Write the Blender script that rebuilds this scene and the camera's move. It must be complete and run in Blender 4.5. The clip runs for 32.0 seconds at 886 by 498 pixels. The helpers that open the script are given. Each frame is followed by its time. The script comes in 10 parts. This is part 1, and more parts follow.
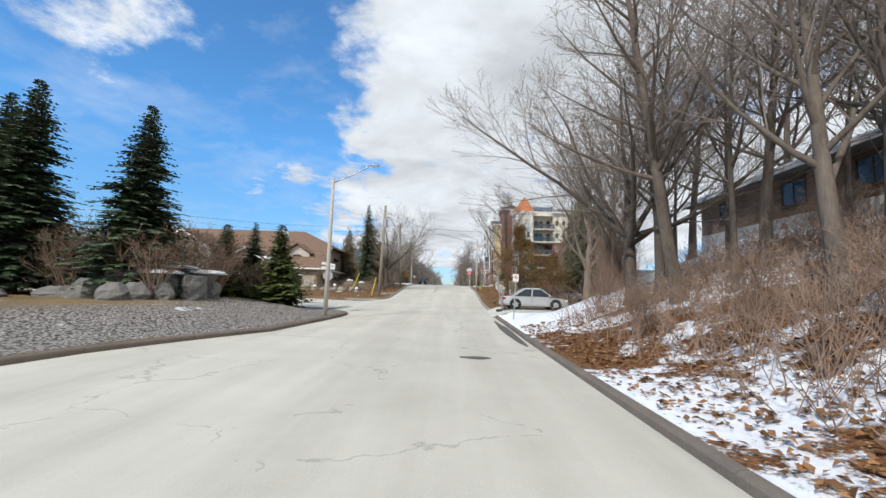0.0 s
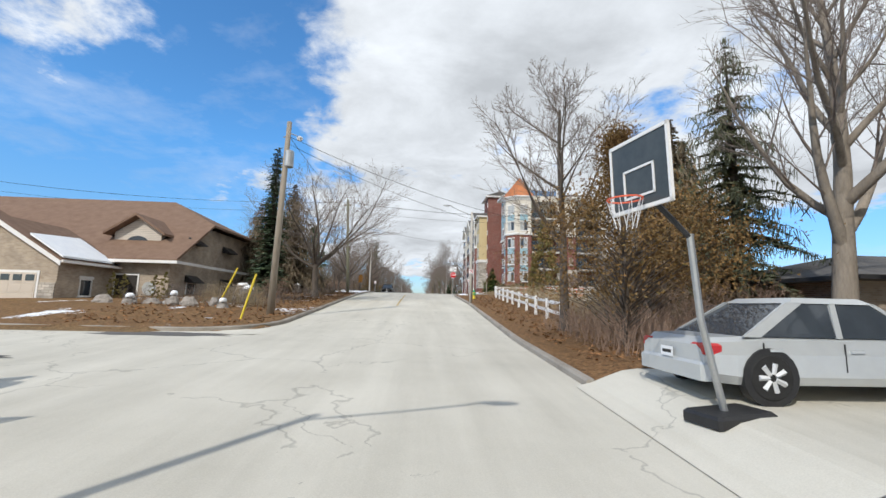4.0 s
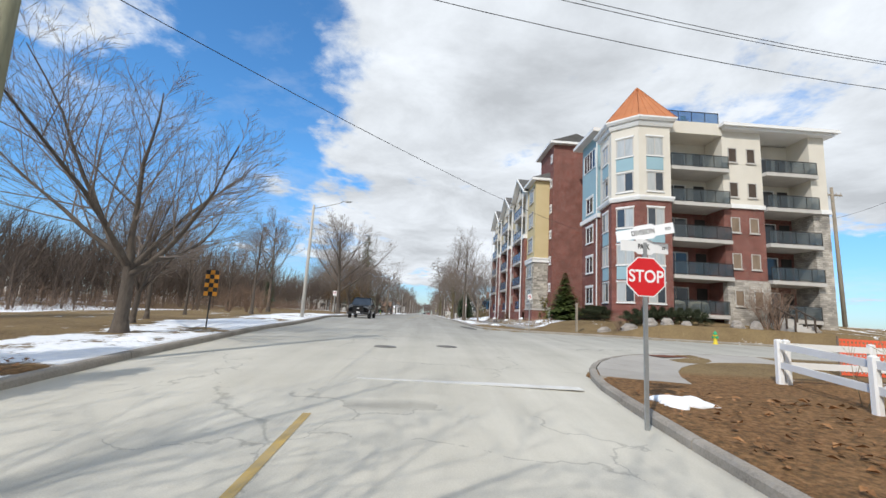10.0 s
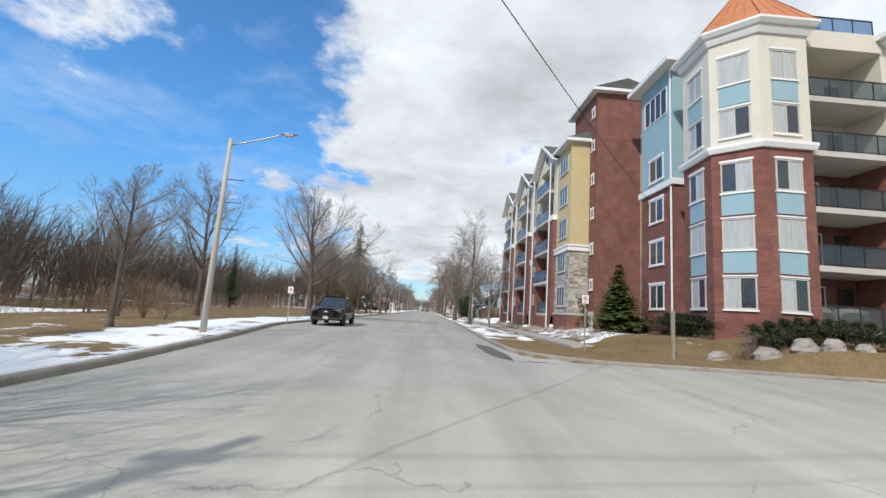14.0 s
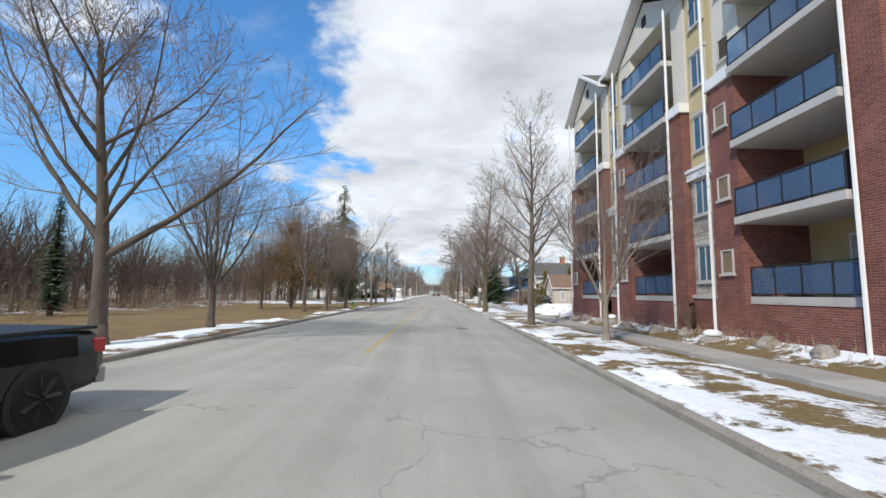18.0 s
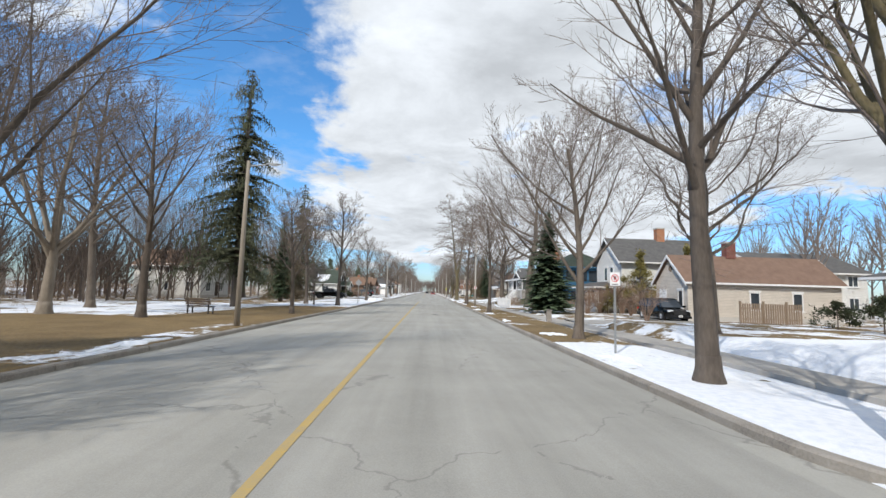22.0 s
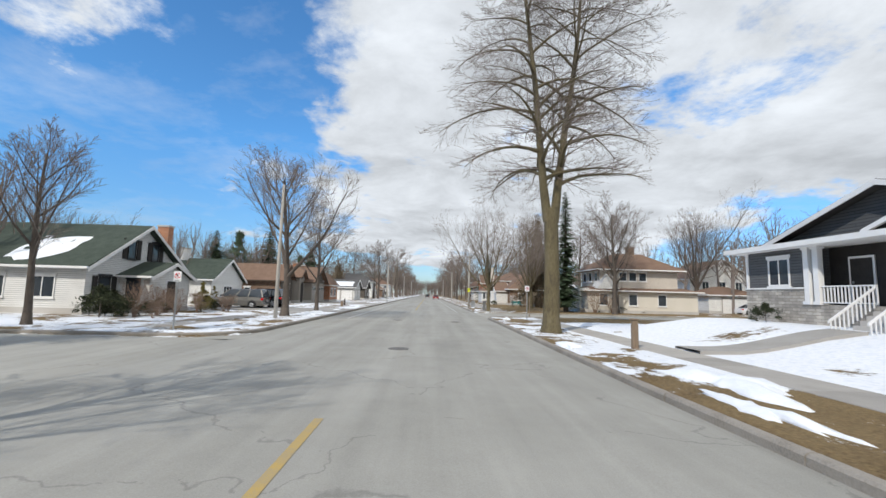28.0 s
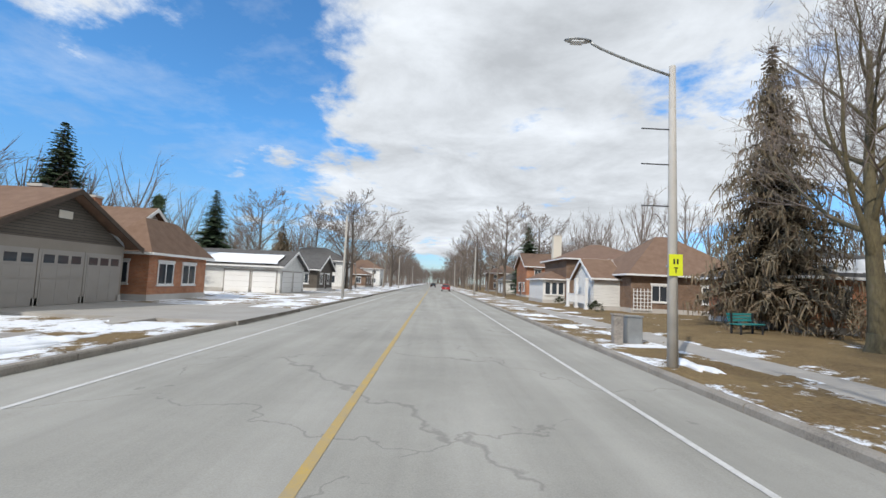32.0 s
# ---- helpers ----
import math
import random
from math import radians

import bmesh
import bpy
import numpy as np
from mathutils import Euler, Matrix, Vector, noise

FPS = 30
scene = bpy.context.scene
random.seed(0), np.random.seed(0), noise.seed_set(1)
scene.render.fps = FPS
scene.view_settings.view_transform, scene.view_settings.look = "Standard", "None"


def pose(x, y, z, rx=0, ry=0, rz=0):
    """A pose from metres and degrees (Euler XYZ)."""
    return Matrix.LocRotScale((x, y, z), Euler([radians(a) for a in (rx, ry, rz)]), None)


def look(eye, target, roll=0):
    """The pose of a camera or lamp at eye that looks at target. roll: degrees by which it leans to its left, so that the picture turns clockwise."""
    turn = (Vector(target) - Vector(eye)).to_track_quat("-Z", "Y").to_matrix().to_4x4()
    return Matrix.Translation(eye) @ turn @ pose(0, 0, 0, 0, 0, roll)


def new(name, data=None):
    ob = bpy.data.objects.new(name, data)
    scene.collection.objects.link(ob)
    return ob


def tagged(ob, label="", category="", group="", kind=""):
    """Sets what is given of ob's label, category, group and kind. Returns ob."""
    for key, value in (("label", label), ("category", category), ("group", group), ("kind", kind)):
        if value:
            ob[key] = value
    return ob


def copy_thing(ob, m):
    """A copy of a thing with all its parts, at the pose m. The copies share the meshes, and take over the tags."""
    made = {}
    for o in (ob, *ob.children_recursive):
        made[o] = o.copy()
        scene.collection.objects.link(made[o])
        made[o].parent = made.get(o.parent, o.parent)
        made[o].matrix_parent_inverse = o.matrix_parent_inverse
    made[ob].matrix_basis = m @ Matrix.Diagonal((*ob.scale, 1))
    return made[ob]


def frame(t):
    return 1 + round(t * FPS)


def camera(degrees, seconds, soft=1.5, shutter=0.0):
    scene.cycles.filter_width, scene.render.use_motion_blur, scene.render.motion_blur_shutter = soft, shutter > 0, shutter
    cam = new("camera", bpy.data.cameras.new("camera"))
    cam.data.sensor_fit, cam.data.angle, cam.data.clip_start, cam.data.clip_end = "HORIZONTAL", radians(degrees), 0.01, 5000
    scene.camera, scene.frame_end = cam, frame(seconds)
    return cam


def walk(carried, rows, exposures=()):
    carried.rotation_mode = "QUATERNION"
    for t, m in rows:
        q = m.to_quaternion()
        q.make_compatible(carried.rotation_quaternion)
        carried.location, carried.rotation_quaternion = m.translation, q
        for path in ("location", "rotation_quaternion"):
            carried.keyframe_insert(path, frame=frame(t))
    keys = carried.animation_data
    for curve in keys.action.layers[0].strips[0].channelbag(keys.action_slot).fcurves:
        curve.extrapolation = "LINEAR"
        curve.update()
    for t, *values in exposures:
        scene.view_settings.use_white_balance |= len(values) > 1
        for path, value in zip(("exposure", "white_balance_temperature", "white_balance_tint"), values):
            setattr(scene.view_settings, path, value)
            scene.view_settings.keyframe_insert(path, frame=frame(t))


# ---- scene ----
cam = camera(92.5, 32.0)
PATH = [
    (0.0, 0.271, 21.385, -2.101, 96.252, -1.887, 0.843),
    (0.5, 0.171, 23.770, -2.046, 96.365, -1.877, 0.414),
    (1.0, 0.089, 26.310, -1.988, 96.467, -1.854, -0.175),
    (1.5, 0.029, 29.035, -1.931, 96.529, -1.806, -0.874),
    (2.0, -0.020, 31.927, -1.887, 96.678, -1.712, -1.482),
    (2.5, -0.056, 34.988, -1.850, 96.837, -1.575, -2.077),
    (3.0, -0.086, 38.141, -1.797, 97.076, -1.559, -2.454),
    (3.5, -0.089, 41.540, -1.720, 97.265, -1.502, -2.819),
    (4.0, -0.070, 45.057, -1.623, 97.500, -1.357, -3.130),
    (4.5, -0.044, 48.630, -1.486, 97.835, -1.266, -3.369),
    (5.0, -0.017, 52.185, -1.320, 98.219, -1.180, -3.376),
    (5.5, 0.008, 55.728, -1.129, 98.622, -1.118, -3.223),
    (6.0, 0.032, 59.264, -0.916, 98.997, -1.098, -2.981),
    (6.5, 0.051, 62.797, -0.686, 99.274, -1.139, -2.724),
    (7.0, 0.064, 66.333, -0.446, 99.352, -1.259, -2.523),
    (7.5, 0.064, 69.767, -0.203, 99.488, -1.448, -2.329),
    (8.0, 0.048, 73.003, 0.034, 99.581, -1.707, -2.170),
    (8.5, 0.026, 76.093, 0.264, 99.512, -2.188, -2.133),
    (9.0, 0.002, 78.956, 0.470, 99.287, -2.730, -2.237),
    (9.5, -0.019, 81.475, 0.644, 99.008, -3.119, -2.349),
    (10.0, -0.032, 83.620, 0.785, 98.805, -3.306, -2.500),
    (10.5, -0.036, 85.372, 0.894, 98.664, -3.347, -2.590),
    (11.0, -0.028, 86.811, 0.975, 98.427, -3.260, -2.635),
    (11.5, -0.009, 87.998, 1.040, 98.332, -3.266, -2.622),
    (12.0, 0.013, 89.065, 1.098, 98.387, -3.303, -2.527),
    (12.5, 0.037, 90.220, 1.166, 98.634, -3.277, -2.498),
    (13.0, 0.057, 91.652, 1.251, 98.757, -3.346, -2.476),
    (13.5, 0.074, 93.436, 1.358, 98.711, -3.626, -2.523),
    (14.0, 0.091, 95.579, 1.474, 98.334, -3.874, -2.684),
    (14.5, 0.106, 98.057, 1.584, 97.727, -3.964, -2.933),
    (15.0, 0.119, 100.921, 1.681, 97.174, -3.706, -3.000),
    (15.5, 0.128, 104.102, 1.760, 96.741, -3.206, -2.911),
    (16.0, 0.136, 107.528, 1.823, 96.444, -2.571, -2.693),
    (16.5, 0.138, 111.126, 1.866, 96.248, -1.908, -2.372),
    (17.0, 0.134, 114.827, 1.884, 96.055, -1.323, -1.974),
    (17.5, 0.106, 118.675, 1.890, 95.965, -0.982, -1.544),
    (18.0, 0.061, 122.633, 1.895, 96.007, -0.833, -1.209),
    (18.5, 0.000, 126.867, 1.893, 95.995, -0.735, -1.034),
    (19.0, -0.058, 131.309, 1.893, 95.882, -0.744, -1.122),
    (19.5, -0.119, 135.917, 1.897, 95.762, -0.864, -1.271),
    (20.0, -0.182, 140.645, 1.898, 95.673, -1.001, -1.425),
    (20.5, -0.230, 145.577, 1.895, 95.679, -1.150, -1.632),
    (21.0, -0.238, 150.878, 1.883, 95.671, -1.264, -1.817),
    (21.5, -0.208, 156.428, 1.884, 95.667, -1.348, -1.900),
    (22.0, -0.165, 161.861, 1.897, 95.707, -1.566, -2.119),
    (22.5, -0.114, 167.320, 1.900, 95.776, -1.844, -2.410),
    (23.0, -0.070, 172.903, 1.901, 95.815, -2.112, -2.564),
    (23.5, -0.038, 178.591, 1.895, 95.534, -2.205, -2.546),
    (24.0, -0.015, 184.322, 1.893, 95.266, -2.142, -2.417),
    (24.5, 0.008, 190.122, 1.890, 95.033, -1.894, -2.456),
    (25.0, 0.031, 195.981, 1.881, 95.023, -1.605, -2.587),
    (25.5, 0.029, 201.737, 1.874, 95.112, -1.517, -2.495),
    (26.0, 0.029, 207.562, 1.878, 95.259, -1.470, -2.521),
    (26.5, 0.031, 213.454, 1.883, 95.460, -1.453, -2.576),
    (27.0, 0.031, 219.416, 1.883, 95.708, -1.455, -2.571),
    (27.5, 0.027, 225.446, 1.881, 95.954, -1.461, -2.418),
    (28.0, 0.017, 231.547, 1.879, 96.061, -1.462, -2.027),
    (28.5, 0.005, 237.742, 1.890, 96.182, -1.635, -1.755),
    (29.0, 0.001, 244.055, 1.912, 96.173, -1.891, -1.416),
    (29.5, -0.001, 250.238, 1.916, 95.948, -2.025, -1.212),
    (30.0, -0.008, 256.217, 1.910, 95.714, -2.408, -1.245),
    (30.5, -0.032, 261.951, 1.905, 95.524, -2.918, -1.198),
    (31.0, -0.061, 267.512, 1.902, 95.295, -3.146, -1.202),
    (31.5, -0.091, 272.838, 1.882, 94.890, -2.865, -1.247),
    (32.0, -0.136, 278.375, 1.850, 94.541, -2.384, -1.289),
]
walk(cam, [(t, pose(x, y, z, a, b, c)) for t, x, y, z, a, b, c in PATH], [(0, -0.06), (14, -0.06), (18, 0.0), (25, -0.04), (28, -0.16), (32, -0.1)])

# ---- light: partly cloudy late-winter midday, sun behind the camera on its left ----
SUN_AZ, SUN_EL = math.atan2(-0.55, -0.83), radians(40)
sun_way = Vector((math.sin(SUN_AZ) * math.cos(SUN_EL), math.cos(SUN_AZ) * math.cos(SUN_EL), math.sin(SUN_EL)))
sun = new("sun", bpy.data.lights.new("sun", "SUN"))
sun.data.energy, sun.data.angle, sun.data.color = 3.5, radians(0.6), (1.0, 0.955, 0.885)
sun.matrix_world = look(sun_way * 100, (0, 0, 0))


def make_world():
    w = bpy.data.worlds.new("sky")
    w.use_nodes = True
    scene.world = w
    nt = w.node_tree
    n, l = nt.nodes, nt.links
    n.clear()
    out = n.new("ShaderNodeOutputWorld")
    bg = n.new("ShaderNodeBackground")
    sky = n.new("ShaderNodeTexSky")
    sky.sky_type, sky.sun_disc = "NISHITA", False
    sky.sun_elevation, sky.sun_rotation = SUN_EL, SUN_AZ
    sky.air_density, sky.dust_density, sky.ozone_density = 1.0, 0.4, 2.5
    co = n.new("ShaderNodeTexCoord")
    sep = n.new("ShaderNodeSeparateXYZ")
    l.new(co.outputs["Generated"], sep.inputs[0])

    def m(op, a, b=None, c=None, clamp=False):
        q = n.new("ShaderNodeMath")
        q.operation, q.use_clamp = op, clamp
        for i, v in enumerate((a, b, c)):
            if v is None:
                continue
            if isinstance(v, (int, float)):
                q.inputs[i].default_value = v
            else:
                l.new(v, q.inputs[i])
        return q.outputs[0]

    # clouds lie on a plane far above: direction divided by its height
    up = m("MAXIMUM", sep.outputs[2], 0.0)
    den = m("ADD", up, 0.16)
    comb = n.new("ShaderNodeCombineXYZ")
    l.new(m("DIVIDE", sep.outputs[0], den), comb.inputs[0])
    l.new(m("DIVIDE", sep.outputs[1], den), comb.inputs[1])

    def cloud_noise(scale, detail, rough, shift):
        mp = n.new("ShaderNodeMapping")
        mp.inputs["Location"].default_value = shift
        l.new(comb.outputs[0], mp.inputs[0])
        t = n.new("ShaderNodeTexNoise")
        t.inputs["Scale"].default_value, t.inputs["Detail"].default_value, t.inputs["Roughness"].default_value = scale, detail, rough
        t.inputs["Distortion"].default_value = 0.25
        l.new(mp.outputs[0], t.inputs["Vector"])
        return t.outputs[0]

    big = cloud_noise(1.1, 8, 0.58, CLOUD_SHIFT)
    fine = cloud_noise(5.0, 6, 0.62, (3.1, 1.7, 0.0))
    # a large bank of cloud ahead and to the right, clear blue to the left
    az = m("ARCTAN2", sep.outputs[0], sep.outputs[1])
    bank = m("MINIMUM", m("MAXIMUM", m("MULTIPLY", m("ADD", az, 0.30), 2.2), -0.46), 0.46)
    # low on the right the bank breaks up, and a smaller cloud hangs high on the left
    gap = m("MULTIPLY", m("MULTIPLY", m("SUBTRACT", az, 0.42, clamp=True), 2.2), m("SUBTRACT", 1.0, m("MULTIPLY", m("ABSOLUTE", m("SUBTRACT", up, 0.13)), 9.0), clamp=True))
    left = m("MULTIPLY", m("SUBTRACT", 1.0, m("MULTIPLY", m("ABSOLUTE", m("ADD", az, 0.72)), 3.4), clamp=True), m("SUBTRACT", 1.0, m("MULTIPLY", m("ABSOLUTE", m("SUBTRACT", up, 0.44)), 4.5), clamp=True))
    # unseen cloud cover behind the view, added to whiten the sky's light
    behind = m("MULTIPLY", m("MAXIMUM", m("SUBTRACT", m("ABSOLUTE", az), 1.5), 0.0), 0.9)
    bank = m("MINIMUM", m("ADD", m("ADD", m("SUBTRACT", bank, gap), m("MULTIPLY", left, 0.95)), behind), 0.5)
    # clear air under the bank, down to the horizon
    bank = m("SUBTRACT", bank, m("MULTIPLY", m("SUBTRACT", 1.0, m("MULTIPLY", up, 9.0), clamp=True), 0.75))
    cover = m("ADD", m("ADD", m("MULTIPLY", m("SUBTRACT", big, 0.5), 2.3), m("MULTIPLY", m("SUBTRACT", fine, 0.5), 0.8)), bank)
    ramp = n.new("ShaderNodeMapRange")
    ramp.interpolation_type = "SMOOTHSTEP"
    ramp.inputs[1].default_value, ramp.inputs[2].default_value = -0.06, 0.26
    l.new(cover, ramp.inputs[0])
    # thin veils of high cloud drift over the blue
    veil = n.new("ShaderNodeMapRange")
    veil.inputs[1].default_value, veil.inputs[2].default_value = 0.50, 0.72
    veil.inputs[3].default_value, veil.inputs[4].default_value = 0.0, 0.38
    l.new(m("ADD", m("MULTIPLY", cloud_noise(1.3, 9, 0.62, VEIL_SHIFT), 0.75), m("MULTIPLY", fine, 0.25)), veil.inputs[0])
    mask = m("MAXIMUM", ramp.outputs[0], veil.outputs[0])
    tone = n.new("ShaderNodeMapRange")
    tone.inputs[1].default_value, tone.inputs[2].default_value = 0.30, 0.66
    tone.inputs[3].default_value, tone.inputs[4].default_value = 6.2, 10.6
    l.new(cloud_noise(1.7, 7, 0.6, (9.0, 4.0, 2.0)), tone.inputs[0])
    cc = n.new("ShaderNodeCombineColor")
    l.new(m("MULTIPLY", tone.outputs[0], 0.93), cc.inputs[0])
    l.new(m("MULTIPLY", tone.outputs[0], 0.985), cc.inputs[1])
    l.new(m("MULTIPLY", tone.outputs[0], 1.05), cc.inputs[2])
    blue = n.new("ShaderNodeMix")
    blue.data_type, blue.blend_type = "RGBA", "MULTIPLY"
    blue.inputs[0].default_value = 1.0
    tint = n.new("ShaderNodeMix")
    tint.data_type = "RGBA"
    tint.inputs[6].default_value, tint.inputs[7].default_value = LOW_TINT, SKY_TINT
    l.new(m("MULTIPLY", up, 3.2, clamp=True), tint.inputs[0])
    l.new(tint.outputs[2], blue.inputs[7])
    l.new(sky.outputs[0], blue.inputs[6])
    mix = n.new("ShaderNodeMix")
    mix.data_type = "RGBA"
    l.new(mask, mix.inputs[0])
    l.new(blue.outputs[2], mix.inputs[6])
    l.new(cc.outputs[0], mix.inputs[7])
    l.new(mix.outputs[2], bg.inputs[0])
    bg.inputs[1].default_value = 0.10
    l.new(bg.outputs[0], out.inputs[0])


VEIL_SHIFT = (0.7, 0.4, 5.0)
CLOUD_SHIFT, SKY_TINT = (0.0, 0.0, 0.0), (0.95, 1.75, 2.25, 1.0)
LOW_TINT = (0.85, 1.05, 1.35, 1.0)
make_world()

# ---- materials ----
def material(name, colors, rough=0.8, scale=6.0, bump=0.2, fine=40.0, metal=0.0, random_by="", stretch=(1, 1, 1), spec=0.3, stain=0.25):
    """Two or three colours mixed by coarse and fine noise, with a fine relief."""
    mt = bpy.data.materials.new(name)
    mt.use_nodes = True
    n, l = mt.node_tree.nodes, mt.node_tree.links
    b = n["Principled BSDF"]
    co = n.new("ShaderNodeTexCoord")
    mp = n.new("ShaderNodeMapping")
    mp.inputs["Scale"].default_value = stretch
    l.new(co.outputs["Object"], mp.inputs[0])

    def noise_at(s, d=5, r=0.6):
        t = n.new("ShaderNodeTexNoise")
        t.inputs["Scale"].default_value, t.inputs["Detail"].default_value, t.inputs["Roughness"].default_value = s, d, r
        l.new(mp.outputs[0], t.inputs["Vector"])
        return t.outputs[0]

    ramp = n.new("ShaderNodeValToRGB")
    e = ramp.color_ramp.elements
    e[0].position, e[1].position = 0.32, 0.68
    e[0].color, e[1].color = (*colors[0], 1), (*colors[-1], 1)
    for i, c in enumerate(colors[1:-1]):
        q = e.new(0.32 + 0.36 * (i + 1) / (len(colors) - 1))
        q.color = (*c, 1)
    coarse, grain = noise_at(scale), noise_at(fine, 4)
    mixn = n.new("ShaderNodeMix")
    mixn.inputs[0].default_value = 0.4
    l.new(coarse, mixn.inputs[2])
    l.new(grain, mixn.inputs[3])
    l.new(mixn.outputs[0], ramp.inputs[0])
    col = ramp.outputs[0]
    if random_by:
        src = n.new("ShaderNodeObjectInfo") if random_by == "object" else n.new("ShaderNodeNewGeometry")
        hsv = n.new("ShaderNodeHueSaturation")
        mr = n.new("ShaderNodeMapRange")
        mr.inputs[3].default_value, mr.inputs[4].default_value = 1 - stain, 1 + stain
        l.new(src.outputs["Random"] if random_by == "object" else src.outputs["Random Per Island"], mr.inputs[0])
        l.new(mr.outputs[0], hsv.inputs["Value"])
        l.new(col, hsv.inputs["Color"])
        col = hsv.outputs[0]
    l.new(col, b.inputs["Base Color"])
    b.inputs["Roughness"].default_value, b.inputs["Metallic"].default_value = rough, metal
    b.inputs["Specular IOR Level"].default_value = spec
    if bump:
        bp = n.new("ShaderNodeBump")
        bp.inputs["Strength"].default_value, bp.inputs["Distance"].default_value = bump, 0.02
        l.new(grain, bp.inputs["Height"])
        l.new(bp.outputs[0], b.inputs["Normal"])
    return mt


def brick_material(name, c1, c2, mortar, w=0.23, h=0.076, offset=0.5, spread=0.5):
    """Courses of small bricks on walls that stay far off, laid by the wall's own metres."""
    mt = material(name, (c1, c2), 0.85)
    n, l = mt.node_tree.nodes, mt.node_tree.links
    b = n["Principled BSDF"]
    co = n.new("ShaderNodeTexCoord")
    sep = n.new("ShaderNodeSeparateXYZ")
    l.new(co.outputs["Object"], sep.inputs[0])
    add = n.new("ShaderNodeMath")
    add.operation = "ADD"
    l.new(sep.outputs[0], add.inputs[0])
    l.new(sep.outputs[1], add.inputs[1])
    cb = n.new("ShaderNodeCombineXYZ")
    l.new(add.outputs[0], cb.inputs[0])
    l.new(sep.outputs[2], cb.inputs[1])
    t = n.new("ShaderNodeTexBrick")
    t.inputs["Color1"].default_value, t.inputs["Color2"].default_value, t.inputs["Mortar"].default_value = (*c1, 1), (*c2, 1), (*mortar, 1)
    t.inputs["Scale"].default_value, t.inputs["Brick Width"].default_value, t.inputs["Row Height"].default_value = 1.0, w, h
    t.inputs["Mortar Size"].default_value, t.inputs["Bias"].default_value, t.offset = h * 0.09, 0.0, offset
    l.new(cb.outputs[0], t.inputs["Vector"])
    no = n.new("ShaderNodeTexNoise")
    no.inputs["Scale"].default_value, no.inputs["Detail"].default_value = 1.3, 6
    l.new(co.outputs["Object"], no.inputs["Vector"])
    hsv = n.new("ShaderNodeHueSaturation")
    mr = n.new("ShaderNodeMapRange")
    mr.inputs[1].default_value, mr.inputs[2].default_value = 0.3, 0.7
    mr.inputs[3].default_value, mr.inputs[4].default_value = 1 - spread * 0.4, 1 + spread * 0.4
    l.new(no.outputs[0], mr.inputs[0])
    l.new(mr.outputs[0], hsv.inputs["Value"])
    l.new(t.outputs["Color"], hsv.inputs["Color"])
    l.new(hsv.outputs[0], b.inputs["Base Color"])
    bp = n.new("ShaderNodeBump")
    bp.inputs["Strength"].default_value, bp.inputs["Distance"].default_value, bp.invert = 0.5, 0.01, True
    l.new(t.outputs["Fac"], bp.inputs["Height"])
    l.new(bp.outputs[0], b.inputs["Normal"])
    return mt


def glass_material(name, color=(0.05, 0.06, 0.07), rough=0.04):
    """A window pane before an unlit room: dark and glossy."""
    mt = material(name, (color, tuple(c * 1.5 for c in color)), rough, 0.7, 0.0, 3.0, spec=0.6)
    return mt


def rail_glass(name, color, tint, body):
    """Tinted see-through glass of a balcony rail, part clear and part reflecting."""
    mt = bpy.data.materials.new(name)
    mt.use_nodes = True
    n, l = mt.node_tree.nodes, mt.node_tree.links
    b = n["Principled BSDF"]
    b.inputs["Base Color"].default_value = (*color, 1)
    b.inputs["Roughness"].default_value = 0.06
    b.inputs["Specular IOR Level"].default_value = 0.8
    tr, mx = n.new("ShaderNodeBsdfTransparent"), n.new("ShaderNodeMixShader")
    tr.inputs[0].default_value = (*tint, 1)
    mx.inputs[0].default_value = body
    l.new(tr.outputs[0], mx.inputs[1])
    l.new(b.outputs[0], mx.inputs[2])
    l.new(mx.outputs[0], n["Material Output"].inputs[0])
    return mt


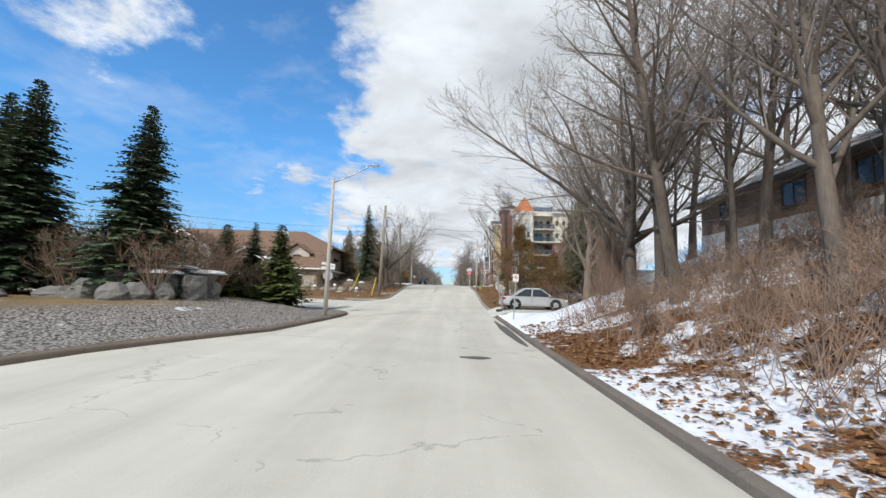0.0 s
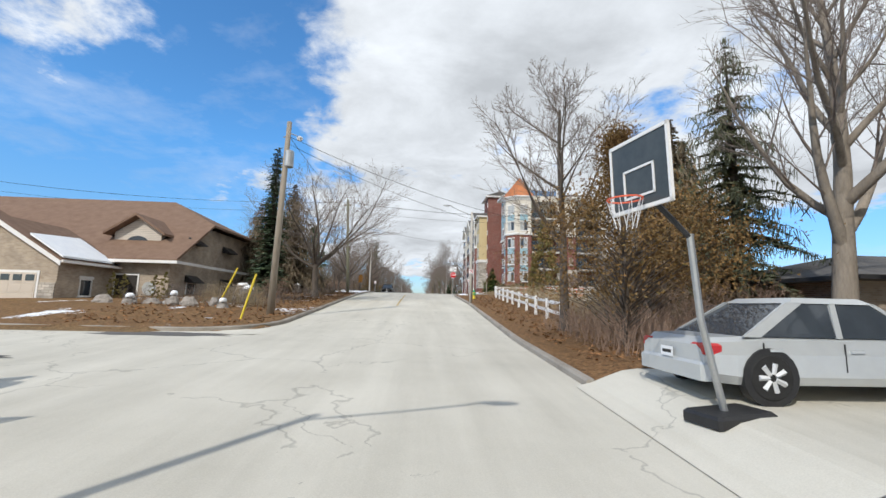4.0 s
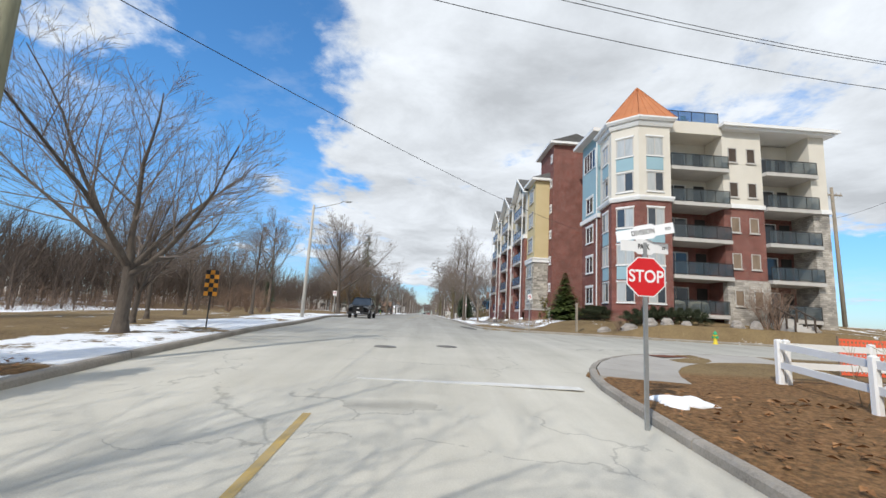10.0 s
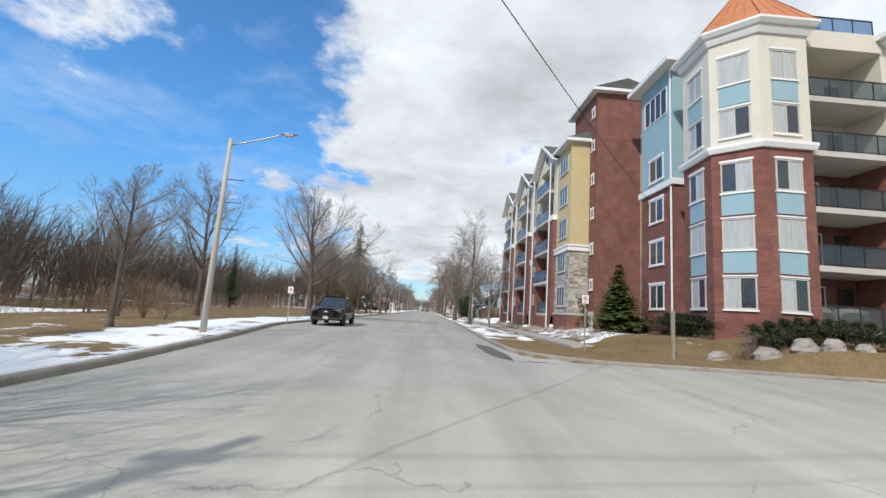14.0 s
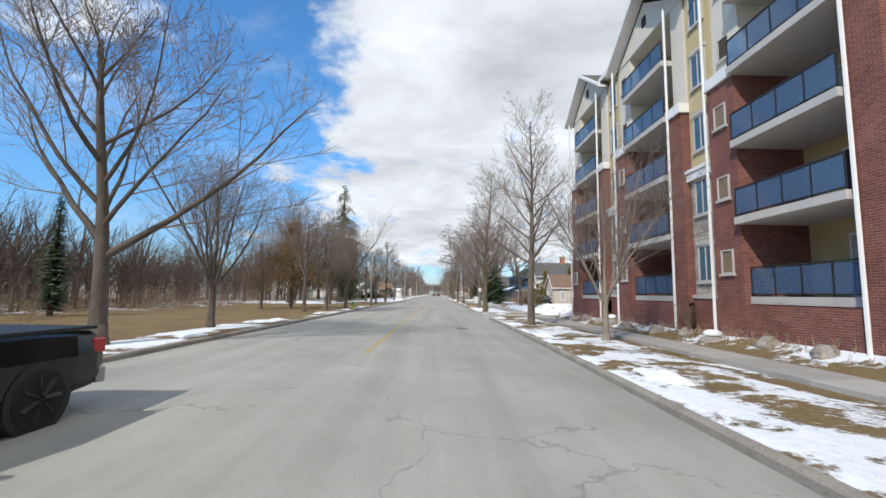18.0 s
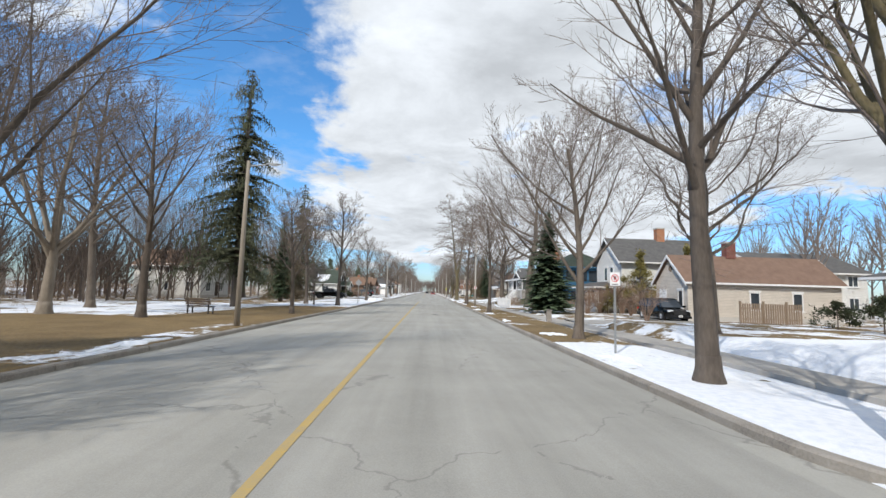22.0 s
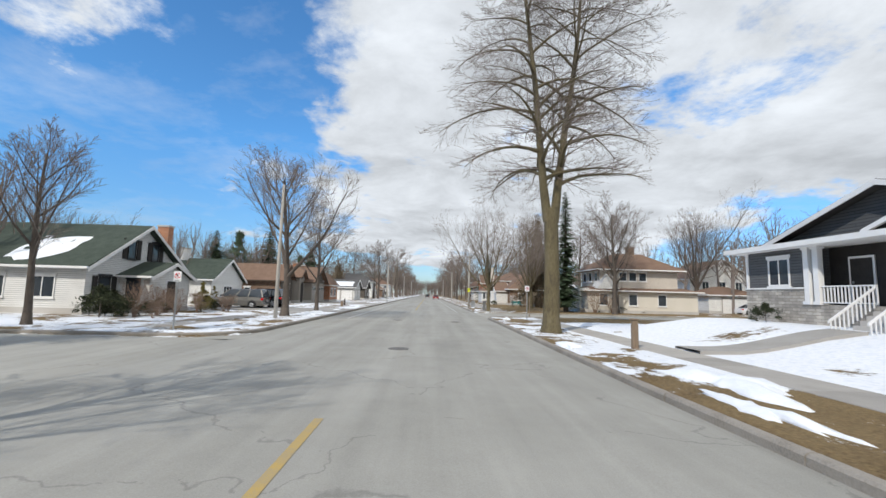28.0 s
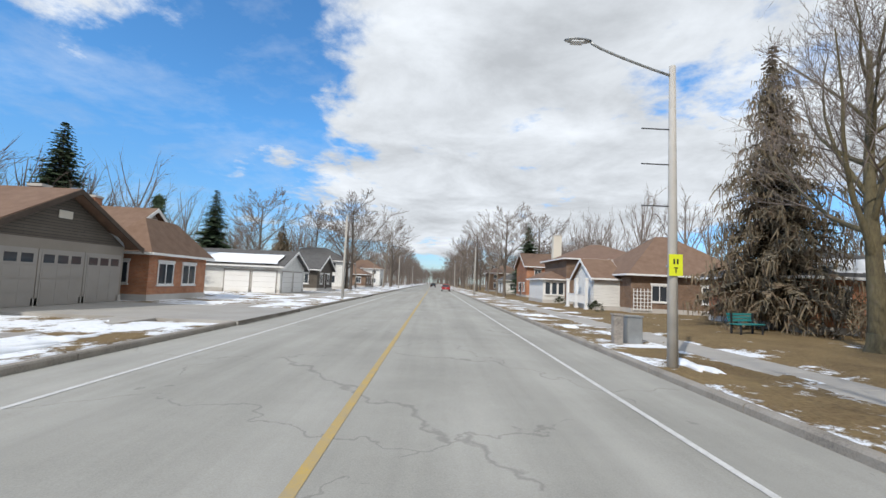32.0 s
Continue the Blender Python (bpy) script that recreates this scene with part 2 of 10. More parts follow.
def ground_material():
    """Dry winter grass, leaf litter, pebbles and melting snow, by the sheet's own attributes."""
    mt = bpy.data.materials.new("winter_ground")
    mt.use_nodes = True
    n, l = mt.node_tree.nodes, mt.node_tree.links
    b = n["Principled BSDF"]
    co = n.new("ShaderNodeTexCoord")

    def noise_at(s, d=6, r=0.62, dist=0.0):
        t = n.new("ShaderNodeTexNoise")
        t.inputs["Scale"].default_value, t.inputs["Detail"].default_value, t.inputs["Roughness"].default_value = s, d, r
        t.inputs["Distortion"].default_value = dist
        l.new(co.outputs["Object"], t.inputs["Vector"])
        return t.outputs[0]

    def att(name):
        a = n.new("ShaderNodeAttribute")
        a.attribute_name = name
        return a.outputs["Fac"]

    def ramp(src, stops):
        r = n.new("ShaderNodeValToRGB")
        e = r.color_ramp.elements
        while len(e) < len(stops):
            e.new(0.5)
        for q, (p, c) in zip(e, stops):
            q.position, q.color = p, (*c, 1)
        l.new(src, r.inputs[0])
        return r.outputs[0]

    def mixc(f, a, c):
        q = n.new("ShaderNodeMix")
        q.data_type = "RGBA"
        l.new(f, q.inputs[0])
        l.new(a, q.inputs[6])
        l.new(c, q.inputs[7])
        return q.outputs[2]

    def m(op, a, c):
        q = n.new("ShaderNodeMath")
        q.operation = op
        for i, v in enumerate((a, c)):
            if isinstance(v, (int, float)):
                q.inputs[i].default_value = v
            else:
                l.new(v, q.inputs[i])
        return q.outputs[0]

    fine = noise_at(14, 8, 0.7)
    coarse = noise_at(0.5, 6)
    both = m("ADD", m("MULTIPLY", fine, 0.65), m("MULTIPLY", coarse, 0.35))
    grass = ramp(both, [(0.33, (0.075, 0.052, 0.028)), (0.48, (0.20, 0.145, 0.075)), (0.6, (0.27, 0.20, 0.10)), (0.72, (0.16, 0.15, 0.06))])
    leaf = ramp(noise_at(9, 8, 0.75), [(0.36, (0.03, 0.018, 0.010)), (0.47, (0.13, 0.06, 0.026)), (0.57, (0.27, 0.13, 0.055)), (0.68, (0.36, 0.21, 0.11))])
    # pebbles darken from centre to gap; the shade between them is colour
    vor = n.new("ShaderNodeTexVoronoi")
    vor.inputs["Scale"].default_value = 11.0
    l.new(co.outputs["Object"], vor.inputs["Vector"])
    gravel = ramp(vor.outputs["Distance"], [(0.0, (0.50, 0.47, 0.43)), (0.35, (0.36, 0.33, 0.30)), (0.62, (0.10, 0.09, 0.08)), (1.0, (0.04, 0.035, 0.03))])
    base = mixc(att("leaf"), grass, leaf)
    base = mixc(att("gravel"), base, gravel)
    sn = m("ADD", m("ADD", m("MULTIPLY", noise_at(0.42, 5, 0.55, 0.4), 0.75), m("MULTIPLY", noise_at(3.0, 6, 0.65), 0.35)), m("MULTIPLY", noise_at(22.0, 4, 0.65), 0.14))
    th = m("SUBTRACT", 0.94, m("MULTIPLY", att("snow"), 0.63))
    mr = n.new("ShaderNodeMapRange")
    mr.inputs[1].default_value, mr.inputs[2].default_value = -0.012, 0.03
    l.new(m("SUBTRACT", sn, th), mr.inputs[0])
    snow = ramp(noise_at(6, 6), [(0.3, (0.74, 0.77, 0.82)), (0.6, (0.88, 0.89, 0.90)), (0.8, (0.80, 0.80, 0.80))])
    l.new(mixc(mr.outputs[0], base, snow), b.inputs["Base Color"])
    b.inputs["Roughness"].default_value = 0.9
    b.inputs["Specular IOR Level"].default_value = 0.15
    bp = n.new("ShaderNodeBump")
    bp.inputs["Strength"].default_value, bp.inputs["Distance"].default_value = 0.7, 0.06
    l.new(m("ADD", m("MULTIPLY", fine, 0.7), m("MULTIPLY", mr.outputs[0], 0.5)), bp.inputs["Height"])
    l.new(bp.outputs[0], b.inputs["Normal"])
    return mt


def road_material():
    """Worn pale concrete with salt film, tar-sealed cracks and darker patches."""
    mt = bpy.data.materials.new("salted_road")
    mt.use_nodes = True
    n, l = mt.node_tree.nodes, mt.node_tree.links
    b = n["Principled BSDF"]
    co = n.new("ShaderNodeTexCoord")

    def tex(kind, s, mp=None, **kw):
        t = n.new(kind)
        t.inputs["Scale"].default_value = s
        for k, v in kw.items():
            t.inputs[k].default_value = v
        if mp:
            q = n.new("ShaderNodeMapping")
            q.inputs["Scale"].default_value = mp
            l.new(co.outputs["Object"], q.inputs[0])
            l.new(q.outputs[0], t.inputs["Vector"])
        else:
            l.new(co.outputs["Object"], t.inputs["Vector"])
        return t

    def m(op, a, c):
        q = n.new("ShaderNodeMath")
        q.operation = op
        for i, v in enumerate((a, c)):
            if isinstance(v, (int, float)):
                q.inputs[i].default_value = v
            else:
                l.new(v, q.inputs[i])
        return q.outputs[0]

    streak = tex("ShaderNodeTexNoise", 1.0, (1.1, 0.05, 1), Detail=6.0, Roughness=0.6).outputs[0]
    grain = tex("ShaderNodeTexNoise", 60.0, None, Detail=4.0).outputs[0]
    blot = tex("ShaderNodeTexNoise", 0.35, None, Detail=7.0, Roughness=0.65).outputs[0]
    mixed = m("ADD", m("ADD", m("MULTIPLY", streak, 0.4), m("MULTIPLY", blot, 0.35)), m("MULTIPLY", grain, 0.25))
    a = n.new("ShaderNodeAttribute")
    a.attribute_name = "salt"
    r = n.new("ShaderNodeValToRGB")
    e = r.color_ramp.elements
    e[0].position, e[1].position = 0.36, 0.64
    e[0].color, e[1].color = (0.21, 0.205, 0.185, 1), (0.36, 0.35, 0.32, 1)
    l.new(mixed, r.inputs[0])
    r2 = n.new("ShaderNodeValToRGB")
    e = r2.color_ramp.elements
    e[0].position, e[1].position = 0.36, 0.62
    e[0].color, e[1].color = (0.45, 0.425, 0.36, 1), (0.62, 0.59, 0.51, 1)
    l.new(mixed, r2.inputs[0])
    mx = n.new("ShaderNodeMix")
    mx.data_type = "RGBA"
    l.new(a.outputs["Fac"], mx.inputs[0])
    l.new(r.outputs[0], mx.inputs[6])
    l.new(r2.outputs[0], mx.inputs[7])
    # cracks along the edges of large warped cells
    wob = n.new("ShaderNodeTexNoise")
    wob.inputs["Scale"].default_value, wob.inputs["Detail"].default_value = 1.2, 5
    l.new(co.outputs["Object"], wob.inputs["Vector"])
    add = n.new("ShaderNodeVectorMath")
    add.operation = "MULTIPLY_ADD"
    add.inputs[1].default_value = (1.6, 1.6, 0)
    l.new(wob.outputs["Color"], add.inputs[0])
    l.new(co.outputs["Object"], add.inputs[2])
    v = n.new("ShaderNodeTexVoronoi")
    v.feature = "DISTANCE_TO_EDGE"
    v.inputs["Scale"].default_value = 0.21
    l.new(add.outputs[0], v.inputs["Vector"])
    cr = n.new("ShaderNodeMapRange")
    cr.inputs[1].default_value, cr.inputs[2].default_value = 0.0012, 0.006
    cr.inputs[3].default_value, cr.inputs[4].default_value = 0.30, 0.0
    l.new(v.outputs["Distance"], cr.inputs[0])
    fac = m("MULTIPLY", cr.outputs[0], m("GREATER_THAN", blot, 0.47))
    dk = n.new("ShaderNodeMix")
    dk.data_type = "RGBA"
    l.new(fac, dk.inputs[0])
    l.new(mx.outputs[2], dk.inputs[6])
    dk.inputs[7].default_value = (0.06, 0.058, 0.055, 1)
    l.new(dk.outputs[2], b.inputs["Base Color"])
    b.inputs["Roughness"].default_value = 0.85
    b.inputs["Specular IOR Level"].default_value = 0.2
    bp = n.new("ShaderNodeBump")
    bp.inputs["Strength"].default_value, bp.inputs["Distance"].default_value = 0.25, 0.01
    l.new(grain, bp.inputs["Height"])
    l.new(bp.outputs[0], b.inputs["Normal"])
    return mt


M_GROUND, M_ROAD = ground_material(), road_material()
M_KERB = material("kerb_concrete", ((0.17, 0.15, 0.13), (0.30, 0.27, 0.23), (0.36, 0.33, 0.29)), 0.9, 1.2, 0.4, 30)
M_KERB_TAN = material("old_kerb", ((0.13, 0.11, 0.095), (0.23, 0.19, 0.15)), 0.9, 1.0, 0.4, 30)
M_WALKWAY = material("sidewalk_slab", ((0.33, 0.31, 0.28), (0.43, 0.40, 0.36)), 0.9, 1.4, 0.3, 50, random_by="object", stain=0.12)
M_DRIVE = material("driveway", ((0.30, 0.285, 0.26), (0.40, 0.38, 0.35)), 0.9, 0.7, 0.3, 50)
M_SNOW = material("snow", ((0.76, 0.79, 0.83), (0.89, 0.90, 0.91)), 0.7, 2.0, 0.5, 14)
M_YELLOW_LINE = material("yellow_road_paint", ((0.36, 0.30, 0.20), (0.52, 0.35, 0.09)), 0.8, 3.0, 0.2, 40)
M_WHITE_LINE = material("white_road_paint", ((0.48, 0.47, 0.45), (0.72, 0.71, 0.68)), 0.8, 3.0, 0.2, 40)
M_TAR = material("dark_wet_patch", ((0.085, 0.08, 0.072), (0.15, 0.14, 0.125)), 0.75, 1.5, 0.2, 40)
M_IRON = material("cast_iron", ((0.12, 0.115, 0.11), (0.20, 0.19, 0.18)), 0.6, 8, 0.3, 60)
M_BARK = material("grey_bark", ((0.075, 0.06, 0.048), (0.145, 0.118, 0.095), (0.19, 0.16, 0.13)), 0.95, 3, 0.9, 18, stretch=(1, 1, 0.25))
M_BARK_DARK = material("dark_bark", ((0.065, 0.053, 0.044), (0.15, 0.124, 0.102)), 0.95, 3, 0.9, 18, stretch=(1, 1, 0.25))
M_BARK_PALE = material("pale_bark", ((0.17, 0.14, 0.11), (0.33, 0.285, 0.23)), 0.95, 2.5, 0.9, 16, stretch=(1, 1, 0.25))
M_BARK_MOSS = material("mossy_bark", ((0.075, 0.06, 0.042), (0.135, 0.112, 0.062), (0.17, 0.14, 0.095)), 0.95, 2.0, 0.9, 16, stretch=(1, 1, 0.3))
M_BIRCH = material("birch_bark", ((0.20, 0.18, 0.16), (0.62, 0.59, 0.55)), 0.8, 3, 0.5, 14, stretch=(1, 1, 2.5))
M_TWIG = material("bare_twigs", ((0.15, 0.12, 0.10), (0.26, 0.215, 0.185)), 0.95, 2, 0.0, 20)
M_TWIG_DARK = material("woodland_twigs", ((0.085, 0.066, 0.054), (0.175, 0.135, 0.108)), 0.95, 2, 0.0, 20)
M_TWIG_RED = material("brush_twigs", ((0.17, 0.11, 0.08), (0.34, 0.24, 0.175)), 0.95, 2, 0.0, 20)
M_STRAW = material("dry_stalks", ((0.24, 0.18, 0.11), (0.42, 0.34, 0.22)), 0.95, 2, 0.0, 20)
M_SPRUCE = material("spruce_needles", ((0.034, 0.052, 0.032), (0.085, 0.125, 0.068), (0.14, 0.185, 0.10)), 0.8, 2.5, 0.0, 20, random_by="island", stain=0.35)
M_SPRUCE_OLIVE = material("olive_spruce_needles", ((0.05, 0.055, 0.034), (0.11, 0.12, 0.066), (0.17, 0.15, 0.095)), 0.85, 2.5, 0.0, 20, random_by="island", stain=0.35)
M_SPRUCE_YELLOW = material("young_spruce_needles", ((0.04, 0.06, 0.014), (0.09, 0.12, 0.03), (0.14, 0.17, 0.05)), 0.8, 2.5, 0.0, 20, random_by="island", stain=0.35)
M_SPRUCE_BROWN = material("winter_spruce_needles", ((0.10, 0.086, 0.056), (0.21, 0.17, 0.112), (0.24, 0.15, 0.10)), 0.85, 2.5, 0.0, 20, random_by="island", stain=0.35)
M_CEDAR = material("bronzed_cedar", ((0.07, 0.038, 0.014), (0.15, 0.082, 0.03), (0.19, 0.12, 0.045), (0.09, 0.085, 0.03)), 0.85, 1.6, 0.0, 12, random_by="island", stain=0.4)
M_CEDAR_GREEN = material("yellow_green_cedar", ((0.09, 0.075, 0.02), (0.19, 0.16, 0.05), (0.24, 0.20, 0.07)), 0.85, 1.6, 0.0, 12, random_by="island", stain=0.35)
M_YEW = material("yew_hedge", ((0.012, 0.018, 0.010), (0.035, 0.045, 0.02), (0.06, 0.05, 0.025)), 0.85, 3, 0.0, 14, random_by="island", stain=0.4)
M_STONE = material("boulder", ((0.16, 0.145, 0.13), (0.30, 0.27, 0.24), (0.40, 0.36, 0.32)), 0.9, 2.0, 0.8, 16)
M_STONE_DARK = material("dark_limestone", ((0.075, 0.073, 0.07), (0.17, 0.165, 0.155), (0.24, 0.23, 0.21)), 0.9, 1.5, 0.8, 14)
M_BRICK = brick_material("red_brick", (0.155, 0.05, 0.038), (0.225, 0.077, 0.058), (0.25, 0.185, 0.16))
M_BRICK_BROWN = brick_material("brown_brick", (0.14, 0.082, 0.05), (0.23, 0.14, 0.09), (0.24, 0.20, 0.17))
M_BRICK_ORANGE = brick_material("orange_brick", (0.36, 0.14, 0.07), (0.46, 0.20, 0.10), (0.36, 0.28, 0.22))
M_BRICK_TAN = brick_material("tan_brick", (0.36, 0.29, 0.22), (0.46, 0.38, 0.29), (0.42, 0.37, 0.31))
M_ASHLAR = brick_material("ledge_stone", (0.29, 0.265, 0.23), (0.47, 0.43, 0.375), (0.24, 0.215, 0.19), 0.42, 0.15, 0.37, 0.8)
M_STUCCO_YELLOW = material("yellow_stucco", ((0.50, 0.40, 0.22), (0.56, 0.455, 0.26)), 0.9, 0.8, 0.15, 60)
M_STUCCO_CREAM = material("cream_stucco", ((0.60, 0.555, 0.475), (0.67, 0.625, 0.545)), 0.9, 0.8, 0.15, 60)
M_STUCCO_BLUE = material("blue_stucco", ((0.26, 0.39, 0.44), (0.30, 0.44, 0.49)), 0.9, 0.8, 0.15, 60)
M_WHITE = material("white_paint", ((0.72, 0.71, 0.69), (0.80, 0.79, 0.77)), 0.6, 1.5, 0.08, 40)
M_CONCRETE = material("precast_concrete", ((0.42, 0.40, 0.37), (0.54, 0.51, 0.475)), 0.85, 1.2, 0.2, 50)
M_COPPER = material("terracotta_metal_roof", ((0.42, 0.145, 0.055), (0.56, 0.22, 0.09)), 0.5, 0.8, 0.05, 30, metal=0.1)
M_SHINGLE_GREY = material("grey_shingles", ((0.075, 0.072, 0.07), (0.14, 0.135, 0.13)), 0.95, 2.0, 0.5, 24)
M_SHINGLE_BROWN = material("brown_shingles", ((0.155, 0.095, 0.065), (0.235, 0.155, 0.11)), 0.95, 2.0, 0.5, 24)
M_SHINGLE_GREEN = material("green_shingles", ((0.042, 0.054, 0.042), (0.078, 0.096, 0.074)), 0.95, 2.0, 0.5, 24)
M_SHINGLE_RED = material("red_brown_shingles", ((0.15, 0.095, 0.07), (0.23, 0.15, 0.11)), 0.95, 2.0, 0.5, 24)
M_SIDING_WHITE = brick_material("white_siding", (0.70, 0.69, 0.66), (0.74, 0.73, 0.70), (0.40, 0.39, 0.37), 6.0, 0.12, 0.5, 0.15)
M_SIDING_BEIGE = brick_material("beige_siding", (0.56, 0.50, 0.43), (0.60, 0.54, 0.47), (0.32, 0.29, 0.25), 6.0, 0.12, 0.5, 0.15)
M_SIDING_GREY = brick_material("charcoal_siding", (0.095, 0.097, 0.10), (0.115, 0.117, 0.12), (0.05, 0.05, 0.05), 6.0, 0.14, 0.5, 0.2)
M_SIDING_BLUE = brick_material("blue_siding", (0.055, 0.16, 0.27), (0.065, 0.18, 0.30), (0.03, 0.08, 0.14), 6.0, 0.13, 0.5, 0.2)
M_SIDING_DARK = brick_material("dark_brown_siding", (0.10, 0.085, 0.07), (0.13, 0.11, 0.09), (0.05, 0.045, 0.04), 6.0, 0.13, 0.5, 0.2)
M_STUCCO_GREY = material("greige_stucco", ((0.25, 0.22, 0.185), (0.31, 0.275, 0.235)), 0.9, 0.8, 0.2, 50)
M_DOOR_TAN = material("taupe_garage_door", ((0.30, 0.275, 0.245), (0.36, 0.33, 0.30)), 0.6, 1.0, 0.05, 30)
M_DOOR_CREAM = material("almond_garage_door", ((0.56, 0.49, 0.41), (0.62, 0.55, 0.47)), 0.6, 1.0, 0.05, 30)
# near-black of doors, vents and shutters; also porch and arch shade as colour
M_DARK = material("near_black_and_shade", ((0.025, 0.022, 0.02), (0.05, 0.044, 0.04)), 0.8, 2, 0.1, 30)
M_GLASS = glass_material("window_pane", (0.035, 0.042, 0.05))
# the blue of reflected sky is put into this pane's base colour
M_GLASS_SKY = glass_material("bluish_window_pane", (0.05, 0.10, 0.14), 0.03)
M_GLASS_PALE = material("curtained_pane", ((0.33, 0.35, 0.35), (0.50, 0.51, 0.50)), 0.12, 0.9, 0.0, 4.0, spec=0.6, stretch=(3, 3, 0.4))
M_GLASS_BLUE = rail_glass("balcony_glass", (0.13, 0.21, 0.33), (0.62, 0.75, 0.90), 0.42)
M_GLASS_CLEAR = rail_glass("clear_rail_glass", (0.10, 0.12, 0.13), (0.72, 0.76, 0.78), 0.3)
M_RUST = material("rusty_iron", ((0.10, 0.035, 0.02), (0.20, 0.075, 0.04)), 0.85, 4, 0.3, 40)
M_METAL = material("galvanised_steel", ((0.33, 0.34, 0.34), (0.46, 0.47, 0.47)), 0.45, 3, 0.1, 40, metal=0.7)
M_BLACK = material("black_metal", ((0.018, 0.018, 0.019), (0.035, 0.035, 0.036)), 0.5, 4, 0.1, 40)
M_POLE_CONCRETE = material("concrete_pole", ((0.40, 0.375, 0.335), (0.52, 0.49, 0.445)), 0.85, 1.5, 0.2, 40)
M_POLE_WOOD = material("weathered_pole", ((0.17, 0.14, 0.11), (0.29, 0.25, 0.20), (0.33, 0.30, 0.25)), 0.95, 1.2, 0.6, 14, stretch=(1, 1, 0.12))
M_POLE_GREEN = material("treated_pole", ((0.16, 0.15, 0.10), (0.27, 0.27, 0.19)), 0.95, 1.2, 0.6, 14, stretch=(1, 1, 0.12))
M_SIGN_RED = material("red_sign", ((0.55, 0.018, 0.022), (0.62, 0.025, 0.03)), 0.4, 1, 0.0, 10)
M_SIGN_WHITE = material("white_sign", ((0.76, 0.76, 0.76), (0.82, 0.82, 0.82)), 0.4, 1, 0.0, 10)
M_SIGN_BLACK = material("black_sign_ink", ((0.02, 0.02, 0.02), (0.03, 0.03, 0.03)), 0.5, 1, 0.0, 10)
M_SIGN_YELLOW = material("fluorescent_yellow", ((0.66, 0.70, 0.02), (0.72, 0.76, 0.04)), 0.4, 1, 0.0, 10)
M_YELLOW = material("yellow_paint", ((0.62, 0.46, 0.03), (0.70, 0.54, 0.05)), 0.5, 3, 0.1, 30)
M_AMBER = material("amber_reflector", ((0.50, 0.20, 0.02), (0.60, 0.27, 0.04)), 0.4, 3, 0.0, 30)
M_HYDRANT_GREEN = material("green_hydrant_paint", ((0.03, 0.30, 0.14), (0.05, 0.38, 0.18)), 0.5, 3, 0.1, 30)
M_ORANGE = material("orange_mesh", ((0.72, 0.11, 0.05), (0.80, 0.16, 0.08)), 0.6, 3, 0.0, 30)
M_WOOD = material("weathered_wood", ((0.16, 0.115, 0.08), (0.28, 0.21, 0.15)), 0.9, 2.0, 0.4, 20, stretch=(1, 1, 0.3))
M_WOOD_DARK = material("dark_wood", ((0.05, 0.036, 0.028), (0.10, 0.075, 0.058)), 0.85, 2.0, 0.4, 20)
M_SILVER = material("silver_car_paint", ((0.48, 0.50, 0.50), (0.54, 0.56, 0.56)), 0.25, 0.5, 0.0, 4, metal=0.3, spec=0.6)
M_CAR_BLACK = material("black_car_paint", ((0.004, 0.0045, 0.005), (0.007, 0.0075, 0.008)), 0.12, 0.5, 0.0, 4, spec=0.4)
M_CAR_GREY = material("pewter_car_paint", ((0.20, 0.19, 0.175), (0.24, 0.23, 0.21)), 0.25, 0.5, 0.0, 4, metal=0.5, spec=0.6)
M_CAR_WHITE = material("white_car_paint", ((0.70, 0.70, 0.70), (0.74, 0.74, 0.74)), 0.25, 0.5, 0.0, 4, spec=0.6)
M_CAR_RED = material("red_car_paint", ((0.30, 0.02, 0.02), (0.36, 0.03, 0.03)), 0.25, 0.5, 0.0, 4, spec=0.6)
M_TYRE = material("tyre_rubber", ((0.015, 0.015, 0.015), (0.03, 0.03, 0.03)), 0.85, 6, 0.2, 50)
M_TAIL = material("red_tail_lamp", ((0.42, 0.01, 0.012), (0.5, 0.015, 0.015)), 0.15, 2, 0.0, 10, spec=0.6)
M_SMOKY = material("smoky_acrylic", ((0.05, 0.056, 0.056), (0.09, 0.098, 0.096)), 0.28, 1.5, 0.0, 8, spec=0.35)
M_LENS_SMOKE = material("smoked_lamp_lens", ((0.05, 0.055, 0.06), (0.16, 0.165, 0.17)), 0.08, 6, 0.0, 14, spec=0.6)
M_LENS = material("clear_lamp_lens", ((0.55, 0.56, 0.57), (0.68, 0.69, 0.70)), 0.1, 2, 0.0, 10, spec=0.6)
M_TEAL = material("teal_paint", ((0.03, 0.20, 0.20), (0.04, 0.26, 0.26)), 0.6, 3, 0.1, 30)
M_TAN_CURTAIN = material("beige_cover", ((0.46, 0.40, 0.29), (0.54, 0.47, 0.35)), 0.9, 2, 0.1, 30)

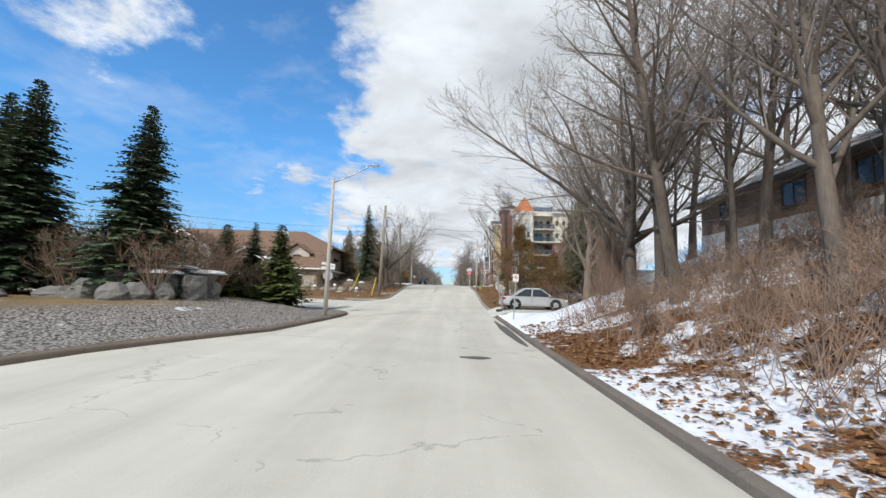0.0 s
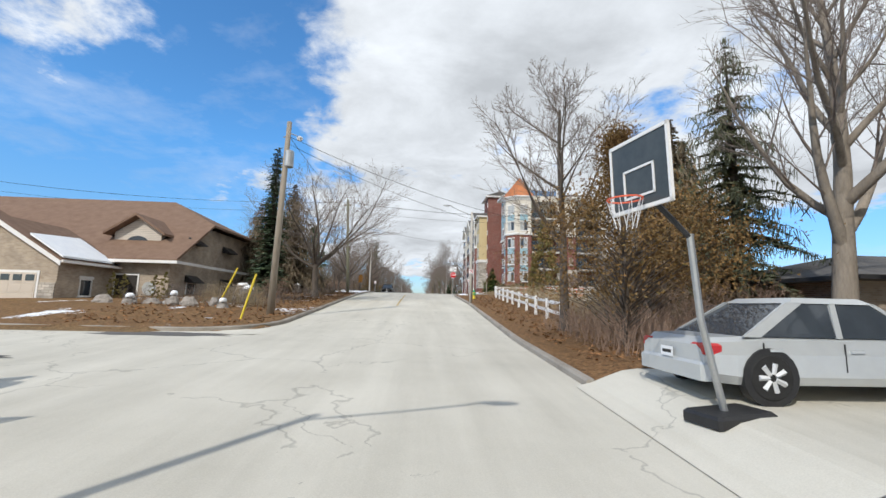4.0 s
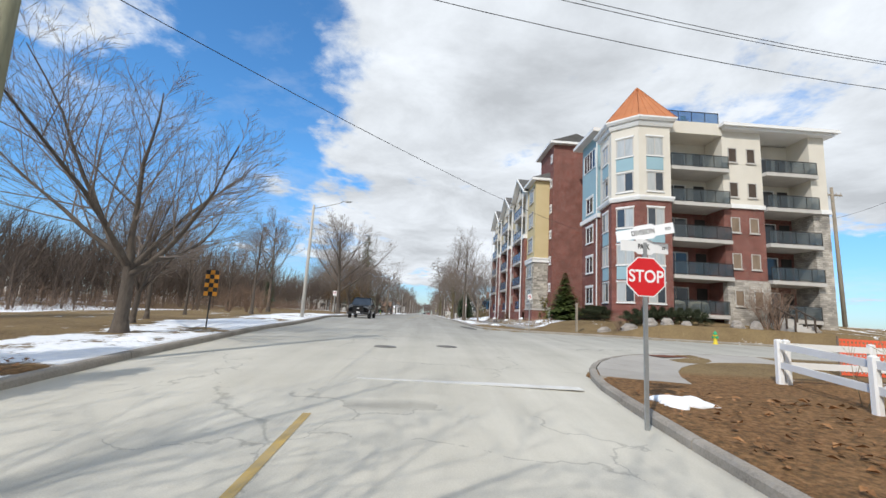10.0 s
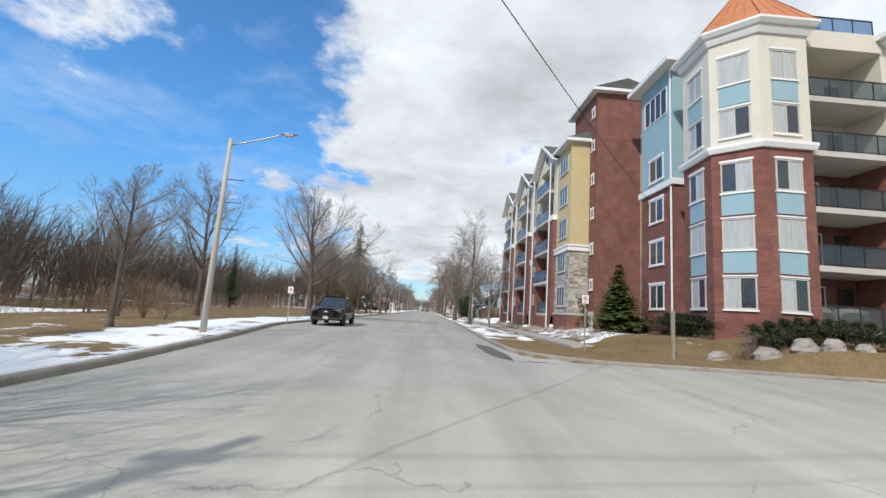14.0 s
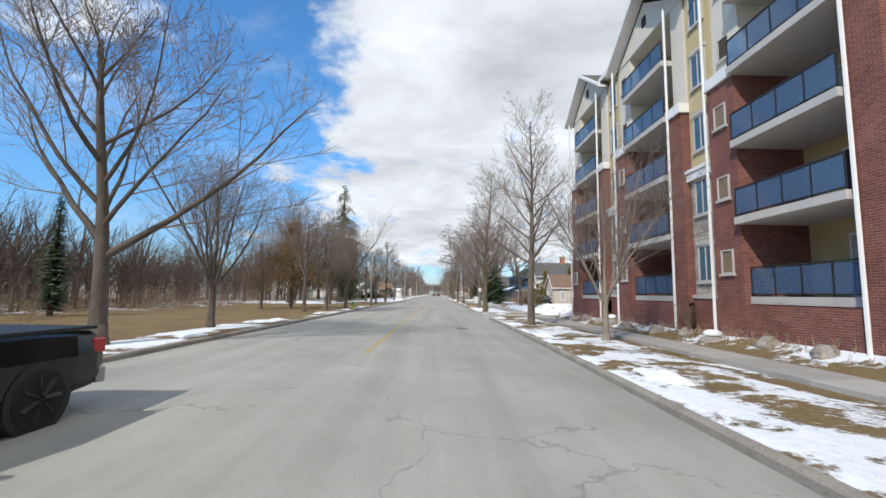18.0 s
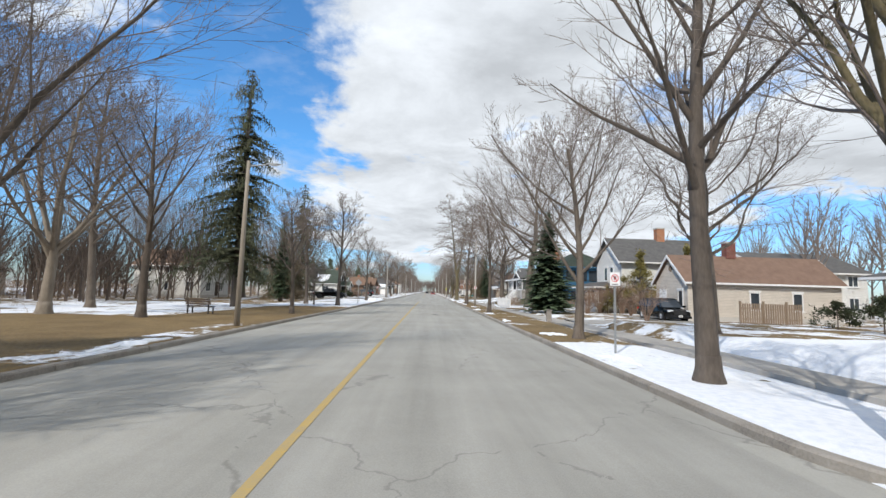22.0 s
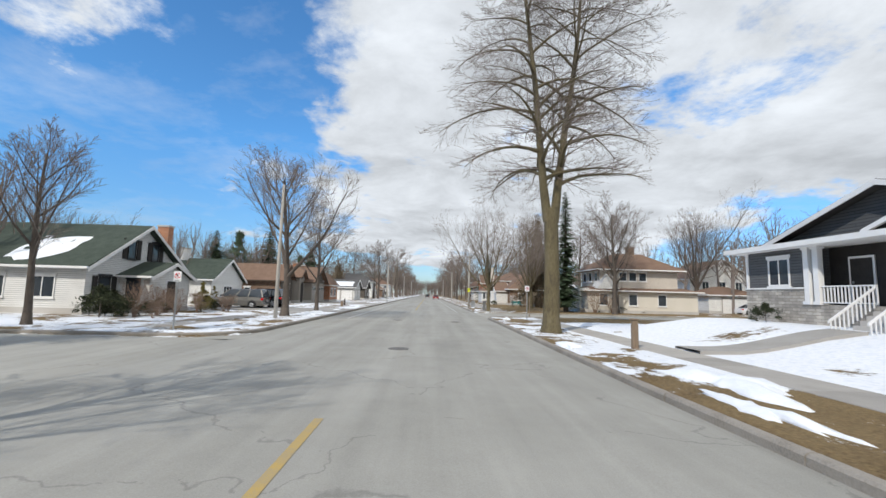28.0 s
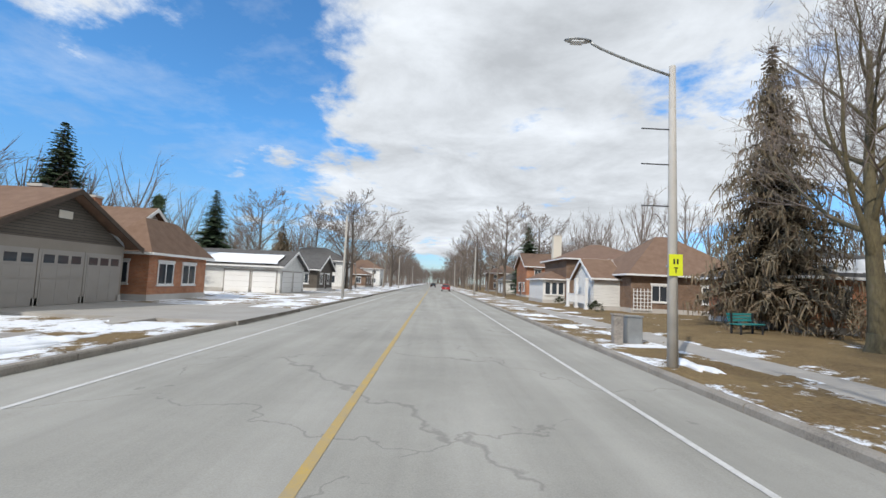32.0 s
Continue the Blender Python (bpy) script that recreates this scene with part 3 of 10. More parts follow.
# ---- mesh helpers ----
class Mesh:
    """Collects points and faces for one mesh."""

    def __init__(self):
        self.v, self.f = [], []

    def add(self, pts, faces):
        k = len(self.v)
        self.v += [tuple(p) for p in pts]
        self.f += [tuple(i + k for i in q) for q in faces]
        return self

    def box(self, x0, x1, y0, y1, z0, z1, c=0.0):
        """A box; c: a chamfer along its upright edges and top."""
        if c <= 0:
            p = [(x, y, z) for z in (z0, z1) for x, y in ((x0, y0), (x1, y0), (x1, y1), (x0, y1))]
            return self.add(p, [(3, 2, 1, 0), (4, 5, 6, 7), (0, 1, 5, 4), (1, 2, 6, 5), (2, 3, 7, 6), (3, 0, 4, 7)])
        ring = lambda d, z: [(x0 + d + c, y0 + d, z), (x1 - d - c, y0 + d, z), (x1 - d, y0 + d + c, z), (x1 - d, y1 - d - c, z), (x1 - d - c, y1 - d, z), (x0 + d + c, y1 - d, z), (x0 + d, y1 - d - c, z), (x0 + d, y0 + d + c, z)]
        return self.rings([ring(0, z0), ring(0, z1 - c), ring(c, z1)])

    def rings(self, rr, caps=True):
        """A skin over rings with the same number of points."""
        n = len(rr[0])
        pts = [p for r in rr for p in r]
        fc = [(i * n + j, i * n + (j + 1) % n, (i + 1) * n + (j + 1) % n, (i + 1) * n + j) for i in range(len(rr) - 1) for j in range(n)]
        if caps:
            fc += [tuple(range(n))[::-1], tuple((len(rr) - 1) * n + j for j in range(n))]
        return self.add(pts, fc)

    def tube(self, path, radii, n=6, caps=True):
        """A tapered tube along points."""
        path = [Vector(p) for p in path]
        rr = []
        for i, p in enumerate(path):
            d = path[min(i + 1, len(path) - 1)] - path[max(i - 1, 0)]
            if d.length < 1e-9:
                d = Vector((0, 0, 1))
            d.normalize()
            a = d.cross(Vector((0.3, 0.9, 0.1)) if abs(d.z) > 0.8 else Vector((0, 0, 1))).normalized()
            b = d.cross(a)
            r = radii[i] if isinstance(radii, (list, tuple)) else radii
            rr.append([p + (a * math.cos(6.2832 * j / n) + b * math.sin(6.2832 * j / n)) * r for j in range(n)])
        return self.rings(rr, caps)

    def lathe(self, prof, n=12, at=(0, 0, 0)):
        """A turned body: rows of (radius, height)."""
        return self.rings([[(at[0] + r * math.cos(6.2832 * j / n), at[1] + r * math.sin(6.2832 * j / n), at[2] + z) for j in range(n)] for r, z in prof])

    def prism(self, outline, axis, a, b):
        """A flat outline (u, v) drawn out along an axis from a to b: 'x': u=y v=z; 'y': u=x v=z; 'z': u=x v=y."""
        put = {"x": lambda u, v, w: (w, u, v), "y": lambda u, v, w: (u, w, v), "z": lambda u, v, w: (u, v, w)}[axis]
        return self.rings([[put(u, v, w) for u, v in outline] for w in (a, b)])

    def quad(self, a, b, c, d):
        return self.add([a, b, c, d], [(0, 1, 2, 3)])

    def data(self, name, mat, smooth=False):
        me = bpy.data.meshes.new(name)
        me.from_pydata(self.v, [], self.f)
        bm = bmesh.new()
        bm.from_mesh(me)
        bmesh.ops.recalc_face_normals(bm, faces=bm.faces)
        bm.to_mesh(me)
        bm.free()
        if mat:
            me.materials.append(mat)
        if smooth:
            me.shade_smooth()
        return me


def part(name, m, mat, parent=None, label="", smooth=False, quick=False):
    """One mesh object, under a thing or a part."""
    if quick:
        me = bpy.data.meshes.new(name)
        me.from_pydata(m.v, [], m.f)
        me.materials.append(mat)
    else:
        me = m.data(name, mat, smooth)
    ob = new(name, me)
    ob.parent = parent
    if label:
        ob["label"] = label
    return ob


def thing(name, label, category, m=None, group=""):
    ob = new(name)
    ob.empty_display_size = 0.3
    if m is not None:
        ob.matrix_basis = m
    return tagged(ob, label, category, group)


def setting(ob, label, category):
    return tagged(ob, label, category, kind="structure")


def turned(x, y, z, deg=0.0, s=1.0):
    return pose(x, y, z, 0, 0, deg) @ Matrix.Scale(s, 4)


# ---- the lie of the land ----
ROAD_Y = [-40, 21.4, 29, 38.1, 48.6, 59.3, 69.8, 79, 85.4, 89.1, 93.4, 100.9, 111.1, 122, 2000]
ROAD_Z = [-6.2, -3.99, -3.86, -3.69, -3.38, -2.81, -2.09, -1.42, -1.0, -0.79, -0.53, -0.2, -0.02, 0, 0]
KR_Y = [0, 60, 76, 90, 94, 116.5, 120, 140, 160, 240, 262, 290, 600]
KR_X = [3.3, 3.2, 3.6, 3.6, 3.8, 3.8, 3.7, 4.25, 4.4, 4.5, 4.8, 4.9, 4.9]
KL_Y = [0, 26, 33, 38, 45, 62, 75, 90, 106, 112, 122, 160, 200, 260, 600]
KL_X = [-10.5, -9.6, -8.6, -6.6, -5.8, -5.6, -5.9, -6.3, -6.5, -7.0, -8.6, -8.2, -7.6, -7.3, -7.1]


def smooth(a, b, v):
    t = min(max((v - a) / (b - a), 0.0), 1.0)
    return t * t * (3 - 2 * t)


def road_z(y):
    return float(np.interp(y, ROAD_Y, ROAD_Z))


def kerb_r(y):
    return float(np.interp(y, KR_Y, KR_X))


def kerb_l(y):
    return float(np.interp(y, KL_Y, KL_X))


# paved side areas: x0, x1, y0, y1 (side streets and driveways, level with the road)
SIDE = [(-70, -5, 49.6, 60.4), (3, 15, 48.6, 53.4), (3, 90, 99.8, 110.8), (-70, -7, 238.5, 248.3), (4, 70, 268.0, 276.2), (4, 60, 158.5, 164.6)]
DRIVES = [(9.8, 22, 189.0, 192.6), (17.4, 20.2, 192.6, 199.4), (9.5, 15.6, 246.2, 247.7), (-22, -7.3, 269.0, 275.6), (-16.8, -7.2, 294.2, 301.4), (-15.1, -7.1, 320.5, 327.5)]


def drive_rise(x):
    """The short drive beside the snowy bank climbs from the gutter."""
    return 0.36 * smooth(2.9, 4.2, x)


def bank(x, y):
    """How far the land stands above the road's level."""
    h = 0.0
    if x > 0:
        e = x - kerb_r(y)
        k = 1 - smooth(44.5, 49.5, y)
        h += k * (smooth(0.3, 9.5, e) * 3.0 + smooth(7, 16, e) * 2.6)
        h += 0.24 * smooth(0.2, 1.2, e) * smooth(46.8, 48.4, y) * (1 - smooth(53.6, 57, y))
        b = smooth(112, 119, y) * (1 - smooth(168, 178, y))
        h += b * smooth(5.5, 8.5, e) * 0.75
        b2 = smooth(104, 112, y) * (1 - smooth(118, 121, y))
        h += b2 * smooth(8.0, 12.5, e) * 0.9
        h += smooth(54, 62, y) * (1 - smooth(88, 94, y)) * -0.35 * smooth(3.5, 9, e)
        h += smooth(168, 173, y) * (1 - smooth(186, 188, y)) * smooth(5.6, 6.4, e) * 0.35
        h += smooth(235, 240, y) * (1 - smooth(255.5, 260, y)) * smooth(6.0, 11.5, e) * 0.8
    else:
        e = kerb_l(y) - x
        h += (1 - smooth(46, 50, y)) * smooth(0.5, 7, e) * 0.75
        h += smooth(61, 66, y) * (1 - smooth(85, 92, y)) * smooth(1.0, 5, e) * 0.25
        h += smooth(88, 96, y) * (1 - smooth(120, 150, y)) * -smooth(4, 24, e) * 0.7
    return h


# rounded street corners: centre, radius, and the way to the paved outside
CORNERS = [(kerb_r(y) + r if right else kerb_l(y) - r, y, r, -1 if right else 1, sy) for right, y, r, sy in (
    (1, 91.6, 8.2, 1), (1, 114.4, 3.6, -1), (0, 46.6, 2.8, 1), (0, 63.4, 3.0, -1), (1, 155.5, 3.0, 1), (1, 167.6, 3.0, -1), (1, 265.0, 3.0, 1), (1, 279.2, 3.0, -1), (0, 235.5, 3.0, 1), (0, 251.3, 3.0, -1))]


def in_side(x, y, grow=0.0):
    for cx, cy, r, sx, sy in CORNERS:
        if 0 <= (x - cx) * sx <= r + 0.5 and 0 <= (y - cy) * sy <= r + 0.3 and math.hypot(x - cx, y - cy) > r - 0.1:
            return True
    return any(x0 - grow < x < x1 + grow and y0 - grow < y < y1 + grow for x0, x1, y0, y1 in SIDE)


def land(x, y):
    """The height of the walkable land at a place beside the road."""
    if in_side(x, y):
        return road_z(y) + (drive_rise(x) if 48.6 < y < 53.4 and x > 0 else 0.0)
    return road_z(y) + 0.13 + bank(x, y)


def bump_noise(x, y):
    return noise.noise((x * 0.5, y * 0.5, 0)) * 0.05 + noise.noise((x * 1.7, y * 1.7, 3)) * 0.035


def snow_at(x, y):
    """How much of the land snow covers here, from 0 to 1: by the plots beside the street, at random further off."""
    k = smooth(24, 44, abs(x))
    return snow_near(x, y) * (1 - k) + (0.44 + 0.35 * noise.noise((x * 0.02, y * 0.02, 7))) * k


def snow_near(x, y):
    if x > 0:
        e = x - kerb_r(y)
        if y < 49:
            return 0.52 + 0.5 * smooth(38.5, 42, y) * (1 - smooth(9, 16, e))
        if y < 95:
            return 0.22 + 0.5 * smooth(80, 96, y) * smooth(7, 10, e) + 0.2 * smooth(52, 60, y) * smooth(4, 12, e)
        if y < 120:
            return 0.16 + 0.12 * smooth(1, 3, e)
        if y < 166:
            return 0.56 if e < 3.4 else (0.55 if e > 5.6 else 0.4)
        if y < 178:
            return 0.95 if e > 5.4 else 0.75
        if y < 262:
            s = 0.34 if e < 3.2 else 0.5
            if 214 < y < 226 and e > 5:
                s = 0.7
            if y > 240:
                s = 0.55 if e < 3 else 0.74
            return s
        return 0.30 if e > 5 else 0.5
    e = kerb_l(y) - x
    if y < 49:
        return 0.30
    if y < 92:
        return 0.34
    if y < 130:
        return 0.66 if e < 3.2 else (0.30 + 0.55 * (1 if 15 < e < 30 else 0))
    if y < 150:
        return 0.55 if e < 2.4 else 0.10
    if y < 240:
        far = smooth(183, 188, y) * (1 - smooth(201, 206, y))
        near = 0.46 if e < 2.2 else 0.16 + 0.26 * smooth(12, 18, e)
        park = 0.10 if e < 7 else 0.64
        late = smooth(201, 206, y)
        return near * (1 - far) * (1 - late) + park * far + (0.66 if e < 9 else 0.45) * late
    return 0.60 if e < 3.2 else 0.56


def build_ground():
    ys = np.concatenate([np.arange(-40, 130, 0.75), np.arange(130, 340, 1.0), np.arange(340, 700, 8.0), [760, 900, 1200, 1700, 2400]])
    off = [0.16, 0.5, 1.0, 1.6, 2.3, 3.0, 3.8, 4.7, 5.6, 6.4, 7.3, 8.3, 9.5, 11, 12.5, 14, 16, 18, 20.5, 23, 26, 30, 35, 42, 52, 70, 100, 160, 300, 700, 1600]
    nx = len(off) * 2 + 2
    v, sn, lf, gv = [], [], [], []
    for y in ys:
        kl, kr = kerb_l(y), kerb_r(y)
        xs = [kl - o for o in reversed(off)] + [kl - 0.155, kr + 0.155] + [kr + o for o in off]
        for i, x in enumerate(xs):
            mid = i in (len(off), len(off) + 1)
            if mid:
                z = road_z(y) - 0.35
            elif in_side(x, y, 0.05):
                z = land(x, y) - 0.05 if in_side(x, y) else road_z(y) - 0.05
            else:
                z = land(x, y) + (bump_noise(x, y) if abs(x) > 9 or y < 50 else bump_noise(x, y) * 0.5) * smooth(0.16, 1.2, min(abs(x - kl), abs(x - kr)))
                for x0, x1, y0, y1 in DRIVES:
                    if x0 - 0.3 < x < x1 + 0.3 and y0 - 0.3 < y < y1 + 0.3:
                        z = land(x, y) - 0.10
                if kr + 3.3 < x < kr + 5.3 and 108 < y < 300:
                    z = land(x, y) - 0.12
            v.append((x, y, z))
            sn.append(snow_at(x, y))
            right_bank = x > 0 and y < 49
            lf.append(1.0 if right_bank else (0.7 if (x > 0 and 49 < y < 95 and x - kr < 9) else (0.6 if x < 0 and 60 < y < 92 else 0.12)))
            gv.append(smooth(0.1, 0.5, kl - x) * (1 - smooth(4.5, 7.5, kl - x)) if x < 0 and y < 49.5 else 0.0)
    rows = len(ys)
    f = [(j * nx + i, j * nx + i + 1, (j + 1) * nx + i + 1, (j + 1) * nx + i) for j in range(rows - 1) for i in range(nx - 1)]
    me = bpy.data.meshes.new("ground")
    me.from_pydata(v, [], f)
    for name, vals in (("snow", sn), ("leaf", lf), ("gravel", gv)):
        a = me.attributes.new(name, "FLOAT", "POINT")
        a.data.foreach_set("value", vals)
    me.materials.append(M_GROUND)
    me.shade_smooth()
    setting(new("ground", me), "dry brown winter grass and leaf litter with patches of melting snow", "ground")


def build_road():
    ys = np.concatenate([np.arange(-40, 130, 1.5), np.arange(130, 700, 10.0), [760, 900, 1200, 1700, 2400]])
    v, s = [], []
    steps = np.linspace(0, 1, 9)
    for y in ys:
        for u in steps:
            x = kerb_l(y) + (kerb_r(y) - kerb_l(y)) * u
            v.append((x, y, road_z(y) + 0.05 * (1 - (2 * u - 1) ** 2) - 0.02))
            s.append(1 - smooth(86, 112, y) * 0.78)
    n = len(steps)
    f = [(j * n + i, j * n + i + 1, (j + 1) * n + i + 1, (j + 1) * n + i) for j in range(len(ys) - 1) for i in range(n - 1)]
    me = bpy.data.meshes.new("road")
    me.from_pydata(v, [], f)
    a = me.attributes.new("salt", "FLOAT", "POINT")
    a.data.foreach_set("value", s)
    me.materials.append(M_ROAD)
    setting(new("road", me), "worn pale concrete street with a film of dried road salt", "road")
    for x0, x1, y0, y1 in SIDE:
        m = Mesh()
        edge = 0.5
        xs = np.linspace(x0, x1, 40)
        ysd = np.linspace(y0, y1, 8)
        pts, vals = [], []
        for y in ysd:
            for x in xs:
                inside = kerb_l(y) + 0.3 < x < kerb_r(y) - 0.3
                pts.append((x, y, road_z(y) - (0.06 if inside else 0.006) + (drive_rise(x) if y1 == 53.4 else 0.0)))
                vals.append(1 - smooth(86, 112, y) * 0.65)
        m.add(pts, [(j * 40 + i, j * 40 + i + 1, (j + 1) * 40 + i + 1, (j + 1) * 40 + i) for j in range(7) for i in range(39)])
        me = m.data("side_street", M_ROAD)
        a = me.attributes.new("salt", "FLOAT", "POINT")
        a.data.foreach_set("value", vals)
        setting(new("side_street", me), "pale cracked side street or drive opening off the road", "road")
    for cx, cy, r, sx, sy in CORNERS:
        pts = []
        for i in range(13):
            a = i / 12 * math.pi / 2
            c, q = math.cos(a), math.sin(a)
            k = r / max(c, q)
            for u in np.linspace(0, 1, 4):
                d = (r - 0.05) * (1 - u) + (k + 0.45) * u
                x, y = cx + sx * c * d, cy + sy * q * d
                pts.append((x, y, road_z(y) - 0.012))
        m = Mesh()
        fc = [(i * 4 + j, i * 4 + j + 1, i * 4 + j + 5, i * 4 + j + 4) for i in range(12) for j in range(3)]
        m.add(pts, fc if sx * sy > 0 else [f[::-1] for f in fc])
        me = m.data("corner_apron", M_ROAD)
        a = me.attributes.new("salt", "FLOAT", "POINT")
        a.data.foreach_set("value", [1 - smooth(86, 112, p[1]) * 0.65 for p in pts])
        setting(new("corner_apron", me), "pale pavement filling the rounded street corner", "road")
    for x0, x1, y0, y1 in DRIVES:
        m = Mesh()
        n2 = 14
        pts = []
        for y in (y0, y1):
            for i in range(n2):
                x = x0 + (x1 - x0) * i / (n2 - 1)
                pts.append((x, y, land(x, 0.5 * (y0 + y1)) + 0.015))
        pts += [(p[0], p[1], p[2] - 0.3) for p in pts]
        fc = [(i, i + 1, n2 + i + 1, n2 + i) for i in range(n2 - 1)]
        fc += [(i, 2 * n2 + i, 2 * n2 + i + 1, i + 1) for i in range(n2 - 1)] + [(n2 + i, n2 + i + 1, 3 * n2 + i + 1, 3 * n2 + i) for i in range(n2 - 1)]
        m.add(pts, fc)
        setting(part("driveway", m, M_DRIVE), "pale concrete driveway crossing the sidewalk", "driveway")


def kerb_run(side, y0, y1, mat):
    """A kerb of separate cast lengths along one edge of the road."""
    top = thing("kerb", "low worn concrete kerb along the road edge", "kerb")
    tagged(top, kind="structure")
    fn, sg = (kerb_r, 1) if side > 0 else (kerb_l, -1)
    y = y0
    while y < y1 - 0.01:
        step = min(3.0 if y < 330 else 12.0, y1 - y)
        a, b = y + 0.012, y + step - 0.012
        m = Mesh()
        rr = []
        for q in (a, b):
            x, z = fn(q), road_z(q)
            prof = ((0.0, -0.25), (0.0, 0.09), (0.03, 0.125), (0.05, 0.132), (0.16, 0.135), (0.17, -0.25))
            rr.append([(x + sg * u, q, z + w) for u, w in prof])
        m.rings(rr)
        part("kerb_stone", m, mat, top, quick=True)
        y += step


def corner_kerb(cx, cy, r, a0, a1, mat):
    """A rounded kerb at a street corner."""
    m = Mesh()
    rr = []
    for i in range(13):
        a = radians(a0 + (a1 - a0) * i / 12)
        y = cy + r * math.sin(a)
        z = road_z(y)
        rr.append([(cx + (r - u) * math.cos(a), cy + (r - u) * math.sin(a), z + w) for u, w in ((0, -0.25), (0, 0.10), (0.04, 0.132), (0.16, 0.135), (0.17, -0.25))])
    m.rings(rr)
    setting(part("corner_kerb", m, mat), "curved concrete kerb at the street corner", "kerb")


build_ground()
build_road()

# ---- trees ----
def limb(rng, big, small, p, d, r, length, level, spec):
    """A branch that bends and tapers, with side branches along it down to fine twigs."""
    if level == 4:
        e = p + d.normalized() * length
        w = d.cross(Vector((rng.uniform(-1, 1), rng.uniform(-1, 1), rng.uniform(-1, 1)))).normalized() * r
        small.add([p + w, p - w, e], [(0, 1, 2)])
        return
    n = spec["seg"][level]
    pts, rad = [p.copy()], [r]
    q, way = p.copy(), d.normalized()
    end = spec["taper"] if level == 0 else 0.16
    for i in range(n):
        way = (way + Vector((rng.uniform(-1, 1), rng.uniform(-1, 1), rng.uniform(-0.8, 0.8))) * spec["wob"] * (0.3 if level == 0 else 1.0) + Vector((0, 0, spec["lift"][level]))).normalized()
        q = q + way * (length / n)
        pts.append(q.copy())
        rad.append(max(r * (1 - (1 - end) * ((i + 1) / n) ** 0.8), spec["fine"] * 0.5))
    (big if level < 2 else small).tube(pts, rad, spec["sides"][level], False)
    k = spec["n"][level]
    low = spec["clear"][level]
    for j in range(k):
        u = min(0.995, low + (1 - low) * (j + rng.uniform(0.1, 0.9)) / k)
        i = min(n - 1, int(u * n))
        f = u * n - i
        q, way = pts[i].lerp(pts[i + 1], f), (pts[i + 1] - pts[i]).normalized()
        rr = rad[i] * (1 - f) + rad[i + 1] * f
        a = j * 2.4 + rng.uniform(-0.5, 0.5)
        side = Vector((math.cos(a), math.sin(a), 0.15))
        side = side - way * side.dot(way)
        side = side.normalized() if side.length > 0.01 else Vector((1, 0, 0))
        sp = radians(rng.uniform(*spec["angle"][level]))
        nd = way * math.cos(sp) + side * math.sin(sp)
        v = (u - low) / (1 - low)
        ln = length * spec["ratio"][level] * (1.15 - spec["fall"][level] * v) * rng.uniform(0.7, 1.12)
        cr = max(min(rr * (rng.uniform(0.5, 0.72) if level == 0 else rng.uniform(0.30, 0.50)), rr * 0.9), spec["fine"])
        limb(rng, big, small, q, nd, cr, ln, level + 1, spec)
    if level == 0 and spec["taper"] > 0.3:
        limb(rng, big, small, pts[-1], way, rad[-1] * 0.8, length * spec["ratio"][0] * 0.9, 1, spec)


def kind_of(n, fork, ang, ratio, fall, wob=0.13, sides=(10, 6, 4, 3), lift=(0.0, 0.09, 0.08, 0.05), clear=(0.8, 0.2, 0.15, 0.15), taper=0.7, fine=0.007, seg=(4, 7, 4, 1)):
    return dict(n=n, trunk=fork, angle=(ang, (24, 50), (22, 48), (18, 46)), ratio=(ratio, 0.54, 0.52, 0.62), fall=(fall, 0.72, 0.6, 0.5), wob=wob, lift=lift, clear=clear, taper=taper, fine=fine, seg=seg, sides=sides)


KINDS = {
    "street": kind_of((15, 9, 8, 5), 0.72, (34, 58), 0.52, 0.72, clear=(0.32, 0.2, 0.15, 0.15), taper=0.25, seg=(8, 6, 3, 1)),
    "round": kind_of((16, 10, 8, 5), 0.66, (34, 62), 0.74, 0.74, wob=0.15, clear=(0.26, 0.2, 0.12, 0.1), taper=0.25, seg=(8, 7, 4, 1)),
    "vase": kind_of((8, 16, 9, 4), 0.24, (16, 50), 2.9, 0.2, wob=0.12),
    "spread": kind_of((8, 15, 10, 4), 0.24, (30, 74), 2.7, 0.2, wob=0.16, lift=(0.0, 0.07, 0.06, 0.04)),
    "tall": kind_of((32, 8, 6, 4), 0.93, (36, 62), 0.30, 0.62, clear=(0.26, 0.15, 0.15, 0.15), taper=0.12, seg=(10, 5, 3, 1)),
    "oak": kind_of((11, 12, 8, 4), 0.52, (42, 78), 1.12, 0.4, wob=0.36, lift=(0.0, 0.10, 0.06, 0.04), clear=(0.42, 0.2, 0.12, 0.12), taper=0.42, seg=(9, 12, 6, 2), fine=0.011),
    "twin": kind_of((38, 10, 8, 4), 0.93, (38, 66), 0.30, 0.45, clear=(0.12, 0.12, 0.1, 0.1), taper=0.12, lift=(0.012, -0.15, -0.05, -0.03), seg=(9, 7, 4, 1)),
    "wood": kind_of((13, 6, 5, 3), 0.92, (28, 60), 0.30, 0.55, clear=(0.34, 0.2, 0.15, 0.15), taper=0.15, seg=(8, 5, 3, 1)),
    "far": kind_of((13, 7, 6, 3), 0.66, (34, 60), 0.66, 0.7, clear=(0.28, 0.2, 0.15, 0.15), taper=0.25, fine=0.018, seg=(5, 4, 2, 1)),
    "shrub": kind_of((5, 4, 2, 0), 0.8, (18, 48), 0.55, 0.4, wob=0.2, clear=(0.2, 0.2, 0.2, 0.2), taper=0.3, fine=0.006, seg=(3, 2, 2, 1), sides=(4, 3, 3, 3)),
}


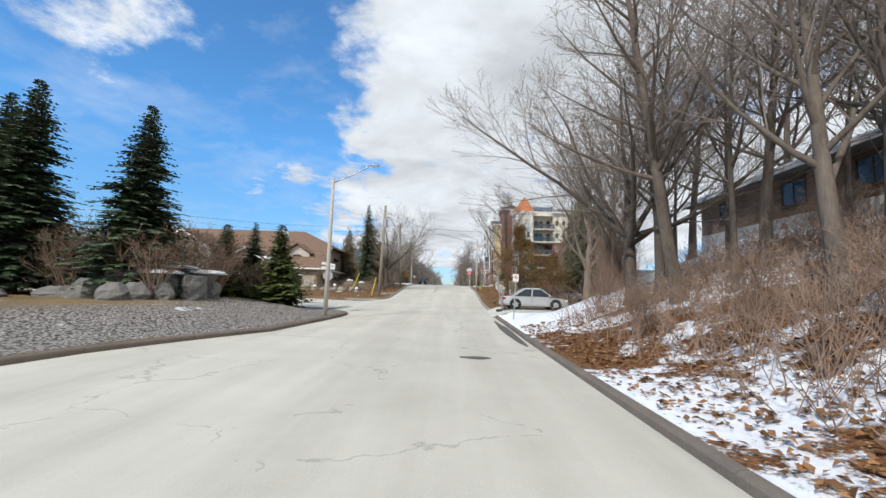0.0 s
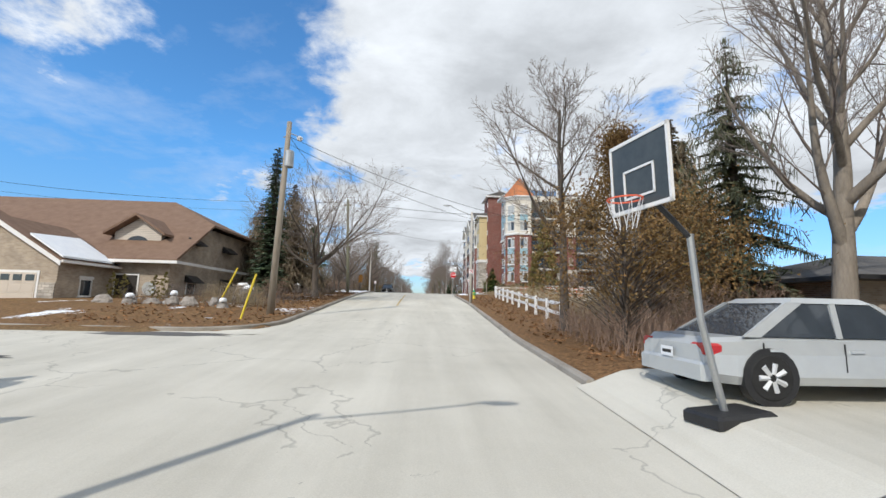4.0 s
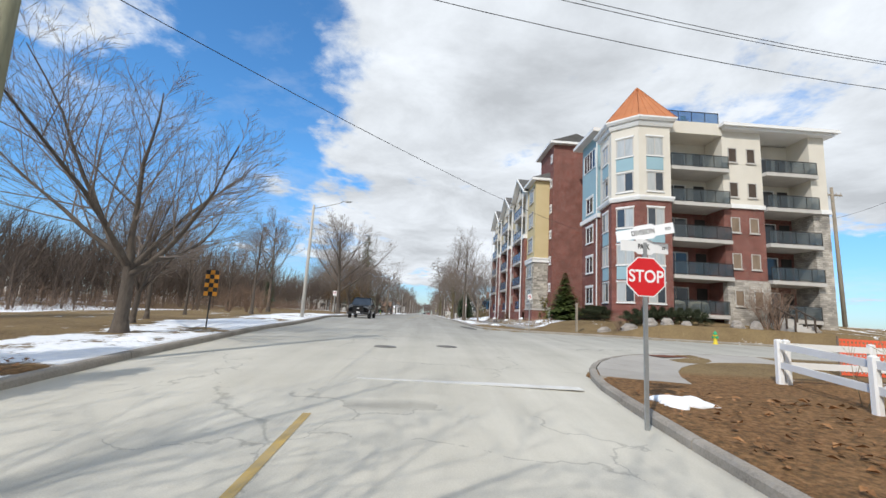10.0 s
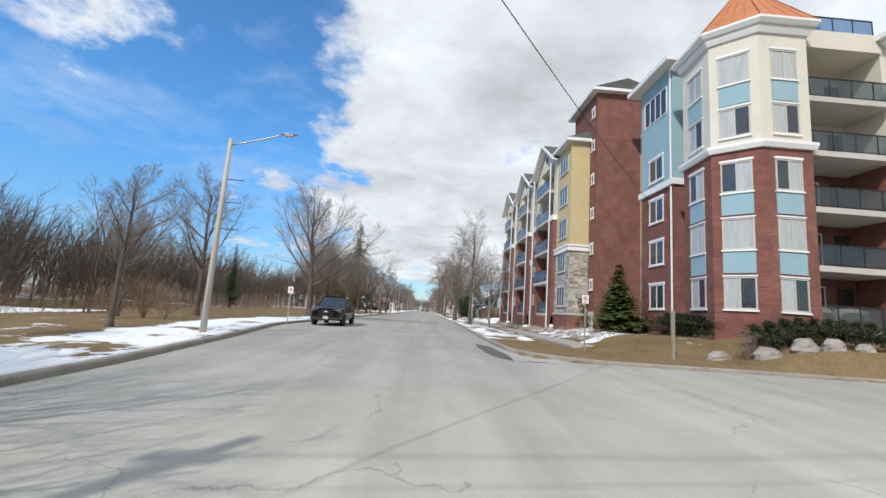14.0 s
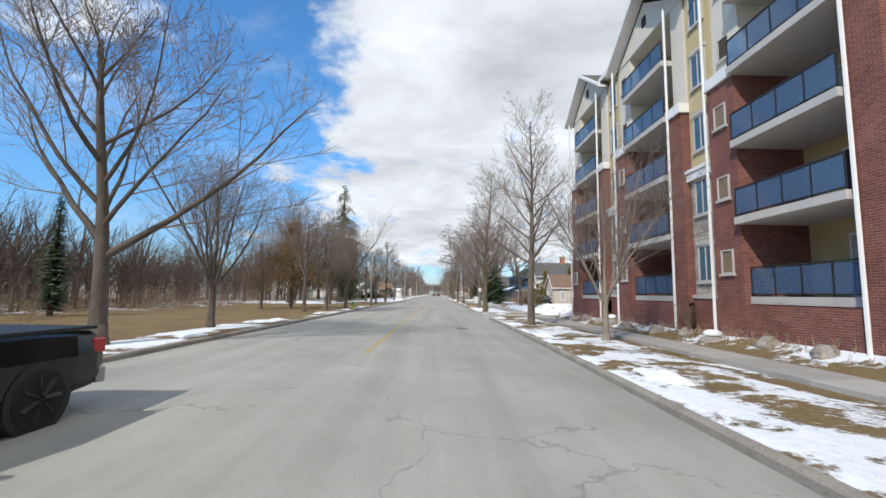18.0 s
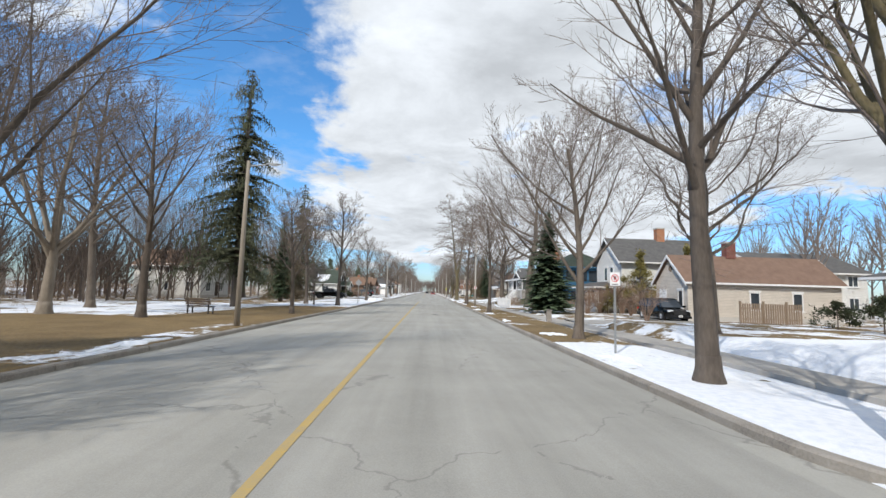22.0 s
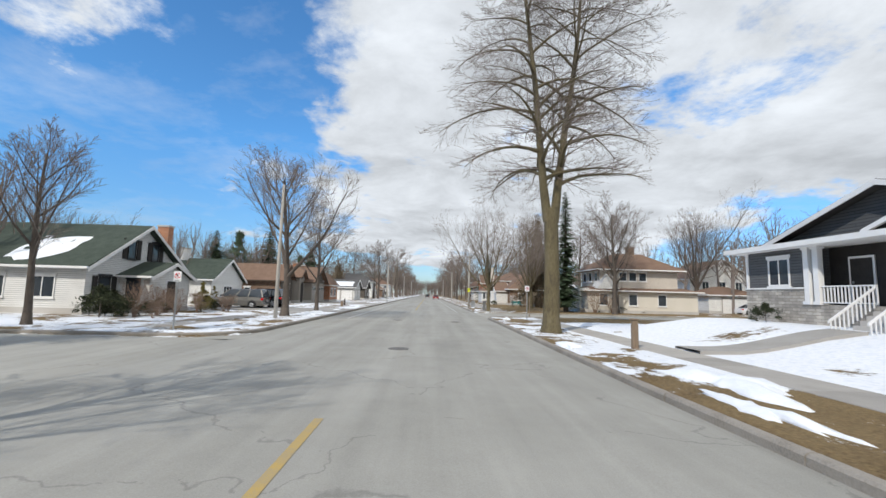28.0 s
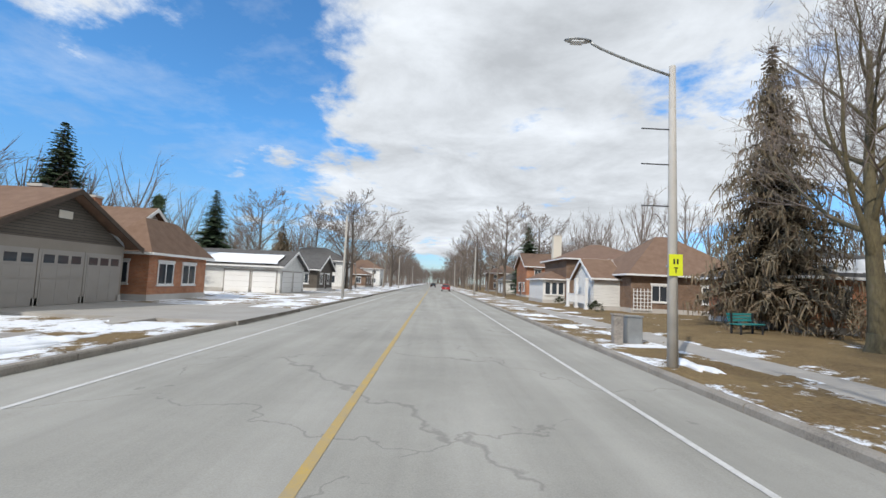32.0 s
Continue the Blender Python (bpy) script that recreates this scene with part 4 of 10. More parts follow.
def bare_tree_meshes(kind, seed, height, radius, stems=1, spread=0.0):
    rng = random.Random(seed)
    spec = KINDS[kind]
    a, b = Mesh(), Mesh()
    if kind == "twin":
        a.tube([(0, 0, -0.2), (0.05, 0, 3.0), (0, 0, 6.0)], [radius * 1.05, radius * 0.92, radius * 0.85], 12, False)
        a.lathe([(radius * 1.6, -0.25), (radius * 1.35, 0.05), (radius * 1.08, 0.5), (radius * 0.98, 1.0)], 12)
        for s in (-1, 1):
            limb(rng, a, b, Vector((s * 0.16, 0, 5.3)), Vector((s * 0.17, 0.03 * s, 1)), radius * 0.62, height - 6.6, 0, spec)
        stems = 0
    for s in range(stems):
        lean = Vector((rng.uniform(-1, 1), rng.uniform(-1, 1), 0)) * spread
        at = Vector((rng.uniform(-1, 1), rng.uniform(-1, 1), 0)) * (0.0 if stems == 1 else radius * 1.2 + spread * 0.2)
        limb(rng, a, b, at + Vector((0, 0, -0.15)), Vector((0, 0, 1)) + lean, radius, height * spec["trunk"], 0, spec)
        if kind not in ("shrub",):
            a.lathe([(radius * 1.55, -0.25), (radius * 1.35, 0.0), (radius * 1.08, 0.22), (radius * 0.98, 0.5)], 10, at)
    top = max(p[2] for p in a.v + b.v)
    k = height / top
    a.v = [(x * (0.5 + k / 2), y * (0.5 + k / 2), z * k) for x, y, z in a.v]
    b.v = [(x * (0.5 + k / 2), y * (0.5 + k / 2), z * k) for x, y, z in b.v]
    return a, b


def bare_tree(kind, seed, height, radius, bark, label, twig=None, stems=1, spread=0.0):
    a, b = bare_tree_meshes(kind, seed, height, radius, stems, spread)
    ob = thing("bare_tree" if kind != "shrub" else "bare_shrub", label, "tree" if kind != "shrub" else "shrub")
    part("trunk", a, bark, ob, quick=True).data.shade_smooth()
    part("crown", b, twig or M_TWIG, ob, quick=True)
    return ob


def conifer(seed, height, radius, mat, label, droop=0.25, gap=0.12, trunk_show=0.06, bark=None, density=1.0, name="spruce_tree", power=0.9, ragged=0.25, hang=0.0):
    """A spruce: whorls of boughs, each a spray of short needle blades, level or hanging, with gaps."""
    rng = random.Random(seed)
    ob = thing(name, label, "tree")
    t = Mesh()
    t.tube([(0, 0, -0.2), (0, 0, height * 0.5), (0, 0, height * 0.97)], [height * 0.018 + 0.05, height * 0.011 + 0.02, 0.01], 7)
    c = Mesh()
    rows = int(height / (gap + 0.022 * height) * 2.5 * density)
    for i in range(rows):
        u = i / rows
        z = height * (trunk_show + (0.985 - trunk_show) * u)
        rr = radius * ((1 - u) ** power) * rng.uniform(0.9, 1.0) + 0.05
        if u < 0.08:
            rr *= 0.75 + u * 3
        n = max(4, int(9 * (1 - u) + 5))
        a0 = rng.uniform(0, 6.28)
        for j in range(n):
            if rng.random() < 0.08:
                continue
            a = a0 + 6.2832 * j / n + rng.uniform(-0.25, 0.25)
            ln = rr * rng.uniform(1 - ragged * 1.6, 1 + ragged * 0.6)
            ca, sa = math.cos(a), math.sin(a)
            tilt = rng.uniform(0.05, 0.25) * (u - 0.45)
            steps = max(3, int(ln / 0.24))
            if ln > 0.6:
                t.tube([(0, 0, z), (ca * ln * 0.8, sa * ln * 0.8, z + ln * (tilt - droop * 0.5))], [0.02 + ln * 0.006, 0.006], 3, False)
            for k in range(steps):
                w = (k + 0.6) / steps
                px, py = ca * ln * w, sa * ln * w
                pz = z + ln * (tilt * w - droop * w * w + 0.10 * w ** 4)
                width = (0.34 * ln * (1.05 - w) + 0.12) * rng.uniform(0.7, 1.2)
                if hang and ln > 0.5:
                    # thin curtains of branchlets under the bough
                    for _ in range(5):
                        b1, drop = rng.uniform(0, 6.28), hang * rng.uniform(0.35, 1.1) * (0.5 + 0.6 * w)
                        qx, qy = px + rng.gauss(0, 0.16), py + rng.gauss(0, 0.16)
                        hw = rng.uniform(0.014, 0.034)
                        nx, ny = math.cos(b1) * hw, math.sin(b1) * hw
                        sx, sy = rng.gauss(0, 0.12), rng.gauss(0, 0.12)
                        c.add([(qx - nx, qy - ny, pz), (qx + nx, qy + ny, pz + 0.04), (qx + sx + nx * 0.8, qy + sy + ny * 0.8, pz - drop * 0.6), (qx + sx * 1.4, qy + sy * 1.4, pz - drop)], [(0, 1, 2), (0, 2, 3)])
                    width *= 0.55
                for sgn in (-1, 1):
                    b1 = a + sgn * rng.uniform(0.5, 1.1)
                    ex, ey = px + math.cos(b1) * width, py + math.sin(b1) * width
                    ez = pz - width * rng.uniform(0.05, 0.45)
                    hw = width * 0.30 + 0.03
                    nx, ny = -math.sin(b1) * hw, math.cos(b1) * hw
                    mx, my, mz = (px + ex) / 2, (py + ey) / 2, (pz + ez) / 2 + 0.03
                    c.add([(px, py, pz), (mx + nx, my + ny, mz - hw * rng.uniform(0, 0.7)), (ex, ey, ez), (mx - nx, my - ny, mz - hw * rng.uniform(0, 0.7))], [(0, 1, 2), (0, 2, 3)])
    part("trunk", t, bark or M_BARK_DARK, ob, quick=True)
    part("crown", c, mat, ob, quick=True)
    return ob


def clump_tree(seed, height, radius, mat, label, name="cedar_tree", blobs=60, leaf=0.16, count=90, trunk_r=0.16, shape="round", category="tree", base=0.1):
    """A cedar, hedge or evergreen bush: many loose tufts of small scale leaves round limbs."""
    rng = random.Random(seed)
    ob = thing(name, label, category)
    t, c = Mesh(), Mesh()
    t.tube([(0, 0, -0.15), (rng.uniform(-.1, .1), rng.uniform(-.1, .1), height * 0.5), (0, 0, height * 0.92)], [trunk_r, trunk_r * 0.6, 0.02], 6)
    for _ in range(blobs):
        u = rng.uniform(base, 1) ** 0.9
        prof = {"round": max(0.0, math.sin(min(u * 1.15 + 0.12, 1.0) * 3.1415)) ** 0.6 * 0.95 + 0.05, "cone": max(0.0, 1 - u) ** 0.75 + 0.04, "column": min(1.0, (1.02 - u) * 3.0)}[shape]
        a, rr = rng.uniform(0, 6.28), radius * prof * math.sqrt(rng.uniform(0.15, 1))
        p = Vector((math.cos(a) * rr, math.sin(a) * rr, u * height))
        if trunk_r > 0.05:
            t.tube([(0, 0, max(0.1, p.z - rr * 0.55)), p * 0.5 + Vector((0, 0, p.z * 0.5 - rr * 0.15)) * 1.0, p], [0.035, 0.02, 0.006], 3, False)
        tuft = radius * rng.uniform(0.12, 0.26) * (0.6 + prof * 0.5)
        for _ in range(count):
            d = Vector((rng.gauss(0, 1), rng.gauss(0, 1), rng.gauss(0, 0.8))) * tuft * 0.6
            q = p + d
            q.z = max(q.z, 0.04)
            e1 = Vector((rng.uniform(-1, 1), rng.uniform(-1, 1), rng.uniform(-0.4, 1.2))).normalized() * leaf * rng.uniform(0.6, 1.4)
            e2 = Vector((rng.uniform(-1, 1), rng.uniform(-1, 1), rng.uniform(-1, 1))).normalized() * leaf * 0.45
            c.add([q - e2, q + e1, q + e2], [(0, 1, 2)])
    part("trunk", t, M_BARK_DARK, ob, quick=True)
    part("crown", c, mat, ob, quick=True)
    return ob


def brush(seed, x0, x1, y0, y1, count, h, mat, label, name="brush", lean=0.25):
    """A thicket of thin stalks over a stretch of land."""
    rng = random.Random(seed)
    m = Mesh()
    for _ in range(count):
        x, y = rng.uniform(x0, x1), rng.uniform(y0, y1)
        z = land(x, y) - 0.05
        hh = h * rng.uniform(0.45, 1.15)
        q = Vector((x, y, z))
        tip = q + Vector((rng.gauss(0, lean), rng.gauss(0, lean), 1)) * hh
        mid = q.lerp(tip, 0.5) + Vector((rng.uniform(-.1, .1), rng.uniform(-.1, .1), 0)) * hh
        m.tube([q, mid, tip], [0.011, 0.007, 0.003], 3, False)
        for _ in range(rng.randint(2, 5)):
            a = q.lerp(tip, rng.uniform(0.25, 0.9))
            e = a + Vector((rng.gauss(0, 0.5), rng.gauss(0, 0.5), rng.uniform(0.2, 0.9))) * hh * 0.3
            m.tube([a, e], [0.006, 0.003], 3, False)
    ob = part(name, m, mat, quick=True)
    return tagged(ob, label, "brush", kind="stuff")


TREES = {
    "street_a": bare_tree("street", 11, 11.0, 0.19, M_BARK_DARK, "bare grey street tree on the snowy verge"),
    "street_b": bare_tree("street", 23, 10.0, 0.17, M_BARK_DARK, "dark bare street tree with a spreading crown"),
    "round_a": bare_tree("round", 19, 12.0, 0.24, M_BARK_DARK, "bare round-crowned tree with dark rising limbs"),
    "round_b": bare_tree("round", 27, 12.0, 0.22, M_BARK, "bare grey tree with a dense rounded crown of fine twigs"),
    "round_pale": bare_tree("round", 35, 15.0, 0.34, M_BARK_PALE, "tall pale-barked bare tree with upright crooked limbs"),
    "round_moss": bare_tree("round", 88, 13.0, 0.27, M_BARK_MOSS, "large bare tree with mossy limbs and a rounded crown"),
    "spread": bare_tree("spread", 15, 12.0, 0.27, M_BARK_DARK, "bare wide-crowned tree with crooked dark limbs"),
    "far_a": bare_tree("far", 61, 12.0, 0.2, M_BARK, "bare tree lining the far street"),
    "far_b": bare_tree("far", 62, 12.0, 0.18, M_BARK_DARK, "dark bare tree lining the far street"),
    "vase_moss": bare_tree("vase", 88, 14.0, 0.25, M_BARK_MOSS, "large bare tree with mossy limbs forking low"),
    "vase_a": bare_tree("vase", 5, 12.5, 0.24, M_BARK_DARK, "bare vase-shaped tree with many rising limbs"),
    "vase_b": bare_tree("vase", 8, 12.0, 0.22, M_BARK_PALE, "pale bare tree forking low into rising limbs"),
    "tall_a": bare_tree("tall", 3, 17.0, 0.27, M_BARK, "tall straight bare tree with short side branches"),
    "tall_b": bare_tree("tall", 14, 15.0, 0.22, M_BARK_DARK, "tall slender bare tree with fine side twigs"),
    "oak": bare_tree("oak", 42, 24.0, 0.46, M_BARK, "massive old bare tree with crooked pale limbs"),
    "wood_a": bare_tree("wood", 31, 14.0, 0.16, M_BARK_PALE, "slender bare woodland tree with pale bark"),
    "wood_b": bare_tree("wood", 32, 12.0, 0.13, M_BARK_DARK, "thin dark bare woodland tree among others"),
    "twin": bare_tree("twin", 77, 22.0, 0.37, M_BARK_MOSS, "very tall bare tree forking into twin leaders, bark mossy"),
    "shrub": bare_tree("shrub", 51, 2.6, 0.028, M_TWIG_RED, "leafless reddish-brown garden shrub with many stems", twig=M_TWIG_RED, stems=11, spread=0.42),
}
for q in TREES.values():
    q.matrix_basis = pose(0, 0, -60)


def plant(kind, x, y, height=None, deg=None, label="", group="", dz=0.0, width=None, base=None):
    src = TREES[kind]
    if "size" not in src:
        src["size"] = max(v.co.z for c in src.children for v in c.data.vertices)
    s = (height or src["size"]) / src["size"]
    ob = copy_thing(src, pose(0, 0, 0))
    z = (land(x, y) if base is None else base) + dz
    sw = width or s
    ob.matrix_basis = pose(x, y, z, 0, 0, (x * 57 + y * 31) % 360 if deg is None else deg) @ Matrix.Diagonal((sw, sw, s, 1))
    tagged(ob, label, group=group)
    return ob

# ---- the five-storey apartment building ----
class Face:
    """A wall plane: u runs along it, v stands out from it, z is up."""

    def __init__(self, side, plane):
        self.side, self.plane = side, plane

    def at(self, u, v, z):
        return (u, self.plane - v, z) if self.side == "front" else (self.plane - v, u, z) if self.side == "road" else (self.plane + v, u, z)

    def box(self, m, u0, u1, v0, v1, z0, z1):
        a, b = self.at(u0, v0, z0), self.at(u1, v1, z1)
        return m.box(min(a[0], b[0]), max(a[0], b[0]), min(a[1], b[1]), max(a[1], b[1]), z0, z1)


def put_window(fc, u0, u1, z0, z1, parent, panes=2, trim=None, glass=None, sill=True, lintel=True, v=0.0, name="window", frame=0.07):
    """A framed window with mullions, a sill and a head trim, set into a recess of the wall's face."""
    f = Mesh()
    t = frame
    ring = [(u0, z0), (u1, z0), (u1, z1), (u0, z1)], [(u0 + t, z0 + t), (u1 - t, z0 + t), (u1 - t, z1 - t), (u0 + t, z1 - t)]
    f.add([fc.at(u, d, z) for d in (v - 0.05, v + 0.05) for loop in ring for u, z in loop],
          [q for k in range(4) for n in [(k + 1) % 4] for q in ((k, n, 4 + n, 4 + k), (8 + k, 12 + k, 12 + n, 8 + n), (k, 8 + k, 8 + n, n), (4 + k, 4 + n, 12 + n, 12 + k))])
    w = (u1 - u0 - 2 * t) / panes
    win = part(name, f, trim or M_WHITE, parent)
    for i in range(1, panes):
        g = Mesh()
        fc.box(g, u0 + t + w * i - t * 0.4, u0 + t + w * i + t * 0.4, v - 0.05, v + 0.04, z0 + t, z1 - t)
        part("mullion", g, trim or M_WHITE, win)
    for i in range(panes):
        g = Mesh()
        fc.box(g, u0 + t + w * i + 0.01, u0 + t + w * (i + 1) - 0.01, v - 0.03, v + 0.012, z0 + t - 0.01, z1 - t + 0.01)
        part("pane", g, glass or M_GLASS, win, "dark reflecting glass" if not glass or glass == M_GLASS else "window panel coloured as curtains, reflected sky or wood")
    if sill:
        s = Mesh()
        fc.box(s, u0 - 0.06, u1 + 0.06, v - 0.02, v + 0.10, z0 - 0.09, z0 - 0.003)
        part("sill", s, trim or M_WHITE, win)
    if lintel:
        s = Mesh()
        fc.box(s, u0 - 0.06, u1 + 0.06, v - 0.02, v + 0.08, z1 + 0.003, z1 + 0.16)
        part("head_trim", s, trim or M_WHITE, win)
    return win


def put_railing(fc, u0, u1, v, z, parent, h=1.05, glass=None):
    """A balcony railing: slim posts, top rail and glass panels."""
    r = Mesh()
    fc.box(r, u0, u1, v - 0.03, v + 0.03, z + h - 0.05, z + h)
    fc.box(r, u0, u1, v - 0.02, v + 0.02, z + 0.06, z + 0.10)
    n = max(2, round((u1 - u0) / 1.15))
    for i in range(n + 1):
        u = u0 + (u1 - u0) * i / n
        fc.box(r, u - 0.02, u + 0.02, v - 0.02, v + 0.02, z, z + h - 0.05)
    rail = part("railing", r, M_BLACK, parent, "slim dark metal railing")
    for i in range(n):
        g = Mesh()
        a, b = u0 + (u1 - u0) * i / n + 0.035, u0 + (u1 - u0) * (i + 1) / n - 0.035
        fc.box(g, a, b, v - 0.006, v + 0.006, z + 0.11, z + h - 0.07)
        part("glass_panel", g, glass or M_GLASS_BLUE, rail, "bluish tinted glass panel")


LEVEL = [1.95 + 2.85 * k for k in range(6)]
BAND = 10.45


def apartment():
    ob = thing("apartment_building", "five-storey red brick and pastel stucco apartment building with orange turret roof", "apartment building")
    P = lambda n, m, mat, label="", sm=False: part(n, m, mat, ob, label, sm)
    front, road = Face("front", 115.0), Face("road", 11.45)

    # front block between the turret and the end pier
    for u0, u1 in ((18.1, 18.5), (22.9, 26.1), (30.1, 31.4)):
        low, up = Mesh(), Mesh()
        front.box(low, u0, u1, -6, 0, 0.2, BAND)
        front.box(up, u0, u1, -6, 0, BAND, 16.9)
        P("wall", low, M_ASHLAR if u0 > 30 else M_BRICK, "red brick wall" if u0 < 30 else "stone-faced end pier")
        P("wall", up, M_STUCCO_CREAM, "cream stucco wall")
    m = Mesh()
    front.box(m, 22.8, 26.2, -0.4, 0.10, 0.2, 4.7)
    P("stone_base", m, M_ASHLAR, "grey ledge-stone facing")
    for z0, z1, mat, lb in ((0.3, LEVEL[3] - 0.3, M_BRICK, "red brick wall at the back of the balconies"), (LEVEL[3] - 0.3, 16.6, M_STUCCO_CREAM, "stucco wall at the back of the balconies")):
        m = Mesh()
        front.box(m, 18.5, 30.2, -6, -2.05, z0, z1)
        P("back_wall", m, mat, lb)
    m = Mesh()
    m.box(18.6, 31.3, 121.0, 133.0, 0.3, 16.2)
    P("core", m, M_STUCCO_YELLOW)
    m = Mesh()
    m.box(15.0, 31.3, 133.0, 156.2, 0.3, 16.2)
    P("core", m, M_STUCCO_YELLOW)
    for k in range(5):
        z = LEVEL[k]
        for u0, u1 in ((18.5, 22.9), (26.1, 30.1)):
            s = Mesh()
            front.box(s, u0 - (0.0 if k < 4 else 0), u1 + (0.25 if k else 0), -2.05, 0.45 if k else 0.15, z - 0.28, z)
            b = P("balcony", s, M_CONCRETE, "projecting balcony slab with a pale edge")
            put_railing(front, u0 + 0.02, u1 + (0.2 if k else 0), 0.38 if k else 0.1, z, b, glass=M_GLASS_CLEAR)
            put_window(front, u0 + 0.5, u0 + 2.6, z + 0.02, z + 2.15, ob, 2, glass=M_GLASS, v=-2.04, sill=False, lintel=False, name="balcony_door")
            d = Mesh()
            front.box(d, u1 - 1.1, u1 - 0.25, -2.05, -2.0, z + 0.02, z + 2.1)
            P("door", d, M_DARK, "near-black balcony door")
            if k < 3 and u0 < 20:
                for a in (u0 + 0.002, u1 - 0.05):
                    w = Mesh()
                    front.box(w, a, a + 0.048, -2.04, -0.02, z, z + 2.57)
                    P("side_wall", w, M_BRICK)
        for i, u in enumerate((23.35, 24.85)):
            put_window(front, u, u + 0.72, z + 0.75, z + 1.95, ob, 1, trim=M_CONCRETE, glass=M_WOOD if k < 3 else M_WOOD_DARK, v=0.01 if k else 0.11, lintel=False, frame=0.05)
    m = Mesh()
    for u0, u1 in ((18.1, 18.52), (22.86, 26.14), (30.06, 31.5)):
        m = Mesh()
        front.box(m, u0, u1, -0.4, 0.16, BAND - 0.12, BAND + 0.22)
        P("cornice_band", m, M_WHITE, "white moulded band between brick and stucco")
    # roofs over the front block
    m = Mesh()
    front.box(m, 22.6, 32.2, -14, 0.75, 16.9, 17.15)
    front.box(m, 22.9, 31.9, -13, 0.5, 16.7, 16.9)
    P("eave", m, M_WHITE, "white boxed eaves")
    m = Mesh()
    m.rings([[(22.6, 114.25, 17.152), (32.2, 114.25, 17.152), (32.2, 129, 17.152), (22.6, 129, 17.152)], [(25.5, 118.5, 18.6), (29.5, 118.5, 18.6), (29.5, 125, 18.6), (25.5, 125, 18.6)]])
    P("roof", m, M_SHINGLE_GREY, "low grey shingled hip roof")
    m = Mesh()
    front.box(m, 18.0, 22.9, -6, 0.1, 16.25, 17.25)
    P("parapet", m, M_STUCCO_CREAM)
    put_railing(front, 18.4, 22.8, -0.15, 17.25, ob, 1.0)
    m = Mesh()
    m.box(20.1, 20.5, 115.4, 115.8, 17.6, 17.68)
    m.box(20.08, 20.16, 115.7, 115.8, 17.25, 18.1)
    m.box(20.42, 20.5, 115.7, 115.8, 17.25, 18.1)
    m.box(20.1, 20.5, 115.74, 115.8, 17.7, 18.15)
    chair = part("deck_chair", m, M_TEAL)
    tagged(chair, "teal slatted deck chair on the roof terrace", "chair")

    # the turret: a half octagon of window bays
    pts = [(18.25, 114.3), (15.75, 114.3), (14.25, 115.8), (14.45, 118.4), (18.25, 118.4)]
    def ring(z, g=0.0):
        cx, cy = 16.6, 116.6
        return [(cx + (x - cx) * (1 + g), cy + (y - cy) * (1 + g), z) for x, y in pts]
    m = Mesh()
    m.rings([ring(0.2), ring(BAND)])
    P("turret_wall", m, M_BRICK, "red brick turret")
    m = Mesh()
    m.rings([ring(BAND), ring(16.6)])
    P("turret_wall", m, M_STUCCO_CREAM, "cream stucco turret top")
    for z, g0, g1, h in ((BAND - 0.15, 0.06, 0.10, 0.35), (16.3, 0.05, 0.10, 0.35), (16.66, 0.16, 0.22, 0.3)):
        m = Mesh()
        m.rings([ring(z, g0), ring(z + h * 0.6, g1), ring(z + h, g1)])
        P("turret_cornice", m, M_WHITE, "white moulded cornice")
    m = Mesh()
    base = ring(16.97, 0.20)
    # standing seams run up to the tip
    tip = (16.75, 116.4, 20.75)
    m.add(base + [tip], [(i, (i + 1) % 5, 5) for i in range(5)] + [(4, 3, 2, 1, 0)])
    P("turret_roof", m, M_COPPER, "pointed orange metal roof with standing seams")
    m = Mesh()
    for i in range(5):
        a, b = Vector(base[i]), Vector(base[(i + 1) % 5])
        for k in range(5):
            q = a.lerp(b, k / 4)
            m.tube([q, q.lerp(Vector(tip), 0.985)], 0.035, 4)
    P("roof_seam", m, M_COPPER)
    for (x0, y0), (x1, y1) in zip(pts[:3], pts[1:4]):
        a, b = Vector((x0, y0, 0)), Vector((x1, y1, 0))
        way = (b - a).normalized()
        out = Vector((way.y, -way.x, 0))
        if (a + out - Vector((16.6, 116.6, 0))).length < (a - Vector((16.6, 116.6, 0))).length:
            out = -out
        mid = (a + b) / 2
        for k in range(5):
            z = LEVEL[k]
            hw = 0.66
            def slab(u0, u1, v0, v1, z0, z1):
                mm = Mesh()
                c = [mid + way * u + out * v for u, v in ((u0, v0), (u1, v0), (u1, v1), (u0, v1))]
                mm.rings([[(q.x, q.y, z0) for q in c], [(q.x, q.y, z1) for q in c]])
                return mm
            f = slab(-hw, hw, -0.04, 0.05, z + 0.55, z + 0.63)
            for args in ((-hw, hw, -0.04, 0.05, z + 2.02, z + 2.1), (-hw, -hw + 0.07, -0.04, 0.05, z + 0.62, z + 2.03), (hw - 0.07, hw, -0.04, 0.05, z + 0.62, z + 2.03), (-0.035, 0.035, -0.04, 0.045, z + 0.62, z + 2.03)):
                q = slab(*args)
                f.add(q.v, q.f)
            win = P("window", f, M_CONCRETE, "window with grey-beige frames")
            for s in (-1, 1):
                part("pane", slab(min(s * 0.04, s * (hw - 0.06)), max(s * 0.04, s * (hw - 0.06)), -0.02, 0.012, z + 0.62, z + 2.03), M_GLASS_PALE if (k + (s > 0)) % 3 else M_GLASS, win, "glass with pale blinds")
            part("sill", slab(-hw - 0.05, hw + 0.05, -0.02, 0.10, z + 0.46, z + 0.548), M_WHITE, win)
